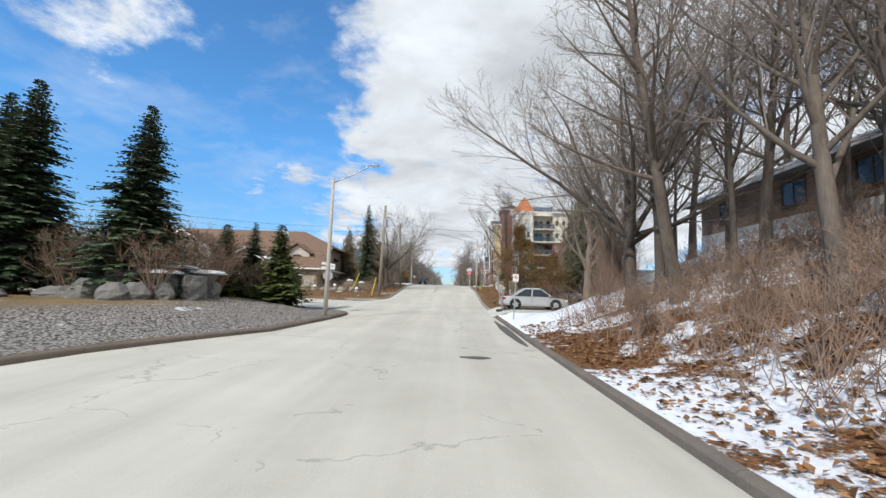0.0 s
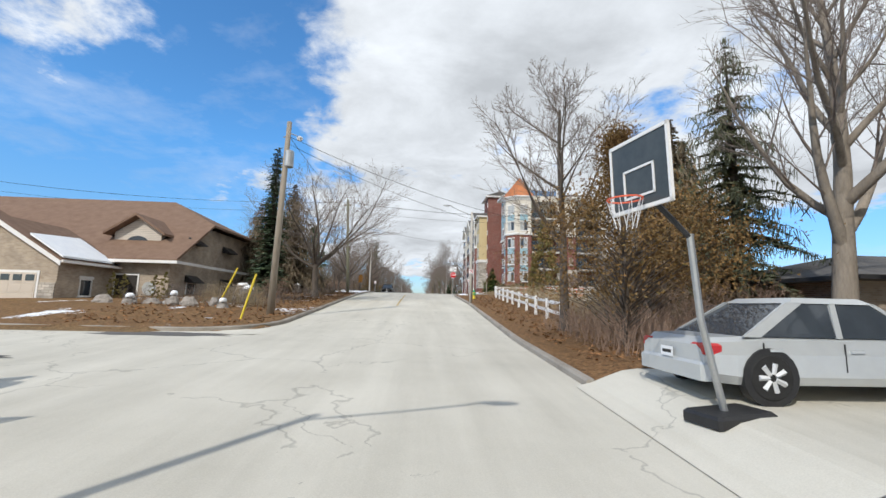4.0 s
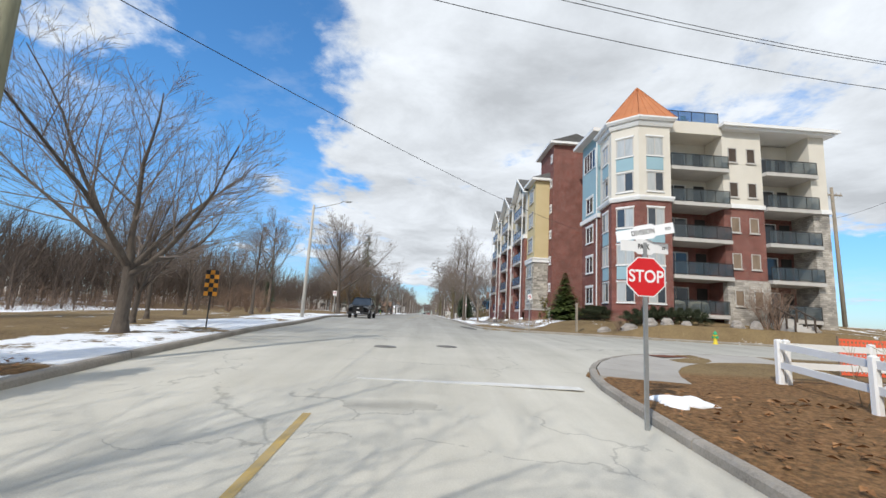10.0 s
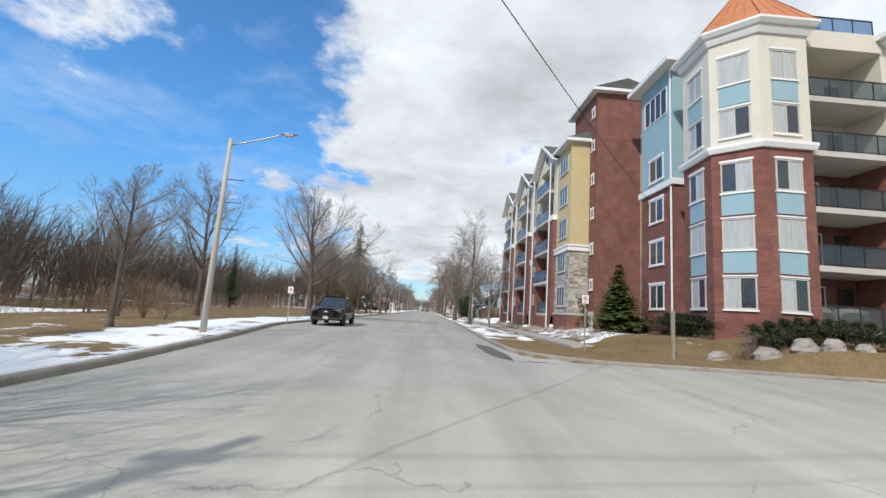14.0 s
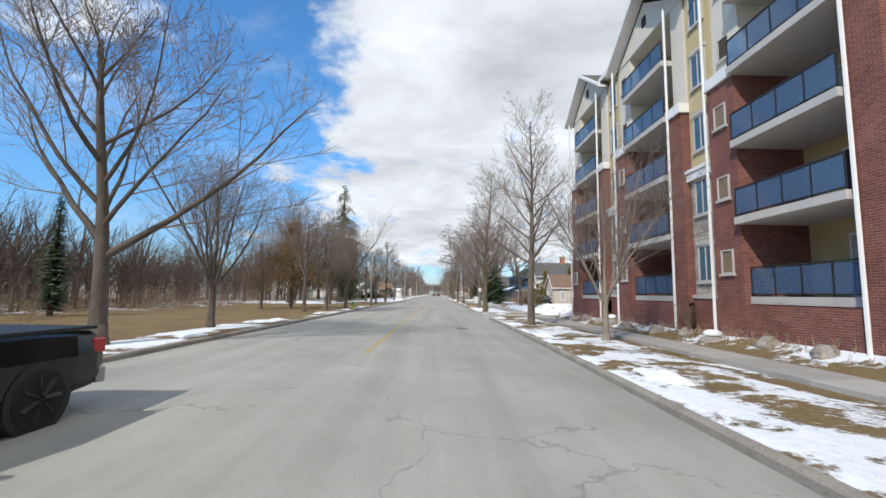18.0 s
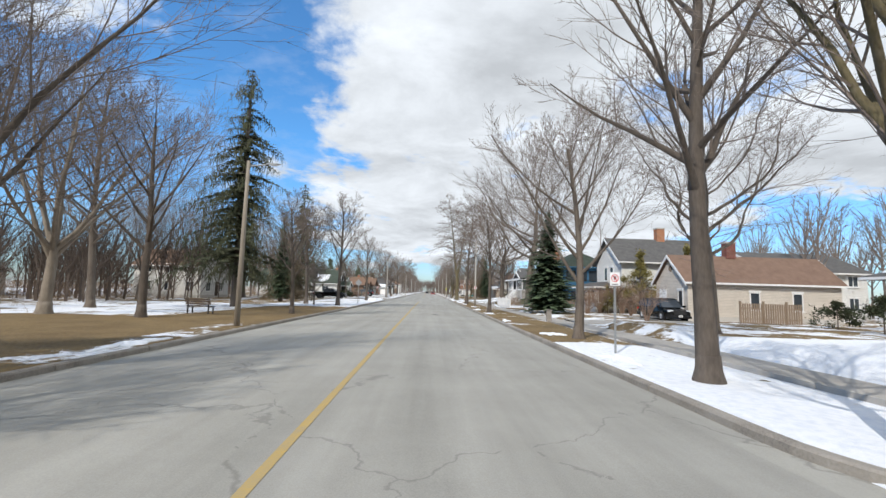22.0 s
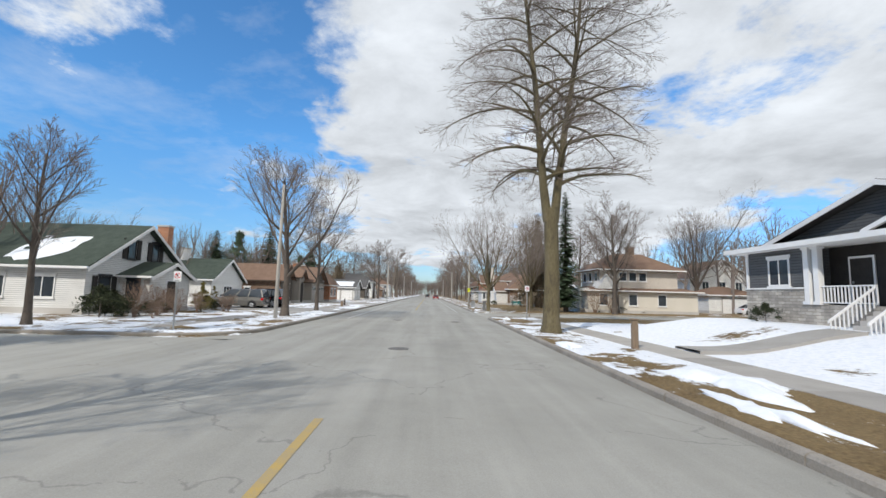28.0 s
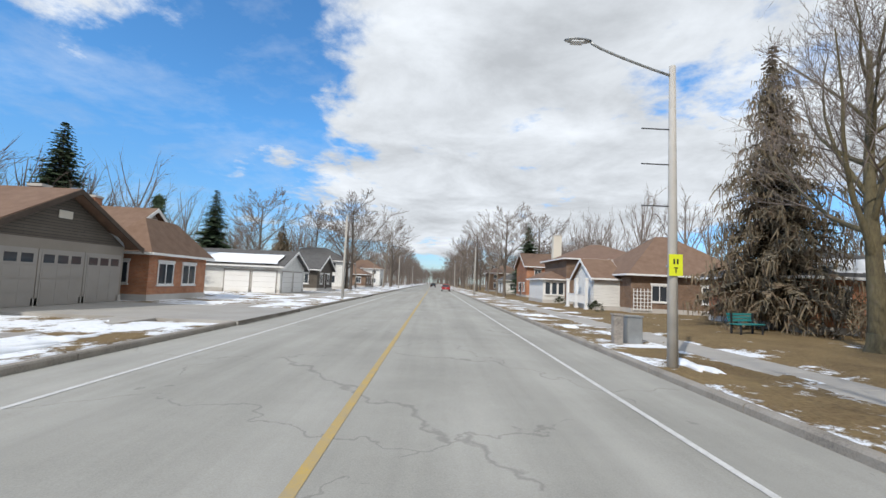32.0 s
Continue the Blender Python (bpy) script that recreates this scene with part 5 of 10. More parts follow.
            part("head_trim", slab(-hw - 0.05, hw + 0.05, -0.02, 0.08, z + 2.103, z + (2.22 if k in (2, 4) else 2.17)), M_WHITE, win)
            if k not in (0, 3):
                P("spandrel", slab(-hw, hw, -0.02, 0.04, z - 0.58, z + 0.435), M_STUCCO_BLUE, "pale blue stucco panel between windows")
    # yellow recess, blue bay and brick stair wing along the road side
    m = Mesh()
    m.box(15.9, 18, 118.4, 121.0, 0.3, 6.8)
    P("wall", m, M_ASHLAR, "ledge-stone wall")
    m = Mesh()
    m.box(15.9, 18, 118.4, 121.0, 6.8, 16.2)
    P("wall", m, M_STUCCO_YELLOW, "yellow stucco wall")
    m = Mesh()
    m.box(15.15, 19, 120.6, 124.5, 0.3, BAND)
    P("wall", m, M_BRICK, "red brick bay")
    m = Mesh()
    m.box(15.15, 19, 120.6, 124.5, BAND, 18.3)
    P("wall", m, M_STUCCO_BLUE, "pale blue stucco bay")
    m = Mesh()
    m.box(14.98, 19, 120.45, 124.65, BAND - 0.15, BAND + 0.25)
    P("cornice_band", m, M_WHITE)
    m = Mesh()
    m.box(14.4, 19.5, 119.9, 125.2, 18.3, 18.62)
    P("eave", m, M_WHITE)
    m = Mesh()
    m.rings([[(14.4, 119.9, 18.622), (20.5, 119.9, 18.622), (20.5, 125.2, 18.622), (14.4, 125.2, 18.622)], [(16.6, 121.9, 19.6), (19.5, 121.9, 19.6), (19.5, 123.4, 19.6), (16.6, 123.4, 19.6)]])
    P("roof", m, M_SHINGLE_GREY)
    m = Mesh()
    m.tube([(15.08, 120.75, 0.4), (15.08, 120.75, 18.3)], 0.06, 6)
    P("downpipe", m, M_WHITE, "white rainwater downpipe")
    bay, bayf, rec = Face("road", 15.15), Face("front", 120.6), Face("road", 15.9)
    for k in range(5):
        z = LEVEL[k]
        if k < 4:
            put_window(bay, 121.7, 123.4, z + 0.6, z + 2.15, ob, 2)
        else:
            put_window(bay, 121.2, 124.0, z + 2.0, z + 3.9, ob, 4, lintel=False, sill=False)
        put_window(rec, 118.9, 120.1, z + 0.7, z + 2.1, ob, 2, glass=M_GLASS)
    m = Mesh()
    m.box(16.6, 18.5, 124.5, 127.6, 0.3, 6.8)
    P("wall", m, M_ASHLAR)
    m = Mesh()
    m.box(16.6, 18.5, 124.5, 127.6, 6.8, 16.6)
    P("wall", m, M_STUCCO_YELLOW)
    m = Mesh()
    m.box(13.05, 17.6, 127.5, 132.6, 0.3, 20.0)
    P("stair_wing", m, M_BRICK, "tall plain red brick stair tower")
    m = Mesh()
    m.box(12.5, 18.1, 127.0, 133.2, 20.0, 20.25)
    P("eave", m, M_WHITE)
    m = Mesh()
    m.prism([(12.6, 20.252), (18.1, 20.252), (15.35, 21.2)], "y", 127.0, 133.2)
    P("roof", m, M_SHINGLE_GREY)
    st = Face("road", 13.05)
    for k in range(6):
        put_window(st, 127.95, 128.5, 3.9 + 2.85 * k, 4.6 + 2.85 * k, ob, 1, lintel=True)

    # the long road side: stone and yellow blocks, gabled balcony bays
    def block(u0, u1, end=False):
        for z0, z1, mat, lb in ((1.9, 7.2, M_ASHLAR, "grey ledge-stone facing"), (7.2, 16.2, M_STUCCO_YELLOW, "yellow stucco wall")):
            q = Mesh()
            road.box(q, u0, u1, -3.6, 0.0 if z0 < 5 else -0.05, z0, z1)
            P("wall", q, mat, lb)
        q = Mesh()
        road.box(q, u0 - 0.05, u1 + 0.05, -3.6, 0.06, 0.2, 1.85)
        P("plinth", q, M_BRICK, "red brick plinth")
        q = Mesh()
        road.box(q, u0 - 0.1, u1 + 0.1, -3.6, 0.12, 1.85, 2.0)
        P("plinth_cap", q, M_CONCRETE)
        q = Mesh()
        road.box(q, u0 - 0.15, u1 + 0.15, -3.6, 0.16, 7.0, 7.35)
        road.box(q, u0 - 0.22, u1 + 0.22, -3.6, 0.22, 7.35, 7.5)
        P("cornice_band", q, M_WHITE)
        q = Mesh()
        road.box(q, u0 - 0.4, u1 + 0.4, -3.6, 0.5, 16.2, 16.45)
        P("eave", q, M_WHITE)
        q = Mesh()
        q.rings([[(10.95, u0 - 0.4, 16.452), (15.2, u0 - 0.4, 16.452), (15.2, u1 + 0.4, 16.452), (10.95, u1 + 0.4, 16.452)], [(14.6, u0 + 0.4, 17.9), (15.2, u0 + 0.4, 17.9), (15.2, u1 - 0.4, 17.9), (14.6, u1 - 0.4, 17.9)]])
        P("roof", q, M_SHINGLE_GREY)
        c = (u0 + u1) / 2
        for k in range(5):
            z = LEVEL[k]
            wide = u1 - u0 > 3
            put_window(road, c - (0.98 if wide else 0.5), c + (0.98 if wide else 0.5), z + 0.6, z + 2.15, ob, 3 if wide else 2, trim=M_CONCRETE, glass=M_GLASS_SKY, v=0.01 if k < 2 else -0.04)

    def bay_stack(u0, u1):
        for k in range(5):
            z = LEVEL[k]
            q = Mesh()
            road.box(q, u0, u1, -2.2, 0.55 if k else 0.1, z - 0.26, z)
            b = P("balcony", q, M_CONCRETE, "balcony slab with a pale edge")
            put_railing(road, u0 + 0.03, u1 - 0.03, 0.48 if k else 0.05, z, b, 1.05)
            put_window(road, u0 + 1.0, u0 + 2.7, z + 0.02, z + 2.1, ob, 2, v=-2.19, sill=False, lintel=False, name="balcony_door", glass=M_GLASS if k % 2 else M_GLASS_PALE)
            put_window(road, u1 + 0.45, u1 + 1.1, z + 0.85, z + 1.75, ob, 1, trim=M_CONCRETE, glass=M_WOOD if k < 3 else M_WOOD_DARK, v=0.31 if k < 3 else 0.01, lintel=False, frame=0.05)
        q = Mesh()
        road.box(q, u0, u1, -2.5, -2.2, 0.3, 16.2)
        P("back_wall", q, M_STUCCO_YELLOW, "stucco wall at the back of the balconies")
        for a, b in ((u0 - 1.0, u0), (u1, u1 + 1.5)):
            q = Mesh()
            road.box(q, a, b, -2.5, 0.3, 0.2, BAND - 0.2)
            P("pier", q, M_BRICK, "red brick pier")
            q = Mesh()
            road.box(q, a - 0.1, b + 0.1, -0.6, 0.42, BAND - 0.2, BAND + 0.25)
            P("pier_cap", q, M_WHITE, "white moulded pier cap")
            q = Mesh()
            road.box(q, a, b, -2.5, 0.0, BAND + 0.25, 15.9)
            P("wall", q, M_STUCCO_CREAM, "cream stucco wall")
        q = Mesh()
        road.box(q, u0 - 1.0, u1 + 1.5, -0.5, 0.35, 0.2, 1.66)
        P("plinth", q, M_BRICK)
        # open gable over the stack
        a, b, c = u0 - 1.4, u1 + 1.9, (u0 + u1) / 2 + 0.25
        q = Mesh()
        q.rings([[(11.4, a + 0.4, 15.9), (11.4, b - 0.4, 15.9), (11.4, c, 18.1)], [(14.9, a + 0.4, 15.9), (14.9, b - 0.4, 15.9), (14.9, c, 18.1)]])
        P("gable", q, M_STUCCO_CREAM, "cream stucco gable")
        for s, e in ((a, c), (b, c)):
            q = Mesh()
            t = 0.22
            q.rings([[(10.75, s, 15.75), (10.75, e, 18.3), (10.75, e, 18.3 + t), (10.75, s, 15.75 + t)], [(10.9, s, 15.75), (10.9, e, 18.3), (10.9, e, 18.3 + t), (10.9, s, 15.75 + t)]])
            P("barge_board", q, M_WHITE)
            q = Mesh()
            q.rings([[(10.9, s, 15.75 + t * 0.6), (10.9, e, 18.3 + t * 0.6), (10.9, e, 18.32 + t), (10.9, s, 15.77 + t)], [(15.2, s, 15.75 + t * 0.6), (15.2, e, 18.3 + t * 0.6), (15.2, e, 18.32 + t), (15.2, s, 15.77 + t)]])
            P("roof", q, M_SHINGLE_GREY)
            q = Mesh()
            q.rings([[(x, s, 15.74), (x, e, 18.29), (x, e, 18.29 + t * 0.55), (x, s, 15.74 + t * 0.55)] for x in (10.905, 11.395)])
            P("soffit", q, M_WHITE, "white boarded soffit")
        q = Mesh()
        road.box(q, c - 0.22, c + 0.22, 0.02, 0.08, 16.7, 17.3)
        P("gable_vent", q, M_DARK)
        for u in (u0 - 0.12, u1 + 1.55):
            q = Mesh()
            q.tube([(11.05, u, 0.3), (11.05, u, 15.9)], 0.06, 6)
            P("downpipe", q, M_WHITE)

    block(128.9, 132.4)
    bay_stack(133.4, 137.6)
    block(139.3, 140.9)
    bay_stack(142.0, 146.3)
    block(147.9, 149.6)
    bay_stack(150.7, 154.8)
    m = Mesh()
    m.box(13.9, 31.2, 156.2, 156.36, 0.3, 16.1)
    P("end_wall", m, M_BRICK, "plain red brick end wall")
    d = Mesh()
    Face("road", 13.05).box(d, 127.7, 128.7, 0, 0.05, 0.3, 2.2)
    P("door", d, M_CONCRETE, "plain pale service door")
    return ob


apartment()

# ---- houses ----
def roof_mesh(x0, x1, y0, y1, e, r, kind, over=0.45, t=0.16):
    """A pitched roof with thickness and overhang. kind: hip, gable_x or gable_y (the ridge's axis)."""
    m = Mesh()
    a, b, c, d = x0 - over, x1 + over, y0 - over, y1 + over
    if kind == "gable_x":
        q = (c + d) / 2
        for w in ((c, e), (d, e)):
            m.rings([[(a, w[0], w[1] - t), (a, q, r - t), (a, q, r), (a, w[0], w[1])], [(b, w[0], w[1] - t), (b, q, r - t), (b, q, r), (b, w[0], w[1])]])
    elif kind == "gable_y":
        q = (a + b) / 2
        for w in ((a, e), (b, e)):
            m.rings([[(w[0], c, w[1] - t), (q, c, r - t), (q, c, r), (w[0], c, w[1])], [(w[0], d, w[1] - t), (q, d, r - t), (q, d, r), (w[0], d, w[1])]])
    else:
        k = min(b - a, d - c) / 2 * 0.98
        m.rings([[(a, c, e - t), (b, c, e - t), (b, d, e - t), (a, d, e - t)], [(a, c, e), (b, c, e), (b, d, e), (a, d, e)], [(a + k, c + k, r), (b - k, c + k, r), (b - k, d - k, r), (a + k, d - k, r)]])
    return m


def body(ob, x0, x1, y0, y1, g, e, r, wall, roofm, kind="gable_x", over=0.45, found=0.35, gable_wall=None, trim=None):
    """Walls, gables, foundation, roof and fascia of one block of a house."""
    m = Mesh()
    m.box(x0 - 0.03, x1 + 0.03, y0 - 0.03, y1 + 0.03, g - 0.9, g + found)
    part("foundation", m, M_CONCRETE, ob)
    m = Mesh()
    m.box(x0, x1, y0, y1, g + found, g + e)
    part("wall", m, wall, ob)
    if kind == "gable_x":
        m = Mesh()
        m.rings([[(x, y0, g + e), (x, y1, g + e), (x, (y0 + y1) / 2, g + r - 0.22)] for x in (x0 + 0.001, x1 - 0.001)])
        part("gable", m, gable_wall or wall, ob)
        for x in (x0 - over - 0.05, x1 + over):
            for w in (y0 - over, y1 + over):
                q = Mesh()
                c = (y0 + y1) / 2
                q.rings([[(xx, w, g + e - 0.26), (xx, c, g + r - 0.26), (xx, c, g + r - 0.02), (xx, w, g + e - 0.02)] for xx in (x, x + 0.05)])
                part("barge_board", q, trim or M_WHITE, ob)
    elif kind == "gable_y":
        m = Mesh()
        m.rings([[(x0, y, g + e), (x1, y, g + e), ((x0 + x1) / 2, y, g + r - 0.22)] for y in (y0 + 0.001, y1 - 0.001)])
        part("gable", m, gable_wall or wall, ob)
        for y in (y0 - over - 0.05, y1 + over):
            for w in (x0 - over, x1 + over):
                q = Mesh()
                c = (x0 + x1) / 2
                q.rings([[(w, yy, g + e - 0.26), (c, yy, g + r - 0.26), (c, yy, g + r - 0.02), (w, yy, g + e - 0.02)] for yy in (y, y + 0.05)])
                part("barge_board", q, trim or M_WHITE, ob)
    if kind != "none":
        part("roof", roof_mesh(x0, x1, y0, y1, g + e + 0.06, g + r, kind, over), roofm, ob)
        runs = [(x0 - over, x1 + over, y0 - over - 0.11, y0 - over - 0.002), (x0 - over, x1 + over, y1 + over + 0.002, y1 + over + 0.11)] if kind != "gable_y" else []
        runs += [(x0 - over - 0.11, x0 - over - 0.002, y0 - over, y1 + over), (x1 + over + 0.002, x1 + over + 0.11, y0 - over, y1 + over)] if kind != "gable_x" else []
        for a, b, c, d in runs:
            m = Mesh()
            m.box(a, b, c, d, g + e - 0.10, g + e + 0.04)
            part("gutter", m, trim or M_WHITE, ob)


def chimney(ob, x, y, z0, z1, mat, w=0.45):
    m = Mesh()
    m.box(x - w, x + w, y - w * 0.8, y + w * 0.8, z0, z1, 0.0)
    c = part("chimney", m, mat, ob)
    m = Mesh()
    m.box(x - w - 0.06, x + w + 0.06, y - w * 0.8 - 0.06, y + w * 0.8 + 0.06, z1 + 0.002, z1 + 0.14)
    part("chimney_cap", m, M_CONCRETE, c)


def door(ob, fc, u, z, mat, w=0.95, h=2.05, glass=False):
    m = Mesh()
    fc.box(m, u - w / 2 - 0.09, u + w / 2 + 0.09, -0.02, 0.04, z, z + h + 0.1)
    d = part("door", m, M_WHITE, ob)
    m = Mesh()
    fc.box(m, u - w / 2, u + w / 2, 0.0, 0.055, z + 0.02, z + h)
    part("door_leaf", m, mat, d)
    m = Mesh()
    fc.box(m, u + w * 0.36, u + w * 0.42, 0.055, 0.10, z + 0.95, z + 1.05)
    part("handle", m, M_METAL, d)


def garage_door(ob, fc, u0, u1, z, h, mat, windows=True):
    """A sectional garage door of four rows with a row of lights."""
    m = Mesh()
    fc.box(m, u0 - 0.12, u1 + 0.12, -0.02, 0.03, z, z + h + 0.12)
    g = part("garage_door", m, M_WHITE if mat == M_DOOR_CREAM else M_DOOR_TAN, ob)
    for k in range(4):
        m = Mesh()
        z0 = z + 0.01 + h / 4 * k
        fc.box(m, u0, u1, 0.0, 0.05, z0, z0 + h / 4 - 0.015)
        p = part("door_section", m, mat, g)
        n = max(2, round((u1 - u0) / 0.62))
        for i in range(n):
            w = (u1 - u0) / n
            m = Mesh()
            fc.box(m, u0 + w * i + 0.09, u0 + w * (i + 1) - 0.09, 0.045, 0.06, z0 + 0.10, z0 + h / 4 - 0.11)
            part("pane" if k == 3 and windows else "door_panel", m, M_GLASS if k == 3 and windows else mat, p)


def roof_snow(ob, seed, x0, x1, y0, y1, z, n=9, slope=0.0):
    """A thin uneven sheet of snow left on a roof slope that falls towards -y."""
    rng = random.Random(seed)
    m = Mesh()
    for i in range(n + 1):
        for j in range(5):
            u, w = i / n, j / 4
            edge = min(u, 1 - u, w, 1 - w)
            m.v.append((x0 + (x1 - x0) * u + rng.uniform(-.15, .15), y0 + (y1 - y0) * w + rng.uniform(-.15, .15), z + slope * (y1 - y0) * w + (0.07 if edge > 0.02 else 0.015)))
    m.f += [(i * 5 + j, i * 5 + j + 1, (i + 1) * 5 + j + 1, (i + 1) * 5 + j) for i in range(n) for j in range(4)]
    part("roof_snow", m, M_SNOW, ob, "old snow left on the roof")


def balusters(ob, fc, u0, u1, v, z, h=0.85, mat=None):
    """A white porch railing of single balusters."""
    m = Mesh()
    fc.box(m, u0, u1, v - 0.04, v + 0.04, z + h - 0.06, z + h)
    r = part("porch_railing", m, mat or M_WHITE, ob)
    m = Mesh()
    fc.box(m, u0, u1, v - 0.03, v + 0.03, z + 0.08, z + 0.13)
    part("bottom_rail", m, mat or M_WHITE, r)
    n = max(2, int((u1 - u0) / 0.16))
    for i in range(n + 1):
        u = u0 + (u1 - u0) * i / n
        m = Mesh()
        fc.box(m, u - 0.02, u + 0.02, v - 0.02, v + 0.02, z + 0.13, z + h - 0.06)
        part("baluster", m, mat or M_WHITE, r, quick=True)


def post(ob, x, y, z0, z1, w=0.09, mat=None, name="porch_post"):
    m = Mesh()
    m.box(x - w, x + w, y - w, y + w, z0, z1)
    m.box(x - w * 1.4, x + w * 1.4, y - w * 1.4, y + w * 1.4, z1 - 0.12, z1 - 0.002)
    m.box(x - w * 1.4, x + w * 1.4, y - w * 1.4, y + w * 1.4, z0, z0 + 0.14)
    part(name, m, mat or M_WHITE, ob)


def house(label, *args, **kw):
    ob = thing("house", label, "house")
    body(ob, *args, **kw)
    return ob


def build_houses():
    # tan house with a garage wing by the first side street
    g = -2.65
    h = thing("house", "tan brick house with a long brown shingled roof and dormer", "house")
    g = -2.65
    body(h, -40, -15.8, 72.5, 87.6, g, 3.27, 3.27, M_BRICK_TAN, M_SHINGLE_BROWN, "none")
    # the long roof has a clipped gable at its end
    q = Mesh()
    over = [(-41, 71.9, 0.62), (-15.1, 71.9, 0.62), (-15.1, 76.3, 3.55), (-20.2, 80.05, 6.0), (-41, 80.05, 6.0)]
    back = [(x, 160.1 - y, z) for x, y, z in over]
    for rim in (over, back, [over[2], back[2], over[3]]):
        q.rings([rim, [(x, y, z + 0.16) for x, y, z in rim]])
    part("roof", q, M_SHINGLE_BROWN, h)
    q = Mesh()
    q.rings([[(x, 72.6, g + 3.05), (x, 87.5, g + 3.05), (x, 83.7, 3.5), (x, 76.4, 3.5)] for x in (-15.82, -16.1)])
    part("gable", q, M_BRICK_TAN, h)
    for x0, x1, y0, y1 in ((-41, -15.0, 71.78, 71.9), (-15.1, -14.98, 71.9, 88.2)):
        q = Mesh()
        q.box(x0, x1, y0, y1, 0.5, 0.68)
        part("gutter", q, M_WHITE, h)
    body(h, -26.2, -19.2, 68.5, 72.6, g, 2.85, 5.3, M_BRICK_TAN, M_SHINGLE_BROWN, "gable_y")
    body(h, -34.5, -26.8, 69.5, 76, g, 4.6, 7.3, M_STUCCO_CREAM, M_SHINGLE_BROWN, "gable_y")
    put_window(Face("front", 69.5), -31.5, -29.9, g + 3.6, g + 4.8, h, 2)
    fr = Face("front", 68.5)
    garage_door(h, fr, -25.2, -20.2, g + 0.05, 2.15, M_DOOR_CREAM)
    for u in (-26.2, -20.05):
        q = Mesh()
        fr.box(q, u + 0.02, u + 0.82, -0.1, 0.06, g, g + 1.7)
        part("stone_pier", q, M_ASHLAR, h)
    fm = Face("front", 72.5)
    door(h, fm, -18.3, g + 0.1, M_DARK, 1.3, 2.3)
    put_window(Face("east", -19.2), 70.0, 70.9, g + 1.0, g + 2.0, h, 1)
    q = Mesh()
    q.tube([fm.at(-16.9, 0.03, g + 1.6), fm.at(-16.9, 0.06, g + 1.6)], 0.42, 16)
    part("round_window", q, M_GLASS_PALE, h, "round window")
    d = Mesh()
    d.box(-20.4, -17.4, 74.0, 78.5, g + 3.9, g + 5.3)
    dm = part("dormer", d, M_SIDING_BEIGE, h, "small gabled dormer")
    d = Mesh()
    d.prism([(-20.4, g + 5.3), (-17.4, g + 5.3), (-18.9, g + 6.3)], "y", 74.0, 79)
    part("dormer_gable", d, M_SIDING_BEIGE, dm)
    for s in (-1, 1):
        d = Mesh()
        d.rings([[(-18.9 + s * 1.95, y, g + 5.1), (-18.9, y, g + 6.4), (-18.9, y, g + 6.56), (-18.9 + s * 1.95, y, g + 5.26)] for y in (73.5, 79)])
        part("dormer_roof", d, M_SHINGLE_BROWN, dm)
    d = Mesh()
    d.prism([(-18.9 + 0.72 * math.cos(a * 0.3927), g + 4.6 + 0.5 * math.sin(a * 0.3927)) for a in range(9)], "y", 73.96, 74.02)
    part("arched_window", d, M_GLASS, dm, "half-round dormer window")
    q = Mesh()
    q.rings([[(-18.8, 68.2, g + 3.0 + d), (-18.8, 72.0, g + 3.0 + d), (-21.0, 72.0, g + 4.42 + d), (-20.6, 68.2, g + 4.16 + d)] for d in (0.02, 0.12)])
    part("roof_snow", q, M_SNOW, h, "old snow left on the roof")
    east = Face("east", -15.8)
    for u in (74.5, 79.5):
        put_window(east, u, u + 1.1, g + 1.0, g + 2.1, h, 1)
        for up in (0, 2.6):
            a = Mesh()
            a.rings([[(-15.79, u - 0.2, g + 2.6 + up), (-15.79, u + 1.3, g + 2.6 + up), (-15.79, u + 1.3, g + 2.1 + up), (-15.79, u - 0.2, g + 2.1 + up)], [(-15.2, u - 0.2, g + 2.15 + up), (-15.2, u + 1.3, g + 2.15 + up), (-15.2, u + 1.3, g + 2.1 + up), (-15.2, u - 0.2, g + 2.1 + up)]])
            part("awning", a, M_BLACK, h)
    # dark house on top of the wooded bank
    g = land(18, 43)
    h = house("dark brick house with a snow-edged roof on the bank", 17.2, 27, 36, 50, g, 2.5, 4.2, M_BRICK_BROWN, M_SHINGLE_GREY, "hip", over=0.8)
    for u in (36, 40, 45):
        put_window(Face("road", 17.2), u + 1.5, u + 3.0, g + 0.9, g + 2.1, h, 2, trim=M_WOOD_DARK)
    q = Mesh()
    q.box(16.3, 17.3, 35.2, 50.8, g + 2.60, g + 2.70)
    part("roof_snow", q, M_SNOW, h)
    # low house beyond the silver car's drive
    g = land(17, 60)
    h = house("low brick bungalow with a dark shallow hip roof", 14.6, 28, 58.6, 67, g, 2.55, 3.9, M_BRICK_BROWN, M_SHINGLE_GREY, "hip", over=0.7, trim=M_BLACK)
    q = Mesh()
    Face("front", 58.6).box(q, 14.6, 16.6, -0.02, 0.03, g + 0.35, g + 2.5)
    part("panel", q, M_BRICK_TAN, h, "tan panel wall")
    put_window(Face("front", 58.6), 19, 21, g + 0.9, g + 2.2, h, 3)
    door(h, Face("front", 58.6), 17.6, g + 0.1, M_WOOD_DARK)
    # brick bungalow on the corner
    g = land(26, 180)
    h = house("red-brown brick bungalow with snow on its low hip roof", 24.2, 43, 174.6, 183.2, g, 2.75, 4.9, M_BRICK_BROWN, M_SHINGLE_GREY, "hip", over=0.9)
    put_window(Face("front", 174.6), 25.5, 28.3, g + 0.9, g + 2.3, h, 3)
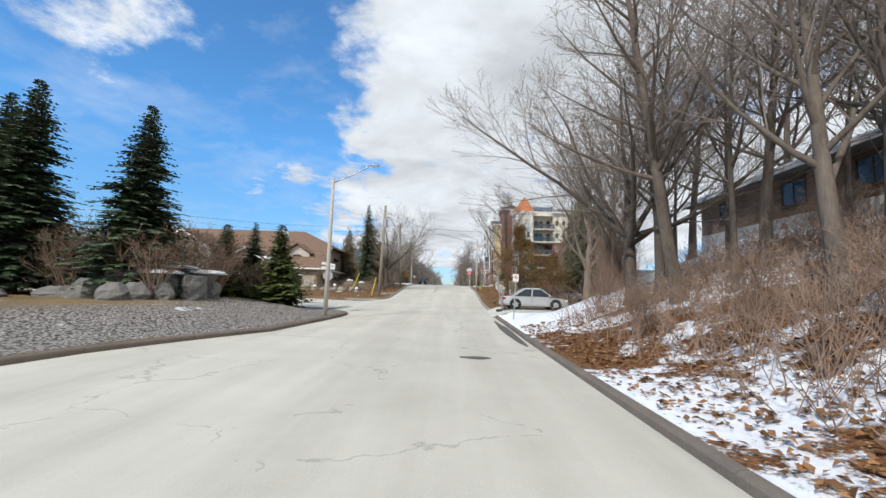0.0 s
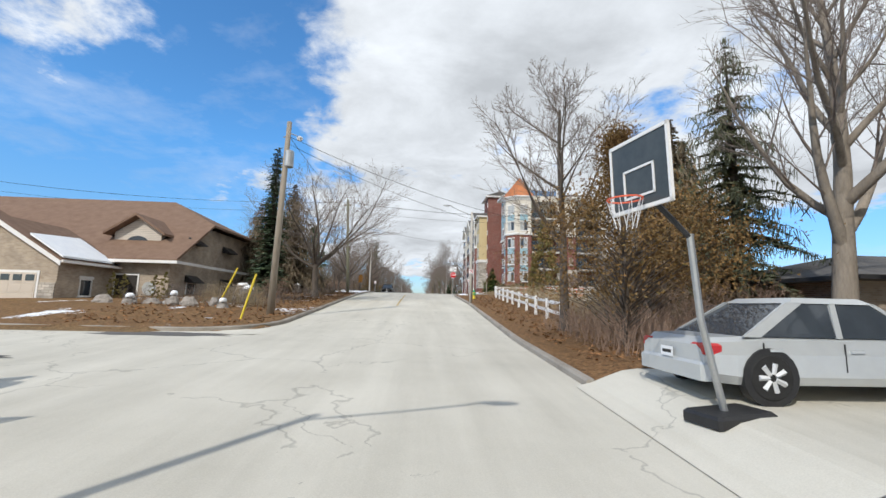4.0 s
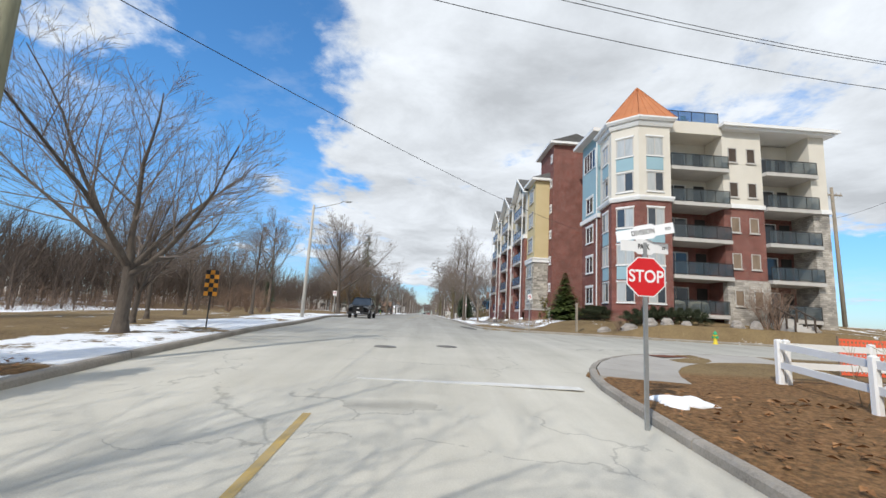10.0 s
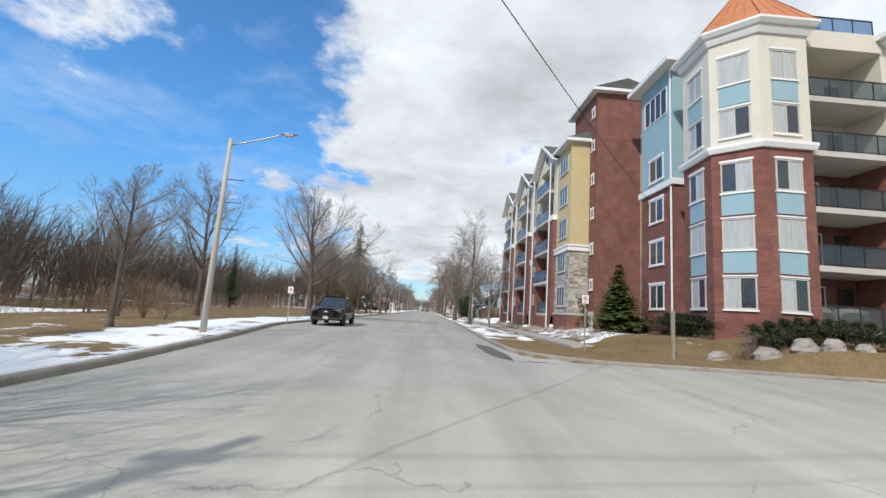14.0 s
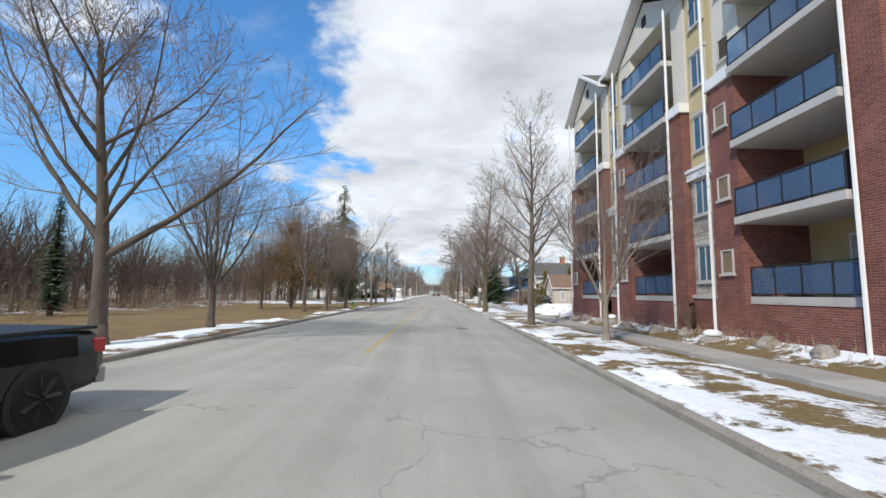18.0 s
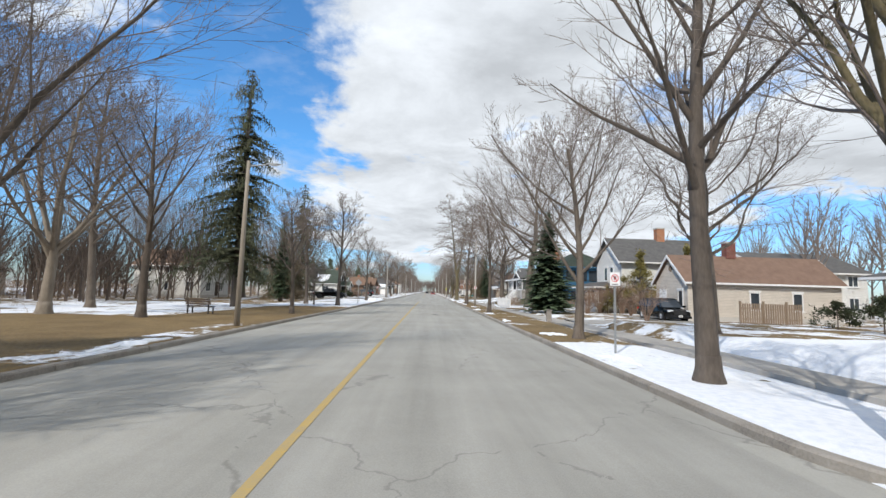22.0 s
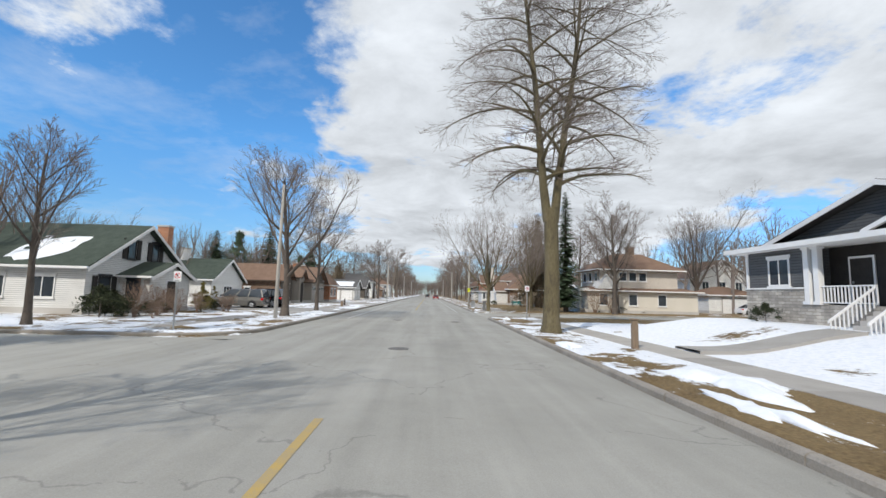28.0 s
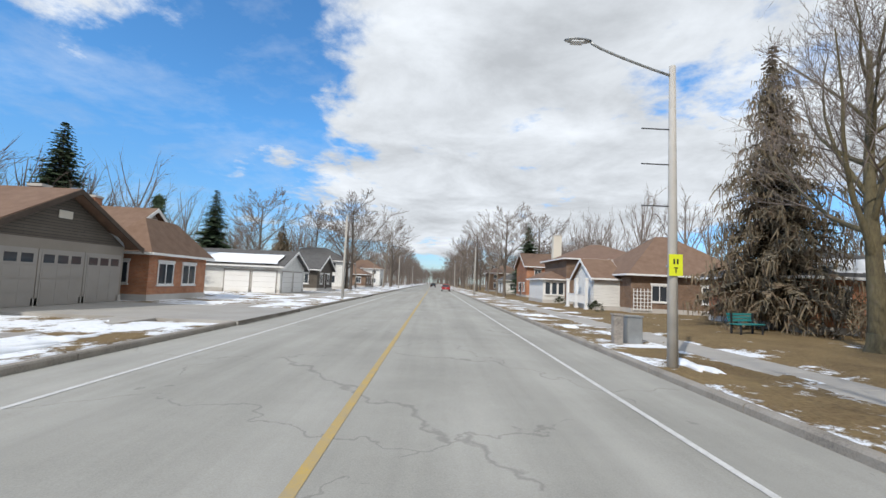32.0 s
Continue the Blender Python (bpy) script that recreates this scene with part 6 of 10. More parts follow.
    put_window(Face("front", 174.6), 33.5, 35.2, g + 0.9, g + 2.3, h, 2)
    put_window(Face("road", 24.2), 176.2, 177.9, g + 0.9, g + 2.2, h, 2)
    put_window(Face("road", 24.2), 180.0, 181.4, g + 0.9, g + 2.2, h, 2)
    roof_snow(h, 5, 26, 40, 174.6, 177.6, g + 3.05, 12, 0.44)
    q = Mesh()
    q.rings([[(23.6, 174.6, g + 3.0), (23.6, 183.2, g + 3.0), (26.6, 180.4, g + 4.32), (26.6, 177.2, g + 4.32)], [(23.6, 174.6, g + 3.1), (23.6, 183.2, g + 3.1), (26.6, 180.4, g + 4.42), (26.6, 177.2, g + 4.42)]])
    part("roof_snow", q, M_SNOW, h, "old snow left on the roof")
    chimney(h, 31, 179.5, g + 4.4, g + 5.8, M_BRICK_ORANGE)
    # beige clapboard cottage
    g = land(20, 196)
    h = house("beige clapboard cottage with a red-brown gabled roof", 20.4, 33, 194.8, 199.4, g, 3.0, 5.4, M_SIDING_BEIGE, M_SHINGLE_RED, "gable_x", over=0.3)
    f1, f2 = Face("front", 194.8), Face("road", 20.4)
    for u in (21.6, 25.4, 28.9):
        put_window(f1, u, u + 0.85, g + 0.95, g + 2.35, h, 1, glass=M_GLASS_PALE if u < 22 else M_GLASS)
    put_window(f2, 195.4, 196.1, g + 0.95, g + 2.4, h, 1)
    door(h, f2, 198.3, g + 0.35, M_WHITE)
    q = Mesh()
    q.tube([f2.at(197.1, 0.01, g + 4.2), f2.at(197.1, 0.05, g + 4.2)], 0.24, 12)
    part("gable_vent", q, M_WOOD, h)
    chimney(h, 25.5, 197.1, g + 5.2, g + 6.5, M_BRICK, 0.4)
    # white two-storey house with a glazed porch
    g = land(20, 210)
    h = house("white two-storey house with a dark roof and glazed porch", 20.5, 31, 206.4, 213, g, 5.4, 8.4, M_SIDING_WHITE, M_SHINGLE_GREY, "gable_x", over=0.5)
    f2 = Face("road", 20.5)
    put_window(f2, 208.4, 209.3, g + 3.5, g + 5.0, h, 1)
    put_window(f2, 209.9, 210.8, g + 3.5, g + 5.0, h, 1)
    for u in (22, 25.5, 28.5):
        put_window(Face("front", 206.4), u, u + 0.9, g + 3.5, g + 4.9, h, 1)
    body(h, 17.8, 20.5, 206.6, 212.8, g, 2.7, 3.3, M_SIDING_WHITE, M_SHINGLE_GREY, "hip", over=0.3)
    for k in range(5):
        put_window(Face("road", 17.8), 206.9 + k * 1.15, 207.9 + k * 1.15, g + 1.0, g + 2.4, h, 2, lintel=False)
    for k in range(2):
        put_window(Face("front", 206.6), 18.0 + k * 1.2, 19.1 + k * 1.2, g + 1.0, g + 2.4, h, 2, lintel=False)
    chimney(h, 26.5, 209.7, g + 7.6, g + 9.6, M_BRICK_ORANGE, 0.45)
    # small white sun-room house
    g = land(22, 218)
    h = house("small white house with a band of large windows", 22.3, 31, 213.2, 217.5, g, 2.9, 4.0, M_SIDING_WHITE, M_SHINGLE_GREY, "hip", trim=M_BLACK)
    for k in range(5):
        put_window(Face("front", 213.2), 22.6 + k * 1.35, 23.8 + k * 1.35, g + 0.9, g + 2.4, h, 2)
    # blue foursquare
    g = land(19, 228)
    h = house("deep blue two-storey house with a green hip roof", 20.6, 28.0, 226.0, 238.0, g, 6.0, 8.7, M_SIDING_BLUE, M_SHINGLE_GREEN, "hip", over=0.7, trim=M_SIDING_BLUE)
    body(h, 18.7, 30.0, 224.4, 239.0, g, 2.75, 3.9, M_SIDING_BLUE, M_SHINGLE_GREEN, "hip", over=0.45, trim=M_SIDING_BLUE)
    ff, fr2 = Face("front", 224.4), Face("front", 226.0)
    for k in range(5):
        put_window(ff, 19.0 + k * 2.15, 20.8 + k * 2.15, g + 0.95, g + 2.3, h, 3, trim=M_BLACK, lintel=False)
    for k in range(4):
        put_window(fr2, 21.0 + k * 1.75, 22.4 + k * 1.75, g + 4.0, g + 5.5, h, 2, trim=M_BLACK, lintel=False)
    for k in range(5):
        put_window(Face("road", 18.7), 225.0 + k * 2.7, 227.0 + k * 2.7, g + 0.95, g + 2.3, h, 3, trim=M_BLACK, lintel=False)
        put_window(Face("road", 20.6), 226.6 + k * 2.3, 228.2 + k * 2.3, g + 4.0, g + 5.5, h, 2, trim=M_BLACK, lintel=False)
    q = Mesh()
    q.rings([[(18.35, 226.5, g + 2.93), (18.35, 237.5, g + 2.93), (20.3, 236.5, g + 3.72), (20.3, 227.5, g + 3.72)], [(18.35, 226.5, g + 3.0), (18.35, 237.5, g + 3.0), (20.3, 236.5, g + 3.8), (20.3, 227.5, g + 3.8)]])
    part("roof_snow", q, M_SNOW, h, "old snow along the porch roof")
    chimney(h, 22.0, 234.5, g + 6.6, g + 9.4, M_BRICK_ORANGE, 0.5)
    # charcoal bungalow with a white porch
    g = 0.13
    h = house("charcoal sided bungalow with white trim and front porch", 17.5, 30, 241.5, 254.5, g, 4.5, 6.95, M_SIDING_GREY, M_SHINGLE_GREY, "gable_x", over=0.6)
    put_window(Face("front", 241.5), 18.2, 19.2, g + 2.5, g + 4.0, h, 1)
    # two rooms stand forward on either side of the porch, over a ledge-stone base
    for y0, y1, w0, w1, n in ((241.45, 246.2, 242.3, 245.1, 3), (250.8, 254.45, 251.7, 253.0, 2)):
        q = Mesh()
        q.box(16.3, 17.6, y0, y1, g + 2.45, g + 4.4)
        part("front_room", q, M_SIDING_GREY, h)
        q = Mesh()
        q.box(16.22, 17.6, y0 - 0.06, y1 + 0.06, g + 0.75, g + 2.42)
        part("stone_base", q, M_ASHLAR, h, "grey ledge-stone base")
        q = Mesh()
        q.box(16.16, 17.6, y0 - 0.1, y1 + 0.1, g + 2.42, g + 2.5)
        part("ledge", q, M_WHITE, h)
        q = Mesh()
        q.box(16.26, 17.6, y0 - 0.02, y1 + 0.02, g - 0.3, g + 0.75)
        part("foundation", q, M_CONCRETE, h)
        put_window(Face("road", 16.3), w0, w1, g + 2.58, g + 3.95, h, n)
    for y in (241.45, 254.4):
        q = Mesh()
        q.box(16.24, 16.42, y - 0.05, y + 0.1, g + 2.5, g + 4.4)
        part("corner_board", q, M_WHITE, h)
    q = Mesh()
    q.tube([(16.15, 241.75, g + 0.3), (16.15, 241.75, g + 4.3)], 0.05, 6)
    part("downpipe", q, M_WHITE, h)
    # thin near-black sheet over the siding: the porch's shade put into colour
    q = Mesh()
    q.box(17.46, 17.52, 246.2, 250.8, g + 1.7, g + 4.4)
    part("porch_back", q, M_DARK, h)
    put_window(Face("road", 17.45), 246.6, 247.9, g + 2.5, g + 3.9, h, 2)
    door(h, Face("road", 17.44), 249.3, g + 1.72, M_DARK)
    q = Mesh()
    q.box(16.2, 17.46, 246.2, 250.8, g - 0.1, g + 1.7)
    part("porch_floor", q, M_ASHLAR, h)
    # low eave along the whole front, with a smaller gable over the near room
    q = Mesh()
    q.rings([[(15.6, y, g + 4.42), (17.9, y, g + 4.95), (17.9, y, g + 5.07), (15.6, y, g + 4.54)] for y in (240.9, 255.1)])
    part("porch_roof", q, M_SHINGLE_GREY, h)
    q = Mesh()
    q.box(15.5, 15.6, 240.8, 255.2, g + 4.36, g + 4.6)
    part("fascia", q, M_WHITE, h)
    q = Mesh()
    q.box(15.6, 17.4, 240.9, 255.1, g + 4.36, g + 4.41)
    part("soffit", q, M_WHITE, h)
    q = Mesh()
    q.rings([[(x, 241.3, g + 4.62), (x, 247.1, g + 4.62), (x, 244.2, g + 5.75)] for x in (15.95, 18.6)])
    part("gable", q, M_SIDING_GREY, h)
    for w in (240.9, 247.5):
        q = Mesh()
        q.rings([[(x, w, g + 4.5), (x, 244.2, g + 5.82), (x, 244.2, g + 6.0), (x, w, g + 4.68)] for x in (15.55, 15.7)])
        part("barge_board", q, M_WHITE, h)
        q = Mesh()
        q.rings([[(x, w, g + 4.6), (x, 244.2, g + 5.92), (x, 244.2, g + 6.02), (x, w, g + 4.7)] for x in (15.7, 20.5)])
        part("roof", q, M_SHINGLE_GREY, h)
    for y in (246.5, 250.2, 250.7):
        post(h, 16.3, y, g + 1.7, g + 4.36, 0.13)
    balusters(h, Face("road", 16.28), 247.7, 250.1, 0.0, g + 1.7)
    for k in range(8):
        q = Mesh()
        q.box(16.2 - 0.28 * (k + 1), 16.2 - 0.28 * k, 246.3, 247.6, g - 0.1, g + 1.7 - 0.19 * (k + 1))
        part("step", q, M_CONCRETE, h)
    for y in (246.2, 247.7):
        q = Mesh()
        q.rings([[(16.2, y - 0.03, g + 2.4), (16.2, y + 0.03, g + 2.4), (16.2, y + 0.03, g + 2.5), (16.2, y - 0.03, g + 2.5)], [(14.2, y - 0.03, g + 1.0), (14.2, y + 0.03, g + 1.0), (14.2, y + 0.03, g + 1.1), (14.2, y - 0.03, g + 1.1)]])
        rail = part("stair_rail", q, M_WHITE, h)
        for k in range(11):
            q = Mesh()
            x = 16.1 - k * 0.18
            q.box(x - 0.02, x + 0.02, y - 0.02, y + 0.02, g + 1.62 - k * 0.125, g + 2.36 - k * 0.126)
            part("baluster", q, M_WHITE, rail, quick=True)
    chimney(h, 24.0, 243.0, g + 4.9, g + 7.2, M_BRICK_BROWN, 0.5)
    h.matrix_basis = pose(1.4, 0, 0) @ h.matrix_basis
    # cream foursquare with a hip roof
    g = land(22, 288)
    h = house("cream two-storey house with a brown hip roof", 21.2, 31, 283.4, 289.6, g, 5.3, 7.6, M_SIDING_BEIGE, M_SHINGLE_BROWN, "hip", over=0.7)
    body(h, 19.4, 33, 282.6, 290.0, g, 2.7, 3.7, M_STUCCO_CREAM, M_SHINGLE_BROWN, "hip", over=0.5)
    for k in range(3):
        put_window(Face("front", 283.4), 23.6 + k * 1.25, 24.6 + k * 1.25, g + 3.9, g + 5.0, h, 1)
        put_window(Face("road", 21.2), 284.0 + k * 1.9, 285.0 + k * 1.9, g + 3.8, g + 5.0, h, 1)
        put_window(Face("front", 282.6), 20.8 + k * 3.6, 21.9 + k * 3.6, g + 0.9, g + 2.3, h, 1)
    for y in (282.8, 284.2, 285.6, 287.0):
        post(h, 18.5, y, g, g + 2.7, 0.12)
    q = Mesh()
    q.box(18.2, 19.4, 282.2, 287.4, g + 2.6, g + 2.95)
    part("porch_roof", q, M_WHITE, h)
    balusters(h, Face("road", 18.5), 284.3, 286.9, 0.0, g + 0.5)
    q = Mesh()
    q.box(18.35, 19.4, 282.5, 287.1, g - 0.1, g + 0.5)
    part("porch_floor", q, M_CONCRETE, h)
    q = Mesh()
    q.rings([[(20.4, 282.3, g + 2.9), (23.2, 282.3, g + 2.9), (21.8, 282.3, g + 4.7)], [(20.4, 284.6, g + 2.9), (23.2, 284.6, g + 2.9), (21.8, 284.6, g + 4.7)]])
    part("gable", q, M_SIDING_WHITE, h, "small white gable over the entrance")
    chimney(h, 27, 287.5, g + 6.6, g + 8.6, M_BRICK_BROWN, 0.45)
    # white garage and gabled house up the cross street
    h = house("white clapboard house behind a low garage", 43, 54, 300, 309, land(44, 300), 5.2, 8.6, M_SIDING_WHITE, M_SHINGLE_BROWN, "gable_y")
    for k in range(3):
        put_window(Face("front", 300), 45 + k * 2.8, 46.2 + k * 2.8, land(44, 300) + 3.4, land(44, 300) + 4.9, h, 2)
    h = house("white single garage with a brown roof", 40, 47.5, 291, 297, land(42, 294), 2.6, 3.9, M_SIDING_WHITE, M_SHINGLE_BROWN, "hip")
    garage_door(h, Face("front", 291), 42, 46, land(42, 294) + 0.02, 2.1, M_WHITE, False)
    # red brick cottage
    g = land(18, 300)
    h = house("small red brick cottage with patchy snow on the roof", 18.0, 26, 298.6, 306, g, 2.75, 4.6, M_BRICK_ORANGE, M_SHINGLE_GREY, "hip")
    put_window(Face("front", 298.6), 19.2, 20.1, g + 0.9, g + 2.2, h, 1)
    put_window(Face("front", 298.6), 22.8, 23.9, g + 0.9, g + 2.2, h, 1)
    put_window(Face("road", 18.0), 300.2, 301.2, g + 0.9, g + 2.2, h, 1)
    roof_snow(h, 8, 19, 24, 298.6, 300.6, g + 3.0, 8, 0.45)
    q = Mesh()
    q.tube([(18.6, 298.5, g + 0.1), (18.6, 298.5, g + 2.7)], 0.05, 6)
    part("downpipe", q, M_WHITE, h)
    # house with a white front porch and lattice
    g = land(15, 314)
    h = house("brown-roofed house with a white front porch", 15.4, 25, 311.5, 320, g, 3.0, 6.6, M_BRICK_BROWN, M_SHINGLE_BROWN, "hip")
    body(h, 13.2, 15.4, 313.5, 318.5, g, 2.6, 4.4, M_SIDING_WHITE, M_SHINGLE_BROWN, "gable_x", over=0.3)
    for y in (313.6, 316, 318.4):
        post(h, 12.6, y, g, g + 2.6, 0.11)
    balusters(h, Face("road", 12.6), 313.7, 318.3, 0.0, g + 0.4)
    put_window(Face("front", 311.5), 17, 18.3, g + 0.9, g + 2.2, h, 2)
    put_window(Face("front", 311.5), 21, 22.3, g + 0.9, g + 2.2, h, 2)
    q = Mesh()
    for k in range(6):
        q.box(15.5 + k * 0.28, 15.55 + k * 0.28, 311.3, 311.34, g + 0.2, g + 1.9)
        q.box(15.5, 16.95, 311.34, 311.37, g + 0.25 + k * 0.28, g + 0.3 + k * 0.28)
    part("trellis", q, M_WHITE, h, "white lattice trellis")
    # brown brick two-storey with a white bay
    g = land(14, 326)
    h = house("brown brick two-storey house with a white sunroom", 14.2, 24, 324.0, 333, g, 4.9, 7.0, M_BRICK_BROWN, M_SHINGLE_RED, "hip")
    body(h, 11.8, 14.2, 324.5, 331, g, 2.6, 3.5, M_SIDING_WHITE, M_SHINGLE_BROWN, "hip", over=0.3)
    for k in range(3):
        put_window(Face("front", 324.0), 15.4 + k * 2.6, 16.5 + k * 2.6, g + 3.0, g + 4.3, h, 1)
        put_window(Face("front", 324.5), 12.0 + k * 0.72, 12.66 + k * 0.72, g + 0.9, g + 2.3, h, 1)
    chimney(h, 14.8, 330, g + 5, g + 8, M_STUCCO_CREAM, 0.5)
    # green-roofed white house on the left
    g = land(-24, 260)
    h = house("white clapboard house with a dark green gambrel-like roof", -38, -20.4, 257.6, 267.5, g, 2.8, 6.1, M_SIDING_WHITE, M_SHINGLE_GREEN, "gable_x", over=0.5)
    f1, f2 = Face("front", 257.6), Face("east", -20.4)
    for u in (-34, -30.5, -26.5, -23.6):
        put_window(f1, u, u + 1.5, g + 0.95, g + 2.25, h, 2)
    q = Mesh()
    q.prism([(-29, g + 2.75), (-26.4, g + 2.75), (-27.7, g + 3.9)], "y", 255.9, 258.5)
    part("porch_gable", q, M_SIDING_WHITE, h)
    for x in (-28.9, -26.5):
        post(h, x, 256.0, g, g + 2.75, 0.08)
    door(h, f1, -27.7, g + 0.35, M_WHITE)
    put_window(f2, 260.9, 261.7, g + 3.6, g + 4.9, h, 1, trim=M_BLACK)
    put_window(f2, 263.4, 264.2, g + 3.6, g + 4.9, h, 1, trim=M_BLACK)
    put_window(f2, 258.6, 259.6, g + 0.95, g + 2.3, h, 1, trim=M_BLACK)
    body(h, -20.4, -18.4, 260.4, 265.0, g, 2.4, 3.5, M_SIDING_WHITE, M_SHINGLE_GREEN, "gable_x", over=0.35)
    put_window(Face("front", 260.4), -19.9, -19.0, g + 0.95, g + 2.2, h, 2, trim=M_BLACK)
    door(h, Face("east", -18.4), 262.7, g + 0.1, M_DARK)
    roof_snow(h, 12, -25.6, -22.4, 257.4, 260.6, g + 2.98, 6, 0.62)
    chimney(h, -22.49, 268.20, g + 3.2, g + 6.79, M_BRICK_ORANGE, 0.45)
    for u, z0, z1 in ((260.62, 3.55, 4.95), (261.98, 3.55, 4.95), (263.12, 3.55, 4.95), (264.48, 3.55, 4.95), (258.3, 0.9, 2.35), (259.9, 0.9, 2.35)):
        q = Mesh()
        q.box(-20.39, -20.33, u - 0.2, u + 0.2, g + z0, g + z1, 0.01)
        part("shutter", q, M_DARK, h, "dark window shutter")
    # white garage with a green roof
    g = land(-24, 280)
    h = house("white gabled outbuilding with a green shingled roof", -34, -22.2, 276.0, 283.2, g, 2.6, 5.0, M_SIDING_WHITE, M_SHINGLE_GREEN, "gable_x", over=0.4)
    put_window(Face("front", 276.0), -25.5, -24.3, g + 1.0, g + 2.1, h, 2)
    put_window(Face("east", -22.2), 278.6, 280.6, g + 0.9, g + 2.0, h, 3)
    chimney(h, -27, 279.5, g + 4.6, g + 6.0, M_WHITE, 0.4)
    # brown bungalow with an arched entry and three garage doors
    g = land(-20, 290)
    h = house("brown brick bungalow with arched entry and triple garage", -33, -18.9, 286.9, 291.4, g, 2.9, 5.2, M_BRICK_BROWN, M_SHINGLE_BROWN, "gable_x", over=0.5, trim=M_WOOD_DARK, gable_wall=M_SIDING_DARK)
    q = Mesh()
    q.box(-18.93, -18.86, 286.9, 291.4, g + 0.3, g + 2.9)
    part("front_wall", q, M_SIDING_DARK, h, "dark brown front wall")
    put_window(Face("east", -18.86), 288.3, 290.2, g + 0.8, g + 2.5, h, 2, trim=M_CONCRETE)
    put_window(Face("front", 286.9), -23.5, -22.7, g + 0.9, g + 2.0, h, 1)
    body(h, -28, -17.9, 291.5, 293.9, g, 3.5, 4.8, M_STUCCO_GREY, M_SHINGLE_BROWN, "gable_x", over=0.4, trim=M_WOOD_DARK)
    # no opening here: a flat panel carries the entry's shade as near-black
    q = Mesh()
    arch = [(292.15, g + 0.1), (293.25, g + 0.1), (293.25, g + 2.4)] + [(292.7 + 0.55 * math.cos(a * 0.5236), g + 2.4 + 0.55 * math.sin(a * 0.5236)) for a in range(1, 6)] + [(292.15, g + 2.4)]
    q.prism(arch, "x", -17.9, -17.86)
    part("entry_arch", q, M_DARK, h, "arched entry with its shade put into the panel colour")
    body(h, -29, -16.9, 294.0, 301.6, g, 2.9, 5.3, M_STUCCO_GREY, M_SHINGLE_BROWN, "gable_x", over=0.6, trim=M_WOOD_DARK, gable_wall=M_SIDING_DARK)
    for u in (294.4, 296.8, 299.2):
        garage_door(h, Face("east", -16.9), u, u + 2.1, g + 0.03, 2.3, M_DOOR_TAN, u > 0)
    q = Mesh()
    Face("east", -16.9).box(q, 297.4, 298.1, 0.02, 0.06, g + 3.9, g + 4.25)
    part("gable_plaque", q, M_STUCCO_CREAM, h)
    roof_snow(h, 15, -27, -20, 286.9, 288.9, g + 3.2, 8, 0.72)
    roof_snow(h, 16, -22, -17, 299.9, 302.0, g + 3.9, 6, -0.5)
    chimney(h, -19.8, 299.5, g + 4.2, g + 5.6, M_BRICK_BROWN, 0.3)
    # beige and orange brick house
    g = land(-17, 306)
    h = house("beige clapboard house with an orange brick corner bay", -28, -19.2, 303.0, 311, g, 2.8, 5.9, M_SIDING_BEIGE, M_SHINGLE_BROWN, "gable_x", over=0.4)
    body(h, -19.2, -16.3, 302.8, 308.8, g, 2.7, 4.9, M_BRICK_ORANGE, M_SHINGLE_BROWN, "hip", over=0.35)
    put_window(Face("front", 302.8), -18.3, -17.4, g + 0.95, g + 2.2, h, 1)
    for k in range(2):
        put_window(Face("east", -16.3), 303.6 + k * 2.4, 305.1 + k * 2.4, g + 0.9, g + 2.2, h, 2)
    put_window(Face("front", 303.0), -21.3, -20.5, g + 0.95, g + 2.3, h, 1)
    put_window(Face("front", 303.0), -23.9, -23.2, g + 3.2, g + 4.1, h, 1)
    chimney(h, -23.6, 307.5, g + 5.0, g + 6.5, M_BRICK_ORANGE, 0.4)
    # white double garage house and houses further on
    g = land(-16, 322)
    h = house("white house with a double garage and snowy roof", -25, -15.2, 320.5, 328, g, 2.6, 4.4, M_SIDING_WHITE, M_SHINGLE_GREY, "gable_x")
    for u in (321.0, 324.4):
        garage_door(h, Face("east", -15.2), u, u + 2.8, g + 0.02, 2.1, M_WHITE, False)
    garage_door(h, Face("front", 320.5), -20.6, -18.2, g + 0.02, 2.1, M_WHITE, False)
    garage_door(h, Face("front", 320.5), -17.9, -15.6, g + 0.02, 2.1, M_WHITE, False)
    roof_snow(h, 20, -24.5, -15.5, 320.2, 322.6, g + 2.86, 9, 0.42)
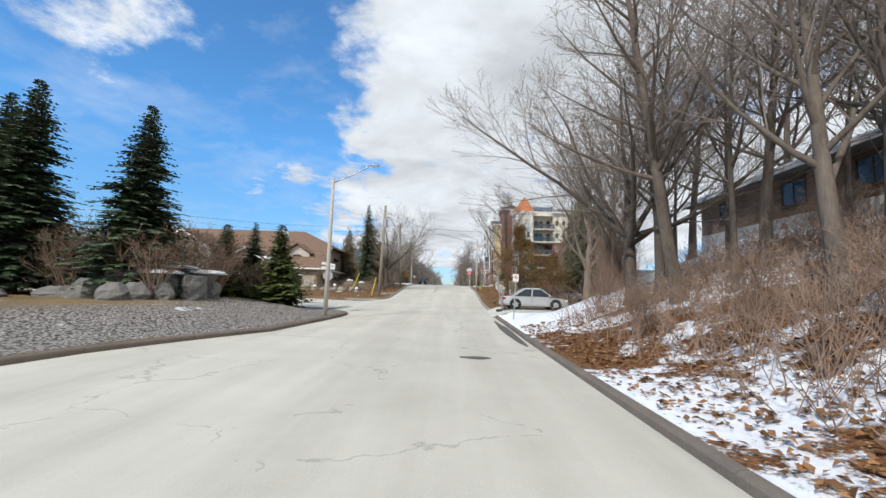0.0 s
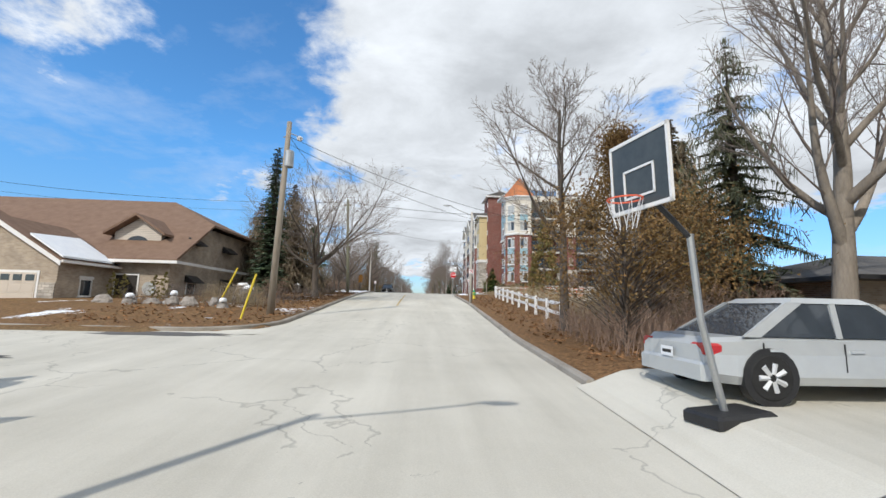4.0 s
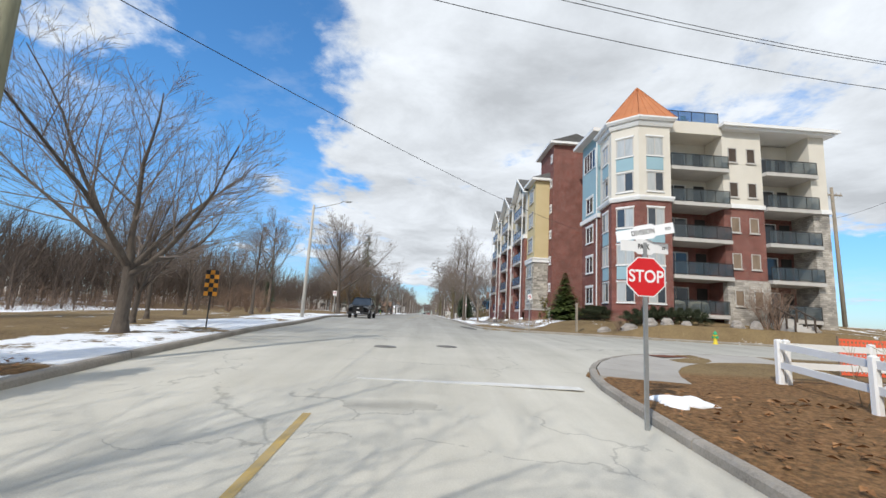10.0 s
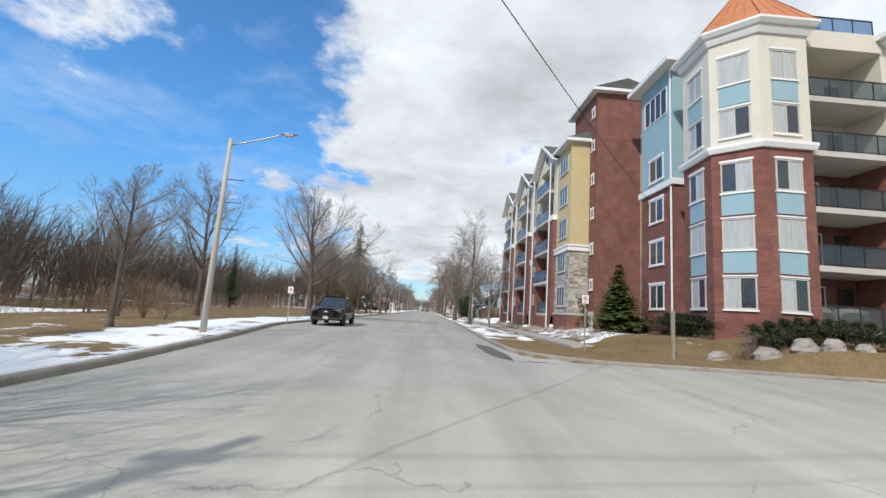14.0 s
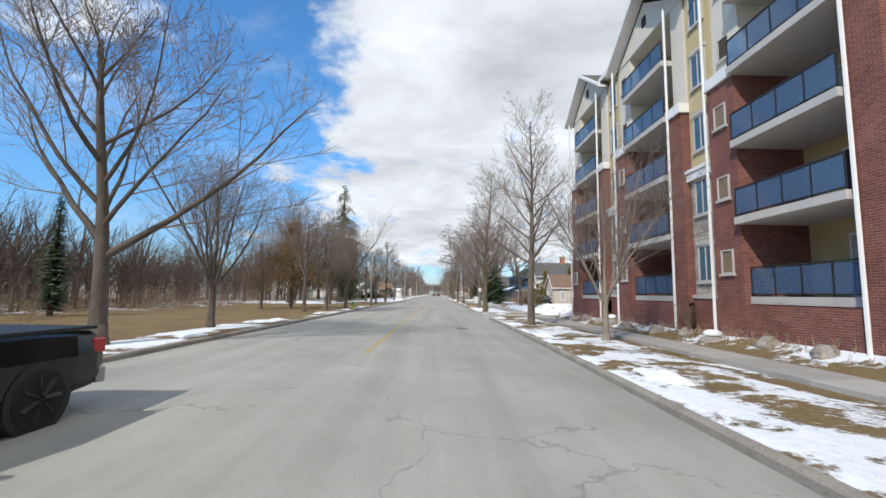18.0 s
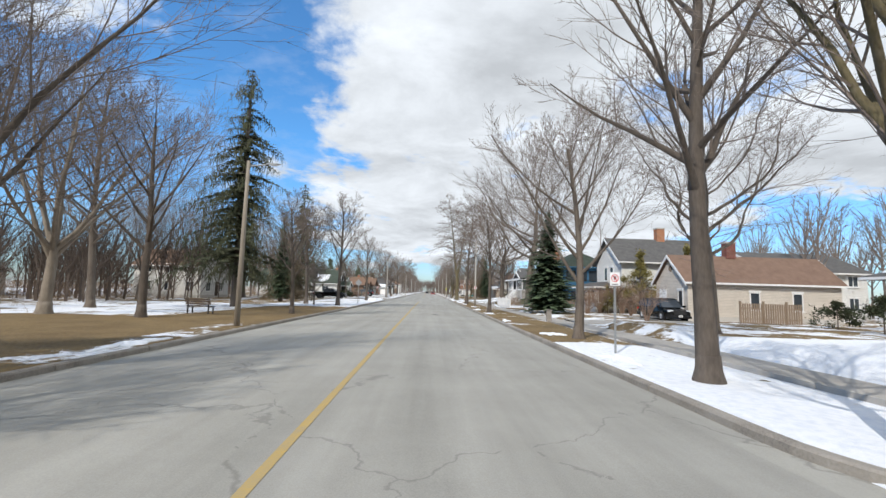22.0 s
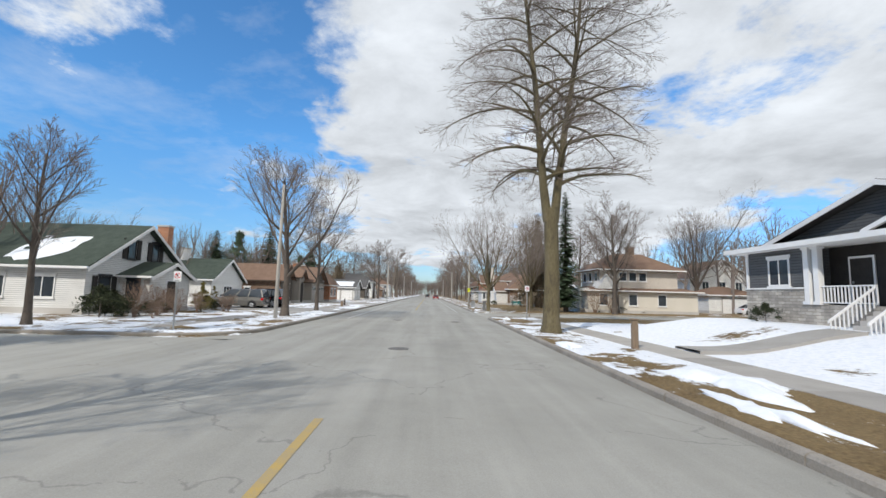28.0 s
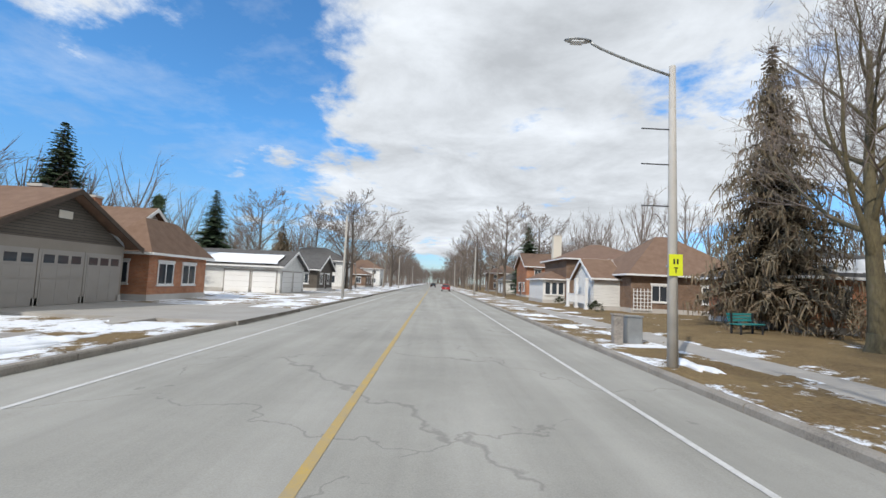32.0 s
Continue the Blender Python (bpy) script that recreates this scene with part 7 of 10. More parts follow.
    far = [(-26, -15, 333, 341, 2.7, 4.8, M_SIDING_DARK, M_SHINGLE_GREY), (-27, -15.5, 350, 358, 4.6, 7, M_SIDING_WHITE, M_SHINGLE_GREY), (-26, -15, 372, 381, 2.8, 5.2, M_BRICK_BROWN, M_SHINGLE_BROWN), (-26, -15, 396, 405, 4.8, 7.4, M_SIDING_WHITE, M_SHINGLE_BROWN), (14.5, 24, 345, 353, 4.8, 7.2, M_BRICK_ORANGE, M_SHINGLE_BROWN), (14.5, 24, 366, 374, 2.8, 5.2, M_SIDING_WHITE, M_SHINGLE_GREY), (14.5, 24, 390, 399, 4.8, 7.2, M_BRICK_BROWN, M_SHINGLE_RED), (-40, -31, 221, 229, 4.2, 6.8, M_SIDING_WHITE, M_SHINGLE_BROWN), (-62, -50, 205, 214, 2.8, 4.8, M_SIDING_BEIGE, M_SHINGLE_GREY), (-66, -54, 176, 185, 2.8, 4.6, M_SIDING_WHITE, M_SHINGLE_GREY), (-74, -60, 150, 158, 2.6, 4.3, M_SIDING_WHITE, M_SHINGLE_BROWN), (-70, -58, 126, 134, 2.6, 4.3, M_SIDING_WHITE, M_SHINGLE_GREY), (34, 44, 203, 212, 4.6, 7.0, M_SIDING_WHITE, M_SHINGLE_GREY)]
    for x0, x1, y0, y1, e, r, w, rf in far:
        g = land(x0 if x0 > 0 else x1, y0)
        h = house("small house standing back from the street", x0, x1, y0, y1, g, e, r, w, rf, "gable_x" if y0 % 2 else "hip")
        f1, f2 = Face("front", y0), Face("road", x0) if x0 > 0 else Face("east", x1)
        for k in range(3):
            u = x0 + 1.2 + k * (x1 - x0 - 2.6) / 2.2
            put_window(f1, u, u + 1.1, g + 0.9, g + 2.2, h, 2)
            if e > 4:
                put_window(f1, u, u + 1.1, g + 3.3, g + 4.4, h, 2)
        for k in range(2):
            put_window(f2, y0 + 1.3 + k * 3.6, y0 + 2.6 + k * 3.6, g + 0.9, g + 2.2, h, 2)
        door(h, f2, (y0 + y1) / 2 + 0.3, g + 0.2, M_WOOD_DARK)


build_houses()
kerb_run(1, -10, 48.6, M_KERB_TAN)
kerb_run(1, 53.4, 91.6, M_KERB)
kerb_run(1, 114.4, 155.5, M_KERB)
kerb_run(1, 167.6, 265.0, M_KERB)
kerb_run(1, 279.2, 520.0, M_KERB)
kerb_run(-1, -10, 46.6, M_KERB_TAN)
kerb_run(-1, 63.4, 235.5, M_KERB)
kerb_run(-1, 251.3, 520.0, M_KERB)


# ---- sidewalk slabs, lines and marks ----
def sidewalk(fn, y0, y1, side, w=1.45, step=1.5, label="pale concrete sidewalk of square slabs"):
    top = setting(thing("sidewalk", label, "sidewalk"), label, "sidewalk")
    y = y0
    while y < y1:
        if not any(x0 - 1 < fn(y) < x1 + 1 and a - 0.4 < y + step / 2 < b + 0.4 for x0, x1, a, b in SIDE):
            m = Mesh()
            rr = []
            for q in (y + 0.008, y + step - 0.008):
                x = fn(q)
                lo, hi = x - w / 2, x + w / 2
                za, zb = land(lo, q) + 0.012, land(hi, q) + 0.012
                rr.append([(lo, q, za - 0.18), (lo, q, za - 0.01), (lo + 0.015, q, za), (hi - 0.015, q, zb), (hi, q, zb - 0.01), (hi, q, zb - 0.18)])
            m.rings(rr)
            part("slab", m, M_WALKWAY, top, quick=True)
        y += step
    return top


WALK_R = lambda y: float(np.interp(y, [108, 114, 119, 125, 150, 180, 215, 240, 300, 420], [12.5, 9.5, 8.9, 9.0, 9.1, 9.0, 8.0, 8.3, 8.0, 8.2]))
sidewalk(WALK_R, 118.5, 340, 1)
sidewalk(lambda y: -10.9 if y > 262 else -12.0, 250, 340, -1)


def line(x_of, y0, y1, mat, label, w=0.12, dash=None):
    top = setting(thing("road_line", label, "road marking"), label, "road marking")
    y = y0
    while y < y1:
        e = min(y + (dash[0] if dash else 6.0), y1)
        m = Mesh()
        n = 4
        for i in range(n + 1):
            q = y + (e - y) * i / n
            for s in (-1, 1):
                x = x_of(q) + s * w / 2
                u = (x - kerb_l(q)) / (kerb_r(q) - kerb_l(q))
                m.v.append((x, q, road_z(q) + 0.05 * (1 - (2 * u - 1) ** 2) - 0.02 + 0.006))
        m.f = [(2 * i, 2 * i + 1, 2 * i + 3, 2 * i + 2) for i in range(n)]
        part("paint_stripe", m, mat, top, quick=True)
        y = e + (dash[1] if dash else 0.0)


line(lambda y: float(np.interp(y, [74, 90, 125, 160, 210, 290, 500], [-1.6, -1.6, -2.1, -1.8, -1.65, -1.25, -1.1])), 136, 238, M_YELLOW_LINE, "worn yellow centre line", 0.13)
line(lambda y: float(np.interp(y, [250, 290, 500], [-1.35, -1.25, -1.1])), 278, 500, M_YELLOW_LINE, "worn yellow centre line", 0.13)
line(lambda y: -1.6, 74, 90, M_YELLOW_LINE, "faded yellow centre line", 0.12)
line(lambda y: -5.6, 262, 480, M_WHITE_LINE, "thin white edge line", 0.10)
line(lambda y: 3.1, 276, 480, M_WHITE_LINE, "thin white edge line", 0.10)


def stop_bar():
    m = Mesh()
    y = 92.4
    m.box(-1.3, 3.3, y, y + 0.35, road_z(y) + 0.02, road_z(y) + 0.036)
    setting(part("stop_bar", m, M_WHITE_LINE), "faded white stop line before the crossing", "road marking")


stop_bar()


def road_patch(x0, x1, y0, y1, seed):
    """A ragged dark seam or patch in the road surface."""
    rng = random.Random(seed)
    m = Mesh()
    n = 18
    rim = []
    for i in range(n):
        a = 6.2832 * i / n
        u, v = math.cos(a), math.sin(a)
        k = rng.uniform(0.75, 1.1)
        x, y = (x0 + x1) / 2 + (x1 - x0) / 2 * u * k, (y0 + y1) / 2 + (y1 - y0) / 2 * v * k
        w = (x - kerb_l(y)) / (kerb_r(y) - kerb_l(y))
        z = road_z(y) + (0.05 * (1 - (2 * w - 1) ** 2) - 0.02 if 0 < w < 1 else -0.006)
        rim.append((x, y, z + 0.007))
    m.add(rim, [tuple(range(n))])
    setting(part("road_patch", m, M_TAR), "dark damp patch on the road surface", "road marking")


for i, q in enumerate([(-14, -7.5, 50.4, 51.6), (-11, -6.2, 59.2, 60.2), (2.7, 3.15, 36, 46), (-15, -9, 55, 55.8), (2.6, 3.5, 110, 117), (0.6, 1.5, 33.0, 33.5)]):
    road_patch(*q, i)


def manhole(x, y, r=0.36):
    m = Mesh()
    u = (x - kerb_l(y)) / (kerb_r(y) - kerb_l(y))
    z = road_z(y) + (0.05 * (1 - (2 * u - 1) ** 2) - 0.02)
    m.lathe([(r, -0.02), (r, 0.008), (r - 0.02, 0.012), (r * 0.5, 0.012), (0.004, 0.012)], 20, (x, y, z))
    for k in range(3):
        m.lathe([(r * (0.8 - k * 0.25), 0.010), (r * (0.8 - k * 0.25), 0.018), (r * (0.72 - k * 0.25), 0.018), (r * (0.72 - k * 0.25) - 0.01, 0.009)], 16, (x, y, z))
    tagged(part("manhole_cover", m, M_IRON), "round iron manhole cover in the road", "manhole cover", "manhole covers")


for x, y in ((-1.2, 97.5), (0.8, 98.5), (-10.6, 55.5), (-0.9, 246), (-2.0, 261), (1.9, 260.5), (1.6, 146), (0.5, 196)):
    manhole(x, y)
for cx, cy, r, sx, sy in CORNERS:
    corner_kerb(cx, cy, r, 180 if sx < 0 else 0, 90 if sy > 0 else (270 if sx < 0 else -90), M_KERB_TAN if cy < 50 else M_KERB)


def side_kerbs():
    """Kerbs along the side streets, from the rounded corners outward."""
    for cx, cy, r, sx, sy in CORNERS:
        y = cy + sy * r
        top = setting(thing("kerb", "low concrete kerb along the side street", "kerb"), "low concrete kerb along the side street", "kerb")
        for i in range(12):
            m = Mesh()
            a, b = cx - sx * (i * 3.0 + 0.01), cx - sx * (i * 3.0 + 2.99)
            m.rings([[(x, y - sy * u, road_z(y) + w) for u, w in ((0, -0.25), (0, 0.09), (0.03, 0.125), (0.16, 0.135), (0.17, -0.25))] for x in (a, b)])
            part("kerb_stone", m, M_KERB, top, quick=True)


side_kerbs()


def corner_walk():
    """The slab of sidewalk round the corner by the stop sign, with a rusty warning plate."""
    cx, cy, r, sx, sy = CORNERS[0]
    top = setting(thing("sidewalk", "pale concrete sidewalk round the corner", "sidewalk"), "pale concrete sidewalk round the corner", "sidewalk")
    for i in range(9):
        m = Mesh()
        rr = []
        for a in (radians(166 - i * 9), radians(166.0 - i * 9 - 8.9)):
            prof = []
            for d, w in ((r - 0.19, -0.2), (r - 0.19, 0.012), (r - 2.1, 0.012), (r - 2.1, -0.2)):
                x, y = cx + d * math.cos(a), cy + d * math.sin(a)
                prof.append((x, y, road_z(y) + 0.13 + w))
            rr.append(prof)
        m.rings(rr)
        part("slab", m, M_WALKWAY, top, quick=True)
    m = Mesh()
    a = radians(118)
    x, y = cx + (r - 0.75) * math.cos(a), cy + (r - 0.75) * math.sin(a)
    m.box(-0.75, 0.75, -0.32, 0.32, 0, 0.012)
    ob = part("warning_plate", m, M_RUST, top, "rusty cast-iron warning plate")
    ob.matrix_basis = pose(x, y, road_z(y) + 0.146, 0, 0, 28)


corner_walk()


# ---- lamps, poles, wires ----
def street_lamp(x, y, h, way, arm=2.0, mat=None, rise=0.9, sign="", lean=0.0, banner=True, label="concrete street lamp with a curved arm and cobra head", dz=0.0):
    """A tapered pole with a bent arm towards way (-1 left, 1 right) and a flat lamp head."""
    z = land(x, y) + dz
    ob = thing("street_lamp", label, "street lamp", pose(x, y, z, 0, lean, 0), "street lamps")
    m = Mesh()
    m.tube([(0, 0, -0.3), (0, 0, h * 0.5), (0, 0, h)], [0.125, 0.10, 0.075], 10)
    part("pole", m, mat or M_POLE_CONCRETE, ob, smooth=True)
    m = Mesh()
    pts = [(0, 0, h - 0.25)] + [(way * arm * math.sin(a * 0.26), 0, h - 0.25 + rise * (1 - math.cos(a * 0.26)) * 0.2 + rise * 0.8 * math.sin(a * 0.26)) for a in range(1, 7)]
    m.tube(pts, 0.032, 7)
    part("arm", m, M_METAL, ob, smooth=True)
    e = pts[-1]
    m = Mesh()
    rr = []
    for u, w, t in ((0.0, 0.05, 0.05), (0.12, 0.10, 0.08), (0.35, 0.13, 0.09), (0.55, 0.11, 0.06), (0.66, 0.04, 0.03)):
        rr.append([(e[0] + way * u, w * math.cos(a * 0.7854), e[2] + 0.03 + t * 0.5 * math.sin(a * 0.7854)) for a in range(8)])
    m.rings(rr)
    hd = part("lamp_head", m, M_METAL, ob, smooth=True)
    m = Mesh()
    m.box(min(e[0] + way * 0.2, e[0] + way * 0.5), max(e[0] + way * 0.2, e[0] + way * 0.5), -0.09, 0.09, e[2] - 0.035, e[2] - 0.005)
    part("lens", m, M_LENS, hd)
    if banner:
        for k in (0.52, 0.66, 0.78):
            m = Mesh()
            m.tube([(0, 0, h * k), (way * 0.75, 0, h * k)], 0.016, 5)
            part("banner_arm", m, M_BLACK, ob)
    if sign:
        board(ob, 0, -0.14, 2.35, 0.32, 0.32 if sign == "park" else 0.5, sign)
        m = Mesh()
        m.lathe([(0.135, 0), (0.135, 0.05)], 10, (0, 0, 2.3))
        part("clamp_band", m, M_METAL, ob)
    return ob


def letters(ob, text, size, at, mat, spread=1.0):
    """Raised lettering that faces -y."""
    cu = bpy.data.curves.new("letters", "FONT")
    cu.body, cu.size, cu.align_x, cu.align_y, cu.extrude, cu.offset = text, size, "CENTER", "CENTER", 0.002, size * 0.018
    tmp = new("tmp", cu)
    me = bpy.data.meshes.new_from_object(tmp.evaluated_get(bpy.context.evaluated_depsgraph_get()))
    bpy.data.objects.remove(tmp)
    me.materials.clear()
    me.materials.append(mat)
    o = new("lettering", me)
    o.parent = ob
    o.matrix_basis = pose(*at, 90, 0, 0) @ Matrix.Diagonal((spread, 1, 1, 1))
    return o


def ring_mesh(r0, r1, y, z, n=24):
    m = Mesh()
    m.v = [(r * math.cos(6.2832 * i / n), y, z + r * math.sin(6.2832 * i / n)) for r in (r0, r1) for i in range(n)]
    m.f = [(i, (i + 1) % n, n + (i + 1) % n, n + i) for i in range(n)]
    return m


def board(ob, x, y, z, w, h, kind):
    """A small sign plate that faces -y."""
    m = Mesh()
    if kind == "yellow":
        m.box(x - w / 2, x + w / 2, y, y + 0.006, z - h / 2, z + h / 2)
        p = part("sign_plate", m, M_SIGN_YELLOW, ob, "fluorescent yellow warning plate")
        for a, b, c, d in ((-0.06, -0.02, 0.02, 0.14), (0.02, 0.06, 0.02, 0.14), (-0.012, 0.012, -0.18, -0.06), (-0.05, 0.05, -0.08, -0.055)):
            q = Mesh()
            q.box(x + a, x + b, y - 0.004, y - 0.001, z + c, z + d)
            part("symbol_bar", q, M_SIGN_BLACK, p)
        return p
    m.box(x - w / 2, x + w / 2, y, y + 0.006, z - h / 2, z + h / 2)
    p = part("sign_plate", m, M_SIGN_WHITE, ob, "white parking restriction plate")
    q = ring_mesh(w * 0.30, w * 0.37, y - 0.003, z + h * 0.06)
    q.v = [(a + x, b, c) for a, b, c in q.v]
    part("red_ring", q, M_SIGN_RED, p, quick=True)
    q = Mesh()
    k = w * 0.24
    q.quad((x - k, y - 0.004, z + h * 0.06 + k - 0.015), (x - k + 0.02, y - 0.004, z + h * 0.06 + k + 0.01), (x + k, y - 0.004, z + h * 0.06 - k + 0.015), (x + k - 0.02, y - 0.004, z + h * 0.06 - k - 0.01))
    part("red_slash", q, M_SIGN_RED, p, quick=True)
    letters(p, "P", w * 0.5, (x, y - 0.003, z + h * 0.06), M_SIGN_BLACK)
    q = Mesh()
    q.box(x - w * 0.3, x + w * 0.3, y - 0.003, y - 0.001, z - h * 0.42, z - h * 0.37)
    part("symbol_bar", q, M_SIGN_BLACK, p)
    return p


def sign_post(x, y, h, kind, label, deg=0, lean=0.0, mat=None):
    ob = thing("traffic_sign", label, "sign", pose(x, y, land(x, y), 0, lean, deg))
    m = Mesh()
    m.box(-0.03, 0.03, -0.015, 0.015, -0.3, h)
    part("post", m, mat or M_METAL, ob)
    if kind == "park":
        board(ob, 0, -0.025, h - 0.2, 0.32, 0.42, "park")
    elif kind == "yellow":
        board(ob, 0, -0.025, h - 0.3, 0.4, 0.55, "yellow")
    elif kind == "diamond_back":
        q = Mesh()
        q.rings([[(0.42, yy, h - 0.35), (0, yy, h + 0.07), (-0.42, yy, h - 0.35), (0, yy, h - 0.77)] for yy in (0.016, 0.022)])
        part("sign_plate", q, M_METAL, ob, "bare metal back of a diamond sign")
    return ob


def stop_sign(x, y, label, front=True, post_mat=None, h=2.35):
    z = land(x, y)
    ob = thing("stop_sign", label, "stop sign", pose(x, y, z, 0, 0, 0 if front else 180))
    m = Mesh()
    m.box(-0.03, 0.03, -0.02, 0.02, -0.3, h + 0.35)
    part("post", m, post_mat or M_METAL, ob)
    r = 0.335
    octo = lambda rr, yy: [(rr * math.cos(radians(22.5 + 45 * i)), yy, h - 0.2 + rr * math.sin(radians(22.5 + 45 * i))) for i in range(8)]
    m = Mesh()
    m.rings([octo(r, -0.03), octo(r, -0.024)])
    p = part("sign_plate", m, M_SIGN_WHITE, ob, "white-edged octagonal plate")
    m = Mesh()
    m.rings([octo(r * 0.945, -0.034), octo(r * 0.945, -0.031)])
    part("red_face", m, M_SIGN_RED, p)
    letters(p, "STOP", 0.27, (0, -0.037, h - 0.2), M_SIGN_WHITE, 0.86)
    m = Mesh()
    m.rings([octo(r, -0.0235), octo(r, -0.0225)])
    part("sign_back", m, M_METAL, p)
    for k, (word, deg, zz, tail) in enumerate((("PARK", -8, h + 0.28, "ST"), ("DIVISION", 30, h + 0.52, "RD"))):
        b = new("name_blade")
        m = Mesh()
        w = 0.42
        m.rings([[(-w, yy, -0.085), (-0.16, yy, -0.085), (-0.12, yy, -0.12), (0.12, yy, -0.12), (0.16, yy, -0.085), (w, yy, -0.085), (w, yy, 0.085), (0.16, yy, 0.085), (0.12, yy, 0.12), (-0.12, yy, 0.12), (-0.16, yy, 0.085), (-w, yy, 0.085)] for yy in (-0.004, 0.004)])
        bpy.data.objects.remove(b)
        b = part("name_blade", m, M_SIGN_WHITE, ob, "white street name blade")
        b.matrix_basis = pose(0, 0, zz, 0, -8 if k else 0, -deg if front else 20)
        if front:
            letters(b, word, 0.115, (-0.02, -0.006, 0), M_SIGN_BLACK, 0.72)
            letters(b, tail, 0.06, (0.34, -0.006, 0.0), M_SIGN_BLACK)
    return ob


def wood_pole(x, y, h, tip=(0, 0), arm=0, label="weathered wooden utility pole", mat=None, lamp=0, can=False):
    ob = thing("utility_pole", label, "utility pole", pose(x, y, land(x, y)), "utility poles")
    m = Mesh()
    m.tube([(0, 0, -0.3), (tip[0] * 0.5, tip[1] * 0.5, h * 0.5), (tip[0], tip[1], h)], [0.17, 0.145, 0.115], 10)
    part("pole", m, mat or M_POLE_WOOD, ob, smooth=True)
    if arm:
        m = Mesh()
        m.box(tip[0] - arm, tip[0] + arm, tip[1] - 0.06, tip[1] + 0.06, h - 0.75, h - 0.62)
        a = part("crossarm", m, M_POLE_WOOD, ob)
        for u in (-0.9, -0.45, 0.45, 0.9):
            q = Mesh()
            q.lathe([(0.03, 0), (0.055, 0.05), (0.035, 0.10), (0.05, 0.14), (0.02, 0.18)], 8, (tip[0] + u * arm, tip[1], h - 0.62))
            part("insulator", q, M_CONCRETE, a)
        for s in (-1, 1):
            q = Mesh()
            q.tube([(tip[0] + s * arm * 0.6, tip[1] - 0.07, h - 0.74), (tip[0], tip[1] - 0.1, h - 1.35)], 0.018, 4)
            part("brace", q, M_METAL, a)
    if can:
        q = Mesh()
        q.lathe([(0.2, 0), (0.22, 0.03), (0.22, 0.75), (0.18, 0.82), (0.05, 0.88)], 12, (0.36, 0, h - 2.3))
        part("transformer", q, M_METAL, ob)
    if lamp:
        q = Mesh()
        q.tube([(0, 0, h - 0.8), (lamp * 0.5, 0, h - 0.6), (lamp, 0, h - 0.75)], 0.025, 6)
        l2 = part("lamp_bracket", q, M_METAL, ob)
        q = Mesh()
        q.lathe([(0.04, 0.1), (0.16, 0), (0.12, -0.12), (0.03, -0.16)], 10, (lamp, 0, h - 0.8))
        part("lamp_head", q, M_LENS, l2)
    return ob


def wire(a, b, sag, label="thin black cable slung between the poles", r=0.012):
    a, b = Vector(a), Vector(b)
    pts = [a.lerp(b, i / 14) - Vector((0, 0, sag * 4 * (i / 14) * (1 - i / 14))) for i in range(15)]
    m = Mesh()
    m.tube(pts, r, 4)
    tagged(part("overhead_wire", m, M_BLACK), label, "cable", "overhead cables")


street_lamp(-6.3, 44.1, 7.5, 1, 1.9, M_POLE_CONCRETE, 1.0, label="tall street lamp with a curved arm over the road", banner=False)
street_lamp(3.75, 77.05, 6.95, -1, 1.6, None, 0.7, "park")
street_lamp(-7.95, 111.9, 7.5, 1, 1.9, None, 0.6)
street_lamp(6.3, 149.4, 8.1, -1, 2.4, None, 0.5, "park", banner=False)
street_lamp(-8.55, 181.2, 7.5, 1, 0.8, M_POLE_WOOD, 0.1, label="bare grey lamp pole beside the kerb", banner=False)
street_lamp(6.05, 216.9, 8.6, -1, 2.4, None, 0.8, "park")
street_lamp(-9.3, 258.2, 8.4, 1, 2.3, None, 0.6)
street_lamp(5.45, 288.2, 7.2, -1, 2.0, None, 0.75, "yellow")
street_lamp(-7.9, 315.2, 7.2, 1, 2.0, None, 0.7)
for k, (x, w) in enumerate(((6.3, -1), (-8.2, 1), (6.3, -1), (-8.2, 1))):
    street_lamp(x, 345 + 32 * k, 7.6, w, 2.0, None, 0.7, banner=False)
wood_pole(-7.0, 65.4, 9.4, (0.25, 0), 0, "weathered wooden pole with a lamp and cable", lamp=0.8, can=True)
wood_pole(-7.75, 90.9, 10.2, (-0.55, 0.3), 0.4, "leaning greenish treated pole with a crossarm", M_POLE_GREEN)
wood_pole(23.7, 97.3, 11.2, (0.1, 0), 0.9)
wood_pole(35.0, 118.0, 12.0, (-0.2, 0), 0.9, "wooden utility pole behind the spruces")
for z, x in ((9.3, -0.6), (9.3, 0.6), (8.4, 0.0)):
    wire((-8.2 + x * 0.5, 91.0, z), (23.7 + x, 97.3, z + 1.3), 0.9)
    wire((-8.2 + x * 0.5, 91.0, z), (-46, 84.0, z), 1.0)
wire((-6.7, 65.4, 6.4), (-6.9, 90.9, 8.2), 0.7)
wire((-6.7, 65.4, 6.4), (9.5, 70.5, 3.2), 0.7)
wire((-6.7, 65.4, 6.0), (3.75, 77.05, 5.0), 0.35)
wire((-6.9, 90.9, 6.6), (14.0, 121.0, 9.0), 0.5)
wire((23.7, 97.3, 10.0), (35.0, 118.0, 11), 0.6)
stop_sign(3.40, 90.15, "red octagonal stop sign with street name blades on top")
stop_sign(-7.5, 48.3, "unpainted back of a stop sign on a wooden post", False, M_WOOD)
sign_post(3.95, 45.7, 2.55, "park", "white no-parking sign on a slim steel post", 0, 2.0)
sign_post(8.0, 116.2, 2.6, "park", "white no-parking sign at the corner")
sign_post(5.7, 175.0, 2.5, "park", "white no-parking sign on a post by the verge")
sign_post(-8.6, 214.4, 2.9, "diamond_back", "grey back of a diamond warning sign")
sign_post(7.35, 262.9, 2.5, "park", "white parking sign near the street corner")
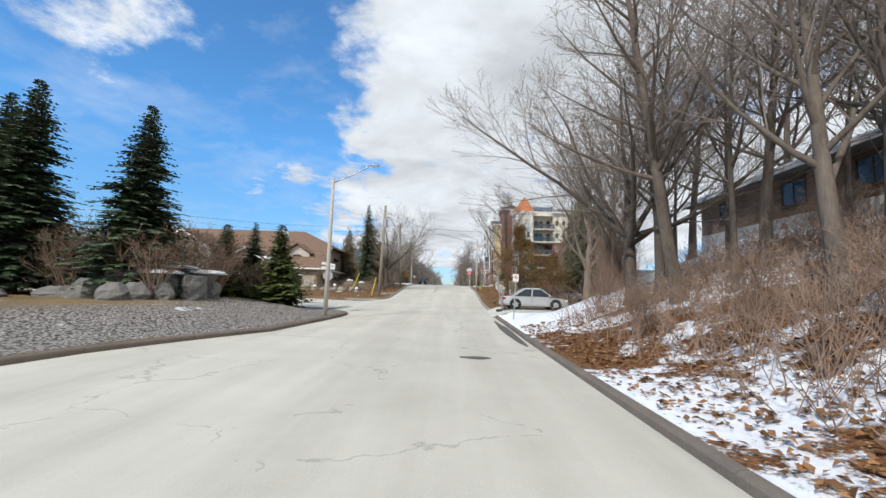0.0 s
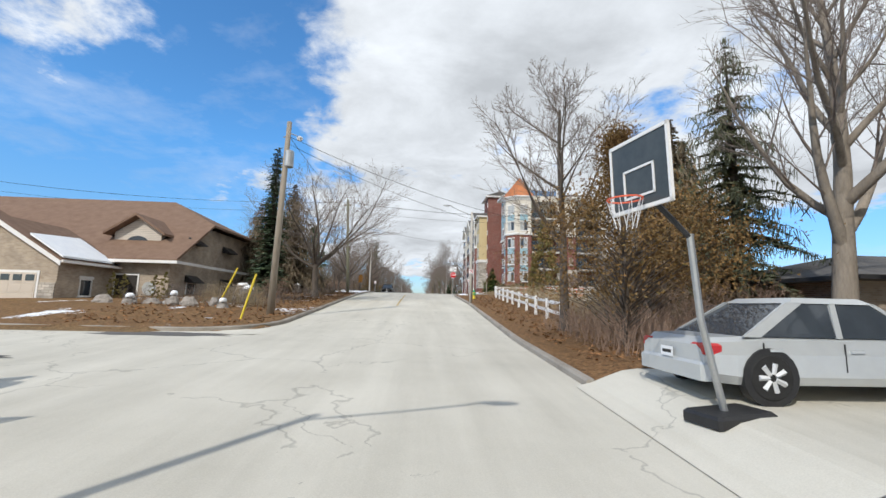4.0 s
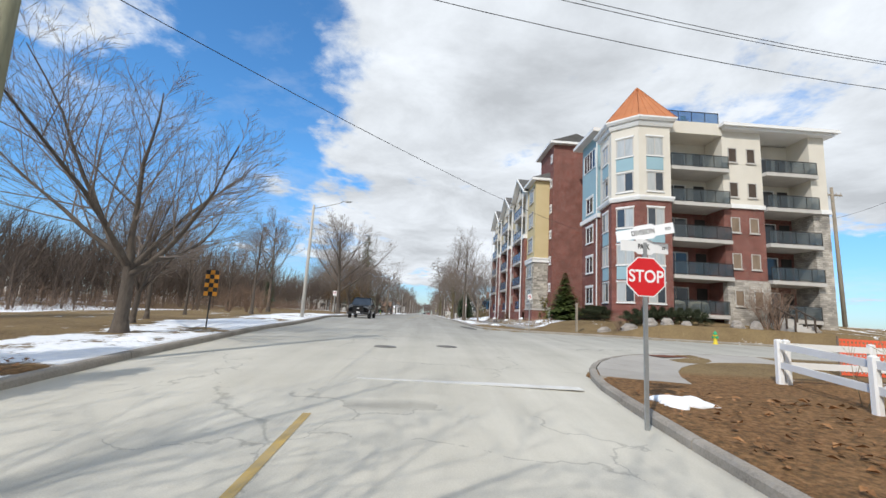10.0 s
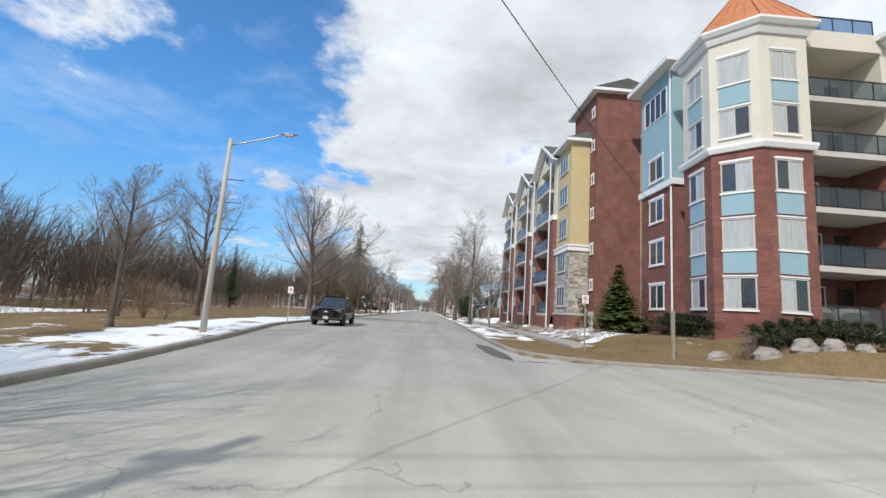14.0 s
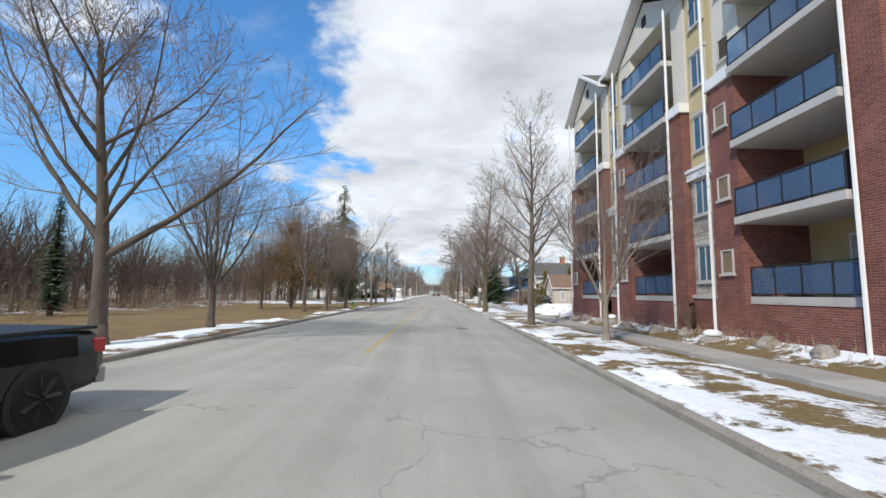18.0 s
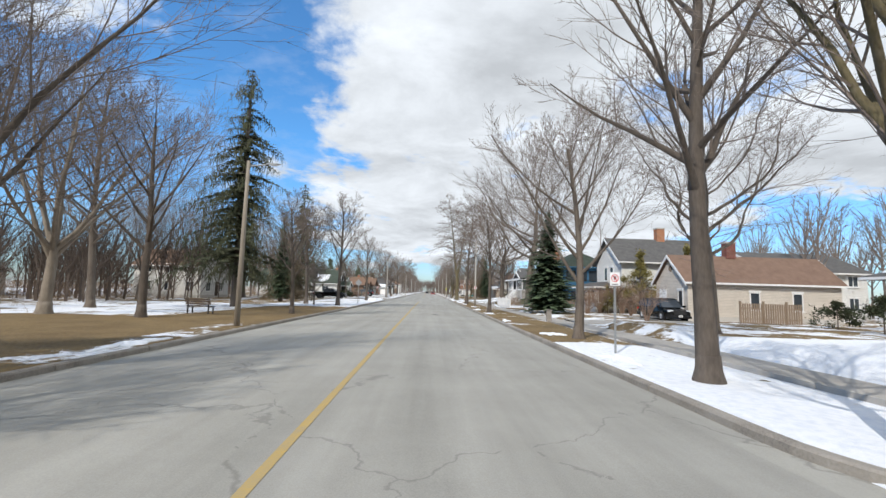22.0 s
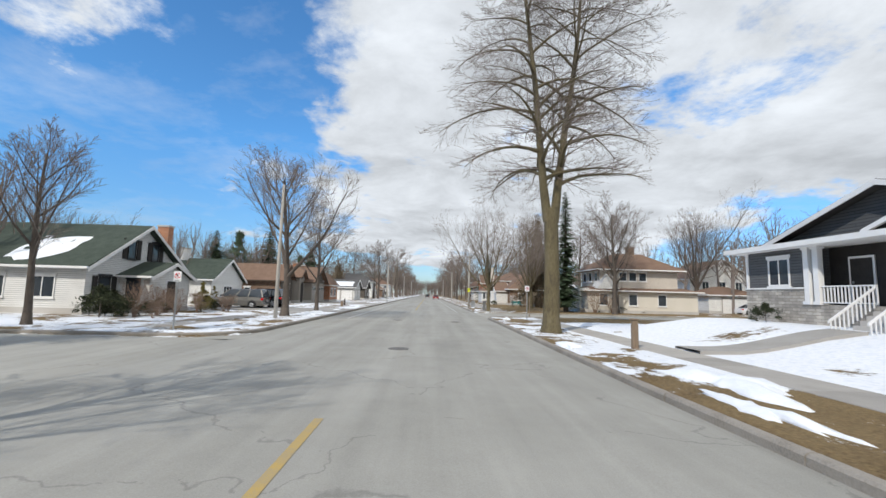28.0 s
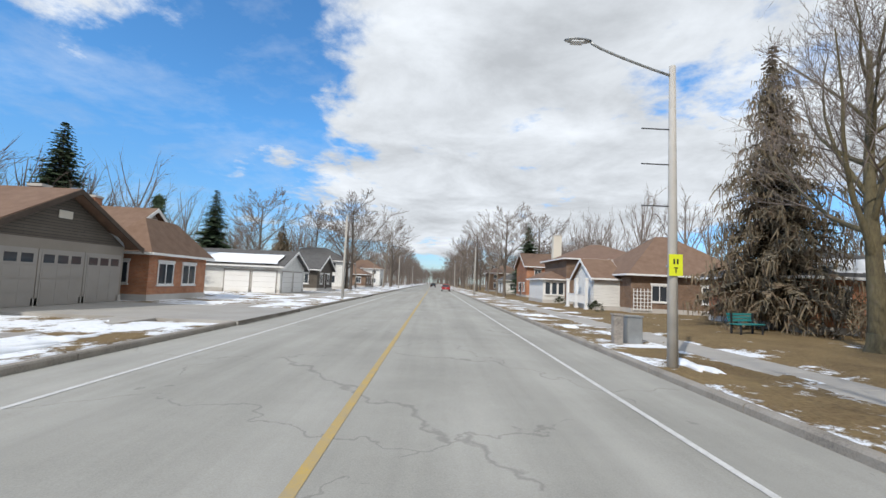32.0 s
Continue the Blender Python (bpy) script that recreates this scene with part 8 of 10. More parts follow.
sign_post(8.9, 268.6, 1.9, "", "short bare sign post by the corner", mat=M_WOOD)
sign_post(11.2, 279.8, 2.2, "", "plain wooden post on the lawn", mat=M_WOOD)
sign_post(-10.4, 249.6, 2.4, "park", "small white street sign at the corner")
sign_post(-8.2, 122.5, 2.2, "park", "white parking sign on the park verge")


def marker_post():
    m = Mesh()
    m.box(-0.07, 0.07, -0.05, 0.05, -0.3, 2.0)
    ob = part("wooden_post", m, M_POLE_WOOD)
    ob.matrix_basis = pose(10.6, 113.2, land(10.6, 113.2))
    tagged(ob, "plain weathered wooden post at the street corner", "post")


marker_post()


def acorn_lamp(x, y, h):
    ob = thing("post_lamp", "green cast-iron post lamp with an acorn globe", "lamp post", pose(x, y, land(x, y)))
    m = Mesh()
    m.lathe([(0.2, -0.2), (0.2, 0.1), (0.15, 0.2), (0.14, 0.6), (0.09, 0.75), (0.06, 0.9), (0.05, h - 0.9), (0.09, h - 0.8), (0.12, h - 0.72)], 12)
    part("post", m, M_BLACK, ob, smooth=True)
    m = Mesh()
    m.lathe([(0.12, h - 0.72), (0.2, h - 0.55), (0.21, h - 0.35), (0.14, h - 0.18), (0.08, h - 0.16)], 14)
    g = part("globe", m, M_LENS, ob, smooth=True)
    m = Mesh()
    m.lathe([(0.15, h - 0.18), (0.1, h - 0.08), (0.03, h - 0.03), (0.02, h + 0.06), (0.0, h + 0.1)], 12)
    part("finial", m, M_BLACK, g, smooth=True)


acorn_lamp(-10.5, 48.6, 5.0)


def guy_guard(x, y, tip):
    m = Mesh()
    z = land(x, y)
    m.tube([(x, y, z - 0.2), (x + tip[0], y + tip[1], z + 1.9)], 0.045, 8)
    tagged(part("guy_guard", m, M_YELLOW), "yellow plastic guard on a slanting guy wire", "guy guard", "guy guards")


guy_guard(-7.4, 63.0, (0.35, 0.5))
guy_guard(-10.4, 67.5, (0.75, 0.3))


def hydrant(x, y):
    ob = thing("fire_hydrant", "yellow fire hydrant with a green bonnet", "hydrant", pose(x, y, land(x, y)), "fire hydrants")
    m = Mesh()
    m.lathe([(0.16, -0.1), (0.16, 0.03), (0.11, 0.06), (0.10, 0.5), (0.13, 0.52), (0.13, 0.57)], 12)
    b = part("barrel", m, M_YELLOW, ob, smooth=True)
    for s, w in (((1, 0), 0.06), ((-1, 0), 0.06), ((0, -1), 0.075)):
        m = Mesh()
        m.tube([(s[0] * 0.08, s[1] * 0.08, 0.42), (s[0] * 0.19, s[1] * 0.19, 0.42)], w, 8)
        part("outlet", m, M_HYDRANT_GREEN, b)
    m = Mesh()
    m.lathe([(0.125, 0.575), (0.12, 0.65), (0.07, 0.74), (0.03, 0.77), (0.03, 0.82)], 12)
    part("bonnet", m, M_HYDRANT_GREEN, ob, smooth=True)


hydrant(4.75, 83.0)
hydrant(18.0, 109.6)
hydrant(-8.85, 169.8)


# ---- fences ----
def rail_fence(pts, h=1.05, step=2.3, mat=None, label="white painted two-rail wooden fence"):
    ob = thing("rail_fence", label, "fence")
    mat = mat or M_WHITE
    for (x0, y0), (x1, y1) in zip(pts, pts[1:]):
        n = max(1, round(math.hypot(x1 - x0, y1 - y0) / step))
        prev = None
        for i in range(n + 1):
            x, y = x0 + (x1 - x0) * i / n, y0 + (y1 - y0) * i / n
            z = land(x, y)
            if i or (x0, y0) == pts[0]:
                m = Mesh()
                m.box(x - 0.075, x + 0.075, y - 0.075, y + 0.075, z - 0.3, z + h, 0.03)
                part("fence_post", m, mat, ob)
            if prev:
                for k in (0.42, 0.85):
                    a, b = prev, (x, y, z)
                    dx, dy = b[1] - a[1], -(b[0] - a[0])
                    d = math.hypot(dx, dy)
                    dx, dy = dx / d * 0.022, dy / d * 0.022
                    m = Mesh()
                    m.rings([[(p[0] - dx, p[1] - dy, p[2] + h * k - 0.075), (p[0] + dx, p[1] + dy, p[2] + h * k - 0.075), (p[0] + dx, p[1] + dy, p[2] + h * k + 0.075), (p[0] - dx, p[1] - dy, p[2] + h * k + 0.075)] for p in (a, b)])
                    part("rail", m, mat, ob)
            prev = (x, y, z)


rail_fence([(6.3, 64.0), (6.7, 76.0), (7.3, 86.0), (8.6, 93.8)])
rail_fence([(8.8, 93.81), (20, 94.2), (48, 94.5)])


def picket_fence(x0, y0, x1, y1, h, mat, label, gap=0.16, pointed=True):
    ob = thing("picket_fence", label, "fence")
    ln = math.hypot(x1 - x0, y1 - y0)
    ux, uy = (x1 - x0) / ln, (y1 - y0) / ln
    n = int(ln / gap)
    for k in (0.25, 0.75):
        m = Mesh()
        m.rings([[(x - uy * 0.02, y + ux * 0.02, land(x, y) + h * k - 0.04), (x + uy * 0.02, y - ux * 0.02, land(x, y) + h * k - 0.04), (x + uy * 0.02, y - ux * 0.02, land(x, y) + h * k + 0.04), (x - uy * 0.02, y + ux * 0.02, land(x, y) + h * k + 0.04)] for x, y in ((x0, y0), (x1, y1))])
        part("rail", m, mat, ob)
    w = gap * 0.36
    for i in range(n + 1):
        x, y = x0 + ux * ln * i / n, y0 + uy * ln * i / n
        z = land(x, y)
        big = i % 10 == 0
        hh = h * (1.12 if big else 1.0)
        m = Mesh()
        out = [(-w, 0.05), (w, 0.05), (w, hh - (0.07 if pointed else 0)), (0, hh), (-w, hh - (0.07 if pointed else 0))]
        m.rings([[(x + ux * u - uy * v, y + uy * u + ux * v, z + q) for u, q in out] for v in ((-0.045, -0.022) if not big else (-0.05, 0.05))])
        part("picket", m, mat, ob, quick=True)


picket_fence(9.5, 211.2, 9.0, 217.2, 1.15, M_WHITE, "white painted picket fence beside the sidewalk")
picket_fence(10.6, 222.6, 27, 223.2, 1.15, M_WOOD, "weathered brown picket fence before the blue house", 0.2)
picket_fence(22.5, 192.0, 27, 192.0, 1.5, M_WOOD, "tall weathered board fence beside the cottage", 0.17, False)
picket_fence(19.5, 297.5, 30, 296.8, 1.1, M_WOOD, "weathered grey board fence", 0.2, False)


def snow_barrier():
    ob = thing("construction_barrier", "orange plastic construction mesh on stakes", "barrier")
    for i in range(6):
        x, y = 11.9 + i * 1.6, 95.6 + 0.1 * i
        z = land(x, y - 1.3)
        m = Mesh()
        m.box(x - 0.02, x + 0.02, y - 0.02, y + 0.02, z - 0.4, z + 1.2)
        part("stake", m, M_WOOD, ob)
        if i < 5:
            m = Mesh()
            for k in range(9):
                m.box(x, x + 1.6, y - 0.006, y + 0.006, z + 0.1 + k * 0.12, z + 0.165 + k * 0.12)
            for k in range(14):
                m.box(x + k * 0.115, x + k * 0.115 + 0.05, y - 0.008, y + 0.008, z + 0.1, z + 1.12)
            part("mesh_panel", m, M_ORANGE, ob)


snow_barrier()


def hazard_marker(x, y):
    """A chequered marker board on a thin post."""
    ob = thing("hazard_marker", "yellow and black chequered marker board on a thin post", "sign", pose(x, y, land(x, y)))
    m = Mesh()
    m.tube([(0, 0, -0.2), (0, 0, 2.0)], 0.025, 6)
    part("post", m, M_BLACK, ob)
    m = Mesh()
    m.box(-0.23, 0.23, -0.04, -0.025, 1.12, 2.02)
    b = part("board", m, M_AMBER, ob)
    for i in range(3):
        for j in range(6):
            if (i + j) % 2:
                m = Mesh()
                m.box(-0.23 + i * 0.153, -0.23 + (i + 1) * 0.153, -0.046, -0.041, 1.12 + j * 0.15, 1.27 + j * 0.15)
                part("square", m, M_SIGN_BLACK, b)


hazard_marker(-7.6, 99.0)


# ---- benches, boxes, hoop ----
def bench(x, y, deg, mat=None, label="dark slatted park bench on the lawn"):
    ob = thing("park_bench", label, "bench", pose(x, y, land(x, y), 0, 0, deg), "park benches")
    for k in range(4):
        m = Mesh()
        m.box(-0.85, 0.85, -0.22 + k * 0.12, -0.13 + k * 0.12, 0.43, 0.47)
        part("seat_slat", m, mat or M_WOOD_DARK, ob)
    for k in range(3):
        m = Mesh()
        m.box(-0.85, 0.85, 0.26 + k * 0.03, 0.29 + k * 0.03, 0.55 + k * 0.13, 0.65 + k * 0.13)
        part("back_slat", m, mat or M_WOOD_DARK, ob)
    for s in (-0.7, 0.7):
        m = Mesh()
        m.box(s - 0.03, s + 0.03, -0.22, -0.16, 0, 0.43)
        m.box(s - 0.03, s + 0.03, 0.2, 0.27, 0, 0.92)
        m.box(s - 0.03, s + 0.03, -0.22, 0.27, 0.39, 0.43)
        part("frame", m, M_BLACK, ob)


bench(-14.2, 189.0, 170)
bench(-20.5, 236.3, 0)
bench(13.8, 297.0, 20, M_TEAL, "teal painted garden bench on the lawn")


def pedestal(x, y, w, h, mat, label):
    ob = thing("utility_pedestal", label, "utility box", pose(x, y, land(x, y)))
    m = Mesh()
    m.box(-w, w, -w * 0.8, w * 0.8, -0.1, h, 0.03)
    b = part("cabinet", m, mat, ob)
    m = Mesh()
    m.box(-w - 0.02, w + 0.02, -w * 0.8 - 0.02, w * 0.8 + 0.02, h + 0.002, h + 0.05)
    part("lid", m, mat, b)


pedestal(7.4, 246.6, 0.11, 1.0, M_WOOD, "short weathered wooden post stump on the verge")
pedestal(6.35, 279.2, 0.17, 1.05, M_STONE_DARK, "dark grey utility pedestal beside the tree")
pedestal(6.5, 292.4, 0.25, 0.85, M_METAL, "pale green-grey utility cabinet on the verge")
pedestal(5.9, 292.2, 0.16, 0.9, M_STONE, "stone-coloured utility pedestal on the verge")
pedestal(8.0, 190.2, 0.16, 0.7, M_STONE, "low concrete gatepost by the sidewalk")
pedestal(-10.2, 283.0, 0.14, 0.6, M_WOOD, "low timber post beside the sidewalk")
pedestal(-10.4, 285.6, 0.09, 0.8, M_WOOD_DARK, "low dark post beside the sidewalk")


def hoop(x, y):
    ob = thing("basketball_hoop", "portable basketball hoop with a clear framed backboard", "basketball hoop", pose(x, y, land(x, y) - 0.01, 0, -2, 12) @ Matrix.Scale(0.95, 4))
    m = Mesh()
    m.tube([(0.35, 0, 0.02), (0.05, 0, 1.4), (-0.02, 0, 2.6)], 0.05, 8)
    part("pole", m, M_METAL, ob)
    m = Mesh()
    m.box(-0.1, 0.9, -0.32, 0.32, 0.0, 0.16, 0.04)
    part("base", m, M_BLACK, ob)
    m = Mesh()
    m.tube([(-0.02, 0, 2.55), (-0.75, 0, 3.2)], 0.04, 6)
    part("arm", m, M_BLACK, ob)
    bd = Mesh()
    bd.box(-0.82, -0.80, -0.56, 0.56, 2.95, 3.95)
    b = part("backboard", bd, M_SMOKY, ob, "smoky clear backboard")
    for y0, y1, z0, z1 in ((-0.58, 0.58, 2.92, 2.97), (-0.58, 0.58, 3.93, 3.98), (-0.58, -0.54, 2.92, 3.98), (0.54, 0.58, 2.92, 3.98), (-0.3, 0.3, 3.1, 3.13), (-0.3, 0.3, 3.5, 3.53), (-0.3, -0.27, 3.1, 3.53), (0.27, 0.3, 3.1, 3.53)):
        m = Mesh()
        m.box(-0.835, -0.79, y0, y1, z0, z1)
        part("board_line", m, M_WHITE, b)
    m = Mesh()
    m.tube([(-1.07 + 0.23 * math.cos(a * 0.3927), 0.23 * math.sin(a * 0.3927), 3.05) for a in range(17)], 0.012, 6)
    r = part("rim", m, M_ORANGE, ob)
    m = Mesh()
    for i in range(10):
        a = 6.2832 * i / 10
        m.tube([(-1.07 + 0.23 * math.cos(a), 0.23 * math.sin(a), 3.04), (-1.07 + 0.13 * math.cos(a + 0.3), 0.13 * math.sin(a + 0.3), 2.65)], 0.006, 3)
    part("net", m, M_WHITE, r)


hoop(3.65, 50.55)

# ---- vehicles ----
def vehicle(name, label, paint, length, width, height, m, style="sedan", tail=True):
    """A road vehicle that points to its local -y: lofted body, glasshouse, wheels, lamps."""
    ob = thing(name, label, "car" if style != "pickup" else "pickup truck", m)
    L, W, H = length, width, height
    wr = 0.33 if style in ("sedan", "van") else 0.42
    belt = H * {"sedan": 0.62, "van": 0.60, "suv": 0.62, "pickup": 0.64}[style]
    lo = 0.22 if style in ("sedan", "van") else 0.38
    hood = {"sedan": 0.90, "van": 0.92, "suv": 0.97, "pickup": 1.0}[style] * belt
    deck = {"sedan": 0.96, "van": 1.0, "suv": 1.0, "pickup": 0.98}[style] * belt
    # lower body: cross-sections from nose to tail
    def section(y, top, w, bot, r=0.10):
        h = W / 2 * w
        return [(-h + 0.06, y, bot), (-h, y, bot + 0.12), (-h, y, (bot + top) / 2 + 0.08), (-h + 0.05, y, top - 0.06), (-h + 0.05 + r, y, top), (h - 0.05 - r, y, top), (h - 0.05, y, top - 0.06), (h, y, (bot + top) / 2 + 0.08), (h, y, bot + 0.12), (h - 0.06, y, bot)]
    y0 = -L / 2
    rows = [(0.0, hood * 0.78, 0.84, lo + 0.06), (0.03, hood * 0.90, 0.93, lo), (0.10, hood * 0.96, 0.985, lo), (0.24, hood, 1.0, lo), (0.30, belt, 1.0, lo), (0.55, belt, 1.0, lo), (0.80, belt if style != "sedan" else belt, 1.0, lo), (0.90, deck, 0.99, lo), (0.97, deck * 0.985, 0.95, lo + 0.03), (1.0, deck * 0.86, 0.90, lo + 0.08)]
    b = Mesh()
    b.rings([section(y0 + L * u, t, w, bt) for u, t, w, bt in rows])
    body_part = part("body", b, paint, ob, smooth=False)
    # glasshouse
    gx = {"sedan": (0.245, 0.40, 0.67, 0.86), "van": (0.20, 0.36, 0.94, 0.985), "suv": (0.26, 0.40, 0.92, 0.98), "pickup": (0.29, 0.40, 0.635, 0.66)}[style]
    a0, a1, a2, a3 = (y0 + L * q for q in gx)
    wb, wt = W / 2 - 0.07, W / 2 - 0.24
    g = Mesh()
    g.rings([[(-wb, a0, belt - 0.02), (wb, a0, belt - 0.02), (wb, a3, belt - 0.02), (-wb, a3, belt - 0.02)], [(-wt, a1, H - 0.07), (wt, a1, H - 0.07), (wt, a2, H - 0.07), (-wt, a2, H - 0.07)]])
    part("glasshouse", g, M_GLASS, ob, "dark tinted windows")
    r = Mesh()
    r.rings([[(-wt - 0.03, a1 - 0.05, H - 0.085), (wt + 0.03, a1 - 0.05, H - 0.085), (wt + 0.03, a2 + 0.05, H - 0.085), (-wt - 0.03, a2 + 0.05, H - 0.085)], [(-wt + 0.08, a1 + 0.1, H), (wt - 0.08, a1 + 0.1, H), (wt - 0.08, a2 - 0.1, H), (-wt + 0.08, a2 - 0.1, H)]])
    part("roof", r, paint, ob)
    # pillars
    ys = [(a0, a1, 0.05), (a3 - 0.08, a2 - 0.04, 0.13) if style == "sedan" else (a3, a2, 0.06)]
    mids = {"sedan": (0.5,), "van": (0.36, 0.66), "suv": (0.4, 0.7), "pickup": (0.52,)}[style]
    for k in mids:
        ys.append((a0 + (a3 - a0) * k, a1 + (a2 - a1) * k, 0.045))
    for s in (-1, 1):
        for yb, yt, t in ys:
            q = Mesh()
            q.rings([[(s * (wb + 0.012), yb - t, belt - 0.03), (s * (wb + 0.012), yb + t, belt - 0.03), (s * (wb - 0.03), yb + t, belt - 0.03), (s * (wb - 0.03), yb - t, belt - 0.03)], [(s * (wt + 0.02), yt - t, H - 0.07), (s * (wt + 0.02), yt + t, H - 0.07), (s * (wt - 0.03), yt + t, H - 0.07), (s * (wt - 0.03), yt - t, H - 0.07)]])
            part("pillar", q, paint, ob)
        # doors: thin seams and handles
        for k, yy in enumerate((a0 + (a3 - a0) * 0.08, a0 + (a3 - a0) * mids[0], a0 + (a3 - a0) * (0.93 if len(mids) == 1 else mids[1]))):
            q = Mesh()
            q.box(s * W / 2 - 0.006, s * W / 2 + 0.006, yy - 0.008, yy + 0.008, lo + 0.2, belt - 0.1)
            part("door_seam", q, M_BLACK, body_part)
            if k:
                q = Mesh()
                q.box(s * W / 2 - 0.02, s * W / 2 + 0.02, yy - 0.28, yy - 0.08, belt - 0.22, belt - 0.18)
                part("handle", q, paint, body_part)
        q = Mesh()
        q.box(min(s * (W / 2 - 0.02), s * (W / 2 + 0.2)), max(s * (W / 2 - 0.02), s * (W / 2 + 0.2)), a0 + 0.15, a0 + 0.25, belt - 0.02, belt + 0.15, 0.03)
        part("mirror", q, paint if style != "pickup" else M_BLACK, ob)
        # lamps
        q = Mesh()
        q.box(min(s * W * 0.26, s * W * 0.455), max(s * W * 0.26, s * W * 0.455), y0 + 0.02, y0 + 0.26, hood * 0.72, hood * 0.88, 0.03)
        part("headlight", q, M_LENS if style != "pickup" else M_LENS_SMOKE, ob)
        q = Mesh()
        q.box(min(s * W * 0.28, s * W * 0.475), max(s * W * 0.28, s * W * 0.475), -y0 - 0.28, -y0 - 0.005, deck * 0.72, deck * 0.9, 0.03)
        part("tail_lamp", q, M_TAIL, ob)
        for yw in (y0 + L * 0.19, y0 + L * 0.80):
            q = Mesh()
            q.tube([(s * (W / 2 - 0.14), yw, wr), (s * (W / 2 + 0.012), yw, wr)], wr + 0.075, 20)
            part("wheel_arch", q, M_BLACK, ob)
            q = Mesh()
            cx = s * (W / 2 - 0.12)
            q.rings([[(cx + s * u, yw + rr * math.cos(6.2832 * i / 24), wr + rr * math.sin(6.2832 * i / 24)) for i in range(24)] for u, rr in ((-0.1, wr - 0.03), (-0.08, wr), (0.12, wr), (0.145, wr - 0.035), (0.145, wr - 0.11))])
            wh = part("wheel", q, M_TYRE, ob)
            q = Mesh()
            q.tube([(cx + s * 0.10, yw, wr), (cx + s * 0.138, yw, wr)], wr - 0.12, 20)
            rim = part("rim", q, M_METAL if style != "pickup" else M_BLACK, wh)
            for i in range(7):
                a = 6.2832 * i / 7
                q = Mesh()
                q.tube([(cx + s * 0.145, yw + 0.05 * math.cos(a), wr + 0.05 * math.sin(a)), (cx + s * 0.145, yw + (wr - 0.13) * math.cos(a), wr + (wr - 0.13) * math.sin(a))], [0.03, 0.04], 4)
                part("spoke", q, M_LENS if style != "pickup" else M_BLACK, rim)
    q = Mesh()
    q.box(-W * 0.24, W * 0.24, y0 - 0.012, y0 + 0.06, lo + 0.28, hood * 0.86)
    gr = part("grille", q, M_BLACK, ob)
    if style == "pickup":
        for k in range(4):
            q = Mesh()
            q.box(-W * 0.24, W * 0.24, y0 - 0.03, y0 - 0.013, lo + 0.36 + k * 0.11, lo + 0.40 + k * 0.11)
            part("grille_bar", q, M_CAR_BLACK, gr)
        q = Mesh()
        q.box(-0.10, 0.10, y0 - 0.045, y0 - 0.031, hood * 0.70, hood * 0.76)
        part("badge", q, M_LENS, gr)
        q = Mesh()
        q.box(-W / 2 + 0.14, W / 2 - 0.14, y0 + L * 0.675, -y0 - 0.12, belt - 0.02, belt + 0.03)
        part("bed_cover", q, M_BLACK, ob)
    q = Mesh()
    q.box(-W / 2 + 0.06, W / 2 - 0.06, y0 - 0.05, y0 + 0.12, lo, lo + 0.2, 0.04)
    part("front_bumper", q, paint if style != "pickup" else M_BLACK, ob)
    q = Mesh()
    q.box(-W / 2 + 0.05, W / 2 - 0.05, -y0 - 0.12, -y0 + 0.05, lo + 0.04, lo + 0.30, 0.04)
    part("rear_bumper", q, paint if style != "pickup" else M_METAL, ob)
    for yy, face in ((y0 - 0.056, -1), (-y0 + 0.052, 1)):
        q = Mesh()
        q.box(-0.16, 0.16, yy, yy + 0.004, lo + 0.1 if face < 0 else deck * 0.6, lo + 0.24 if face < 0 else deck * 0.6 + 0.15)
        pl = part("plate", q, M_SIGN_WHITE, ob)
        q = Mesh()
        q.box(-0.12, 0.12, yy - 0.002 if face < 0 else yy + 0.005, yy - 0.001 if face < 0 else yy + 0.006, (lo + 0.15) if face < 0 else deck * 0.6 + 0.05, (lo + 0.19) if face < 0 else deck * 0.6 + 0.1)
        part("plate_bar", q, M_SIGN_BLACK, pl)
    return ob


def parked(name, label, paint, dims, x, y, deg, style, z=None):
    return vehicle(name, label, paint, *dims, pose(x, y, land(x, y) if z is None else z, 0, 0, deg), style)


parked("car", "silver four-door sedan parked nose-in on the drive", M_SILVER, (4.54, 1.76, 1.46), 6.2, 51.75, 90, "sedan")
parked("car", "dark car parked under the bronzed cedar", M_CAR_BLACK, (4.5, 1.8, 1.5), 11.2, 58.4, 60, "suv")
parked("pickup_truck", "black crew-cab pickup truck standing at the far kerb", M_CAR_BLACK, (5.9, 2.05, 2.0), -6.2, 126.8, 0, "pickup", 0.0)
parked("minivan", "dark minivan parked on the drive beside the cottage", M_CAR_BLACK, (4.8, 1.9, 1.72), 18.9, 195.8, 0, "van")
parked("minivan", "pewter minivan with a red tail lamp on the drive", M_CAR_GREY, (5.0, 1.95, 1.75), -17.6, 272.3, -90, "van")
parked("car", "black off-road car parked beside the minivan", M_CAR_BLACK, (4.3, 1.87, 1.83), -16.4, 274.6, -90, "suv")
parked("pickup_truck", "black pickup truck waiting in the side street", M_CAR_BLACK, (5.8, 2.0, 1.9), -18.2, 242.0, 90, "pickup", road_z(240))
parked("car", "white sedan parked before the white garage", M_CAR_WHITE, (4.5, 1.75, 1.45), 44.5, 288.4, 90, "sedan")
parked("car", "red car far down the street", M_CAR_RED, (4.5, 1.8, 1.5), 2.6, 372, 180, "suv", 0.02)
parked("car", "dark car far down the street", M_CAR_BLACK, (4.6, 1.8, 1.5), -0.2, 430, 180, "suv", 0.02)

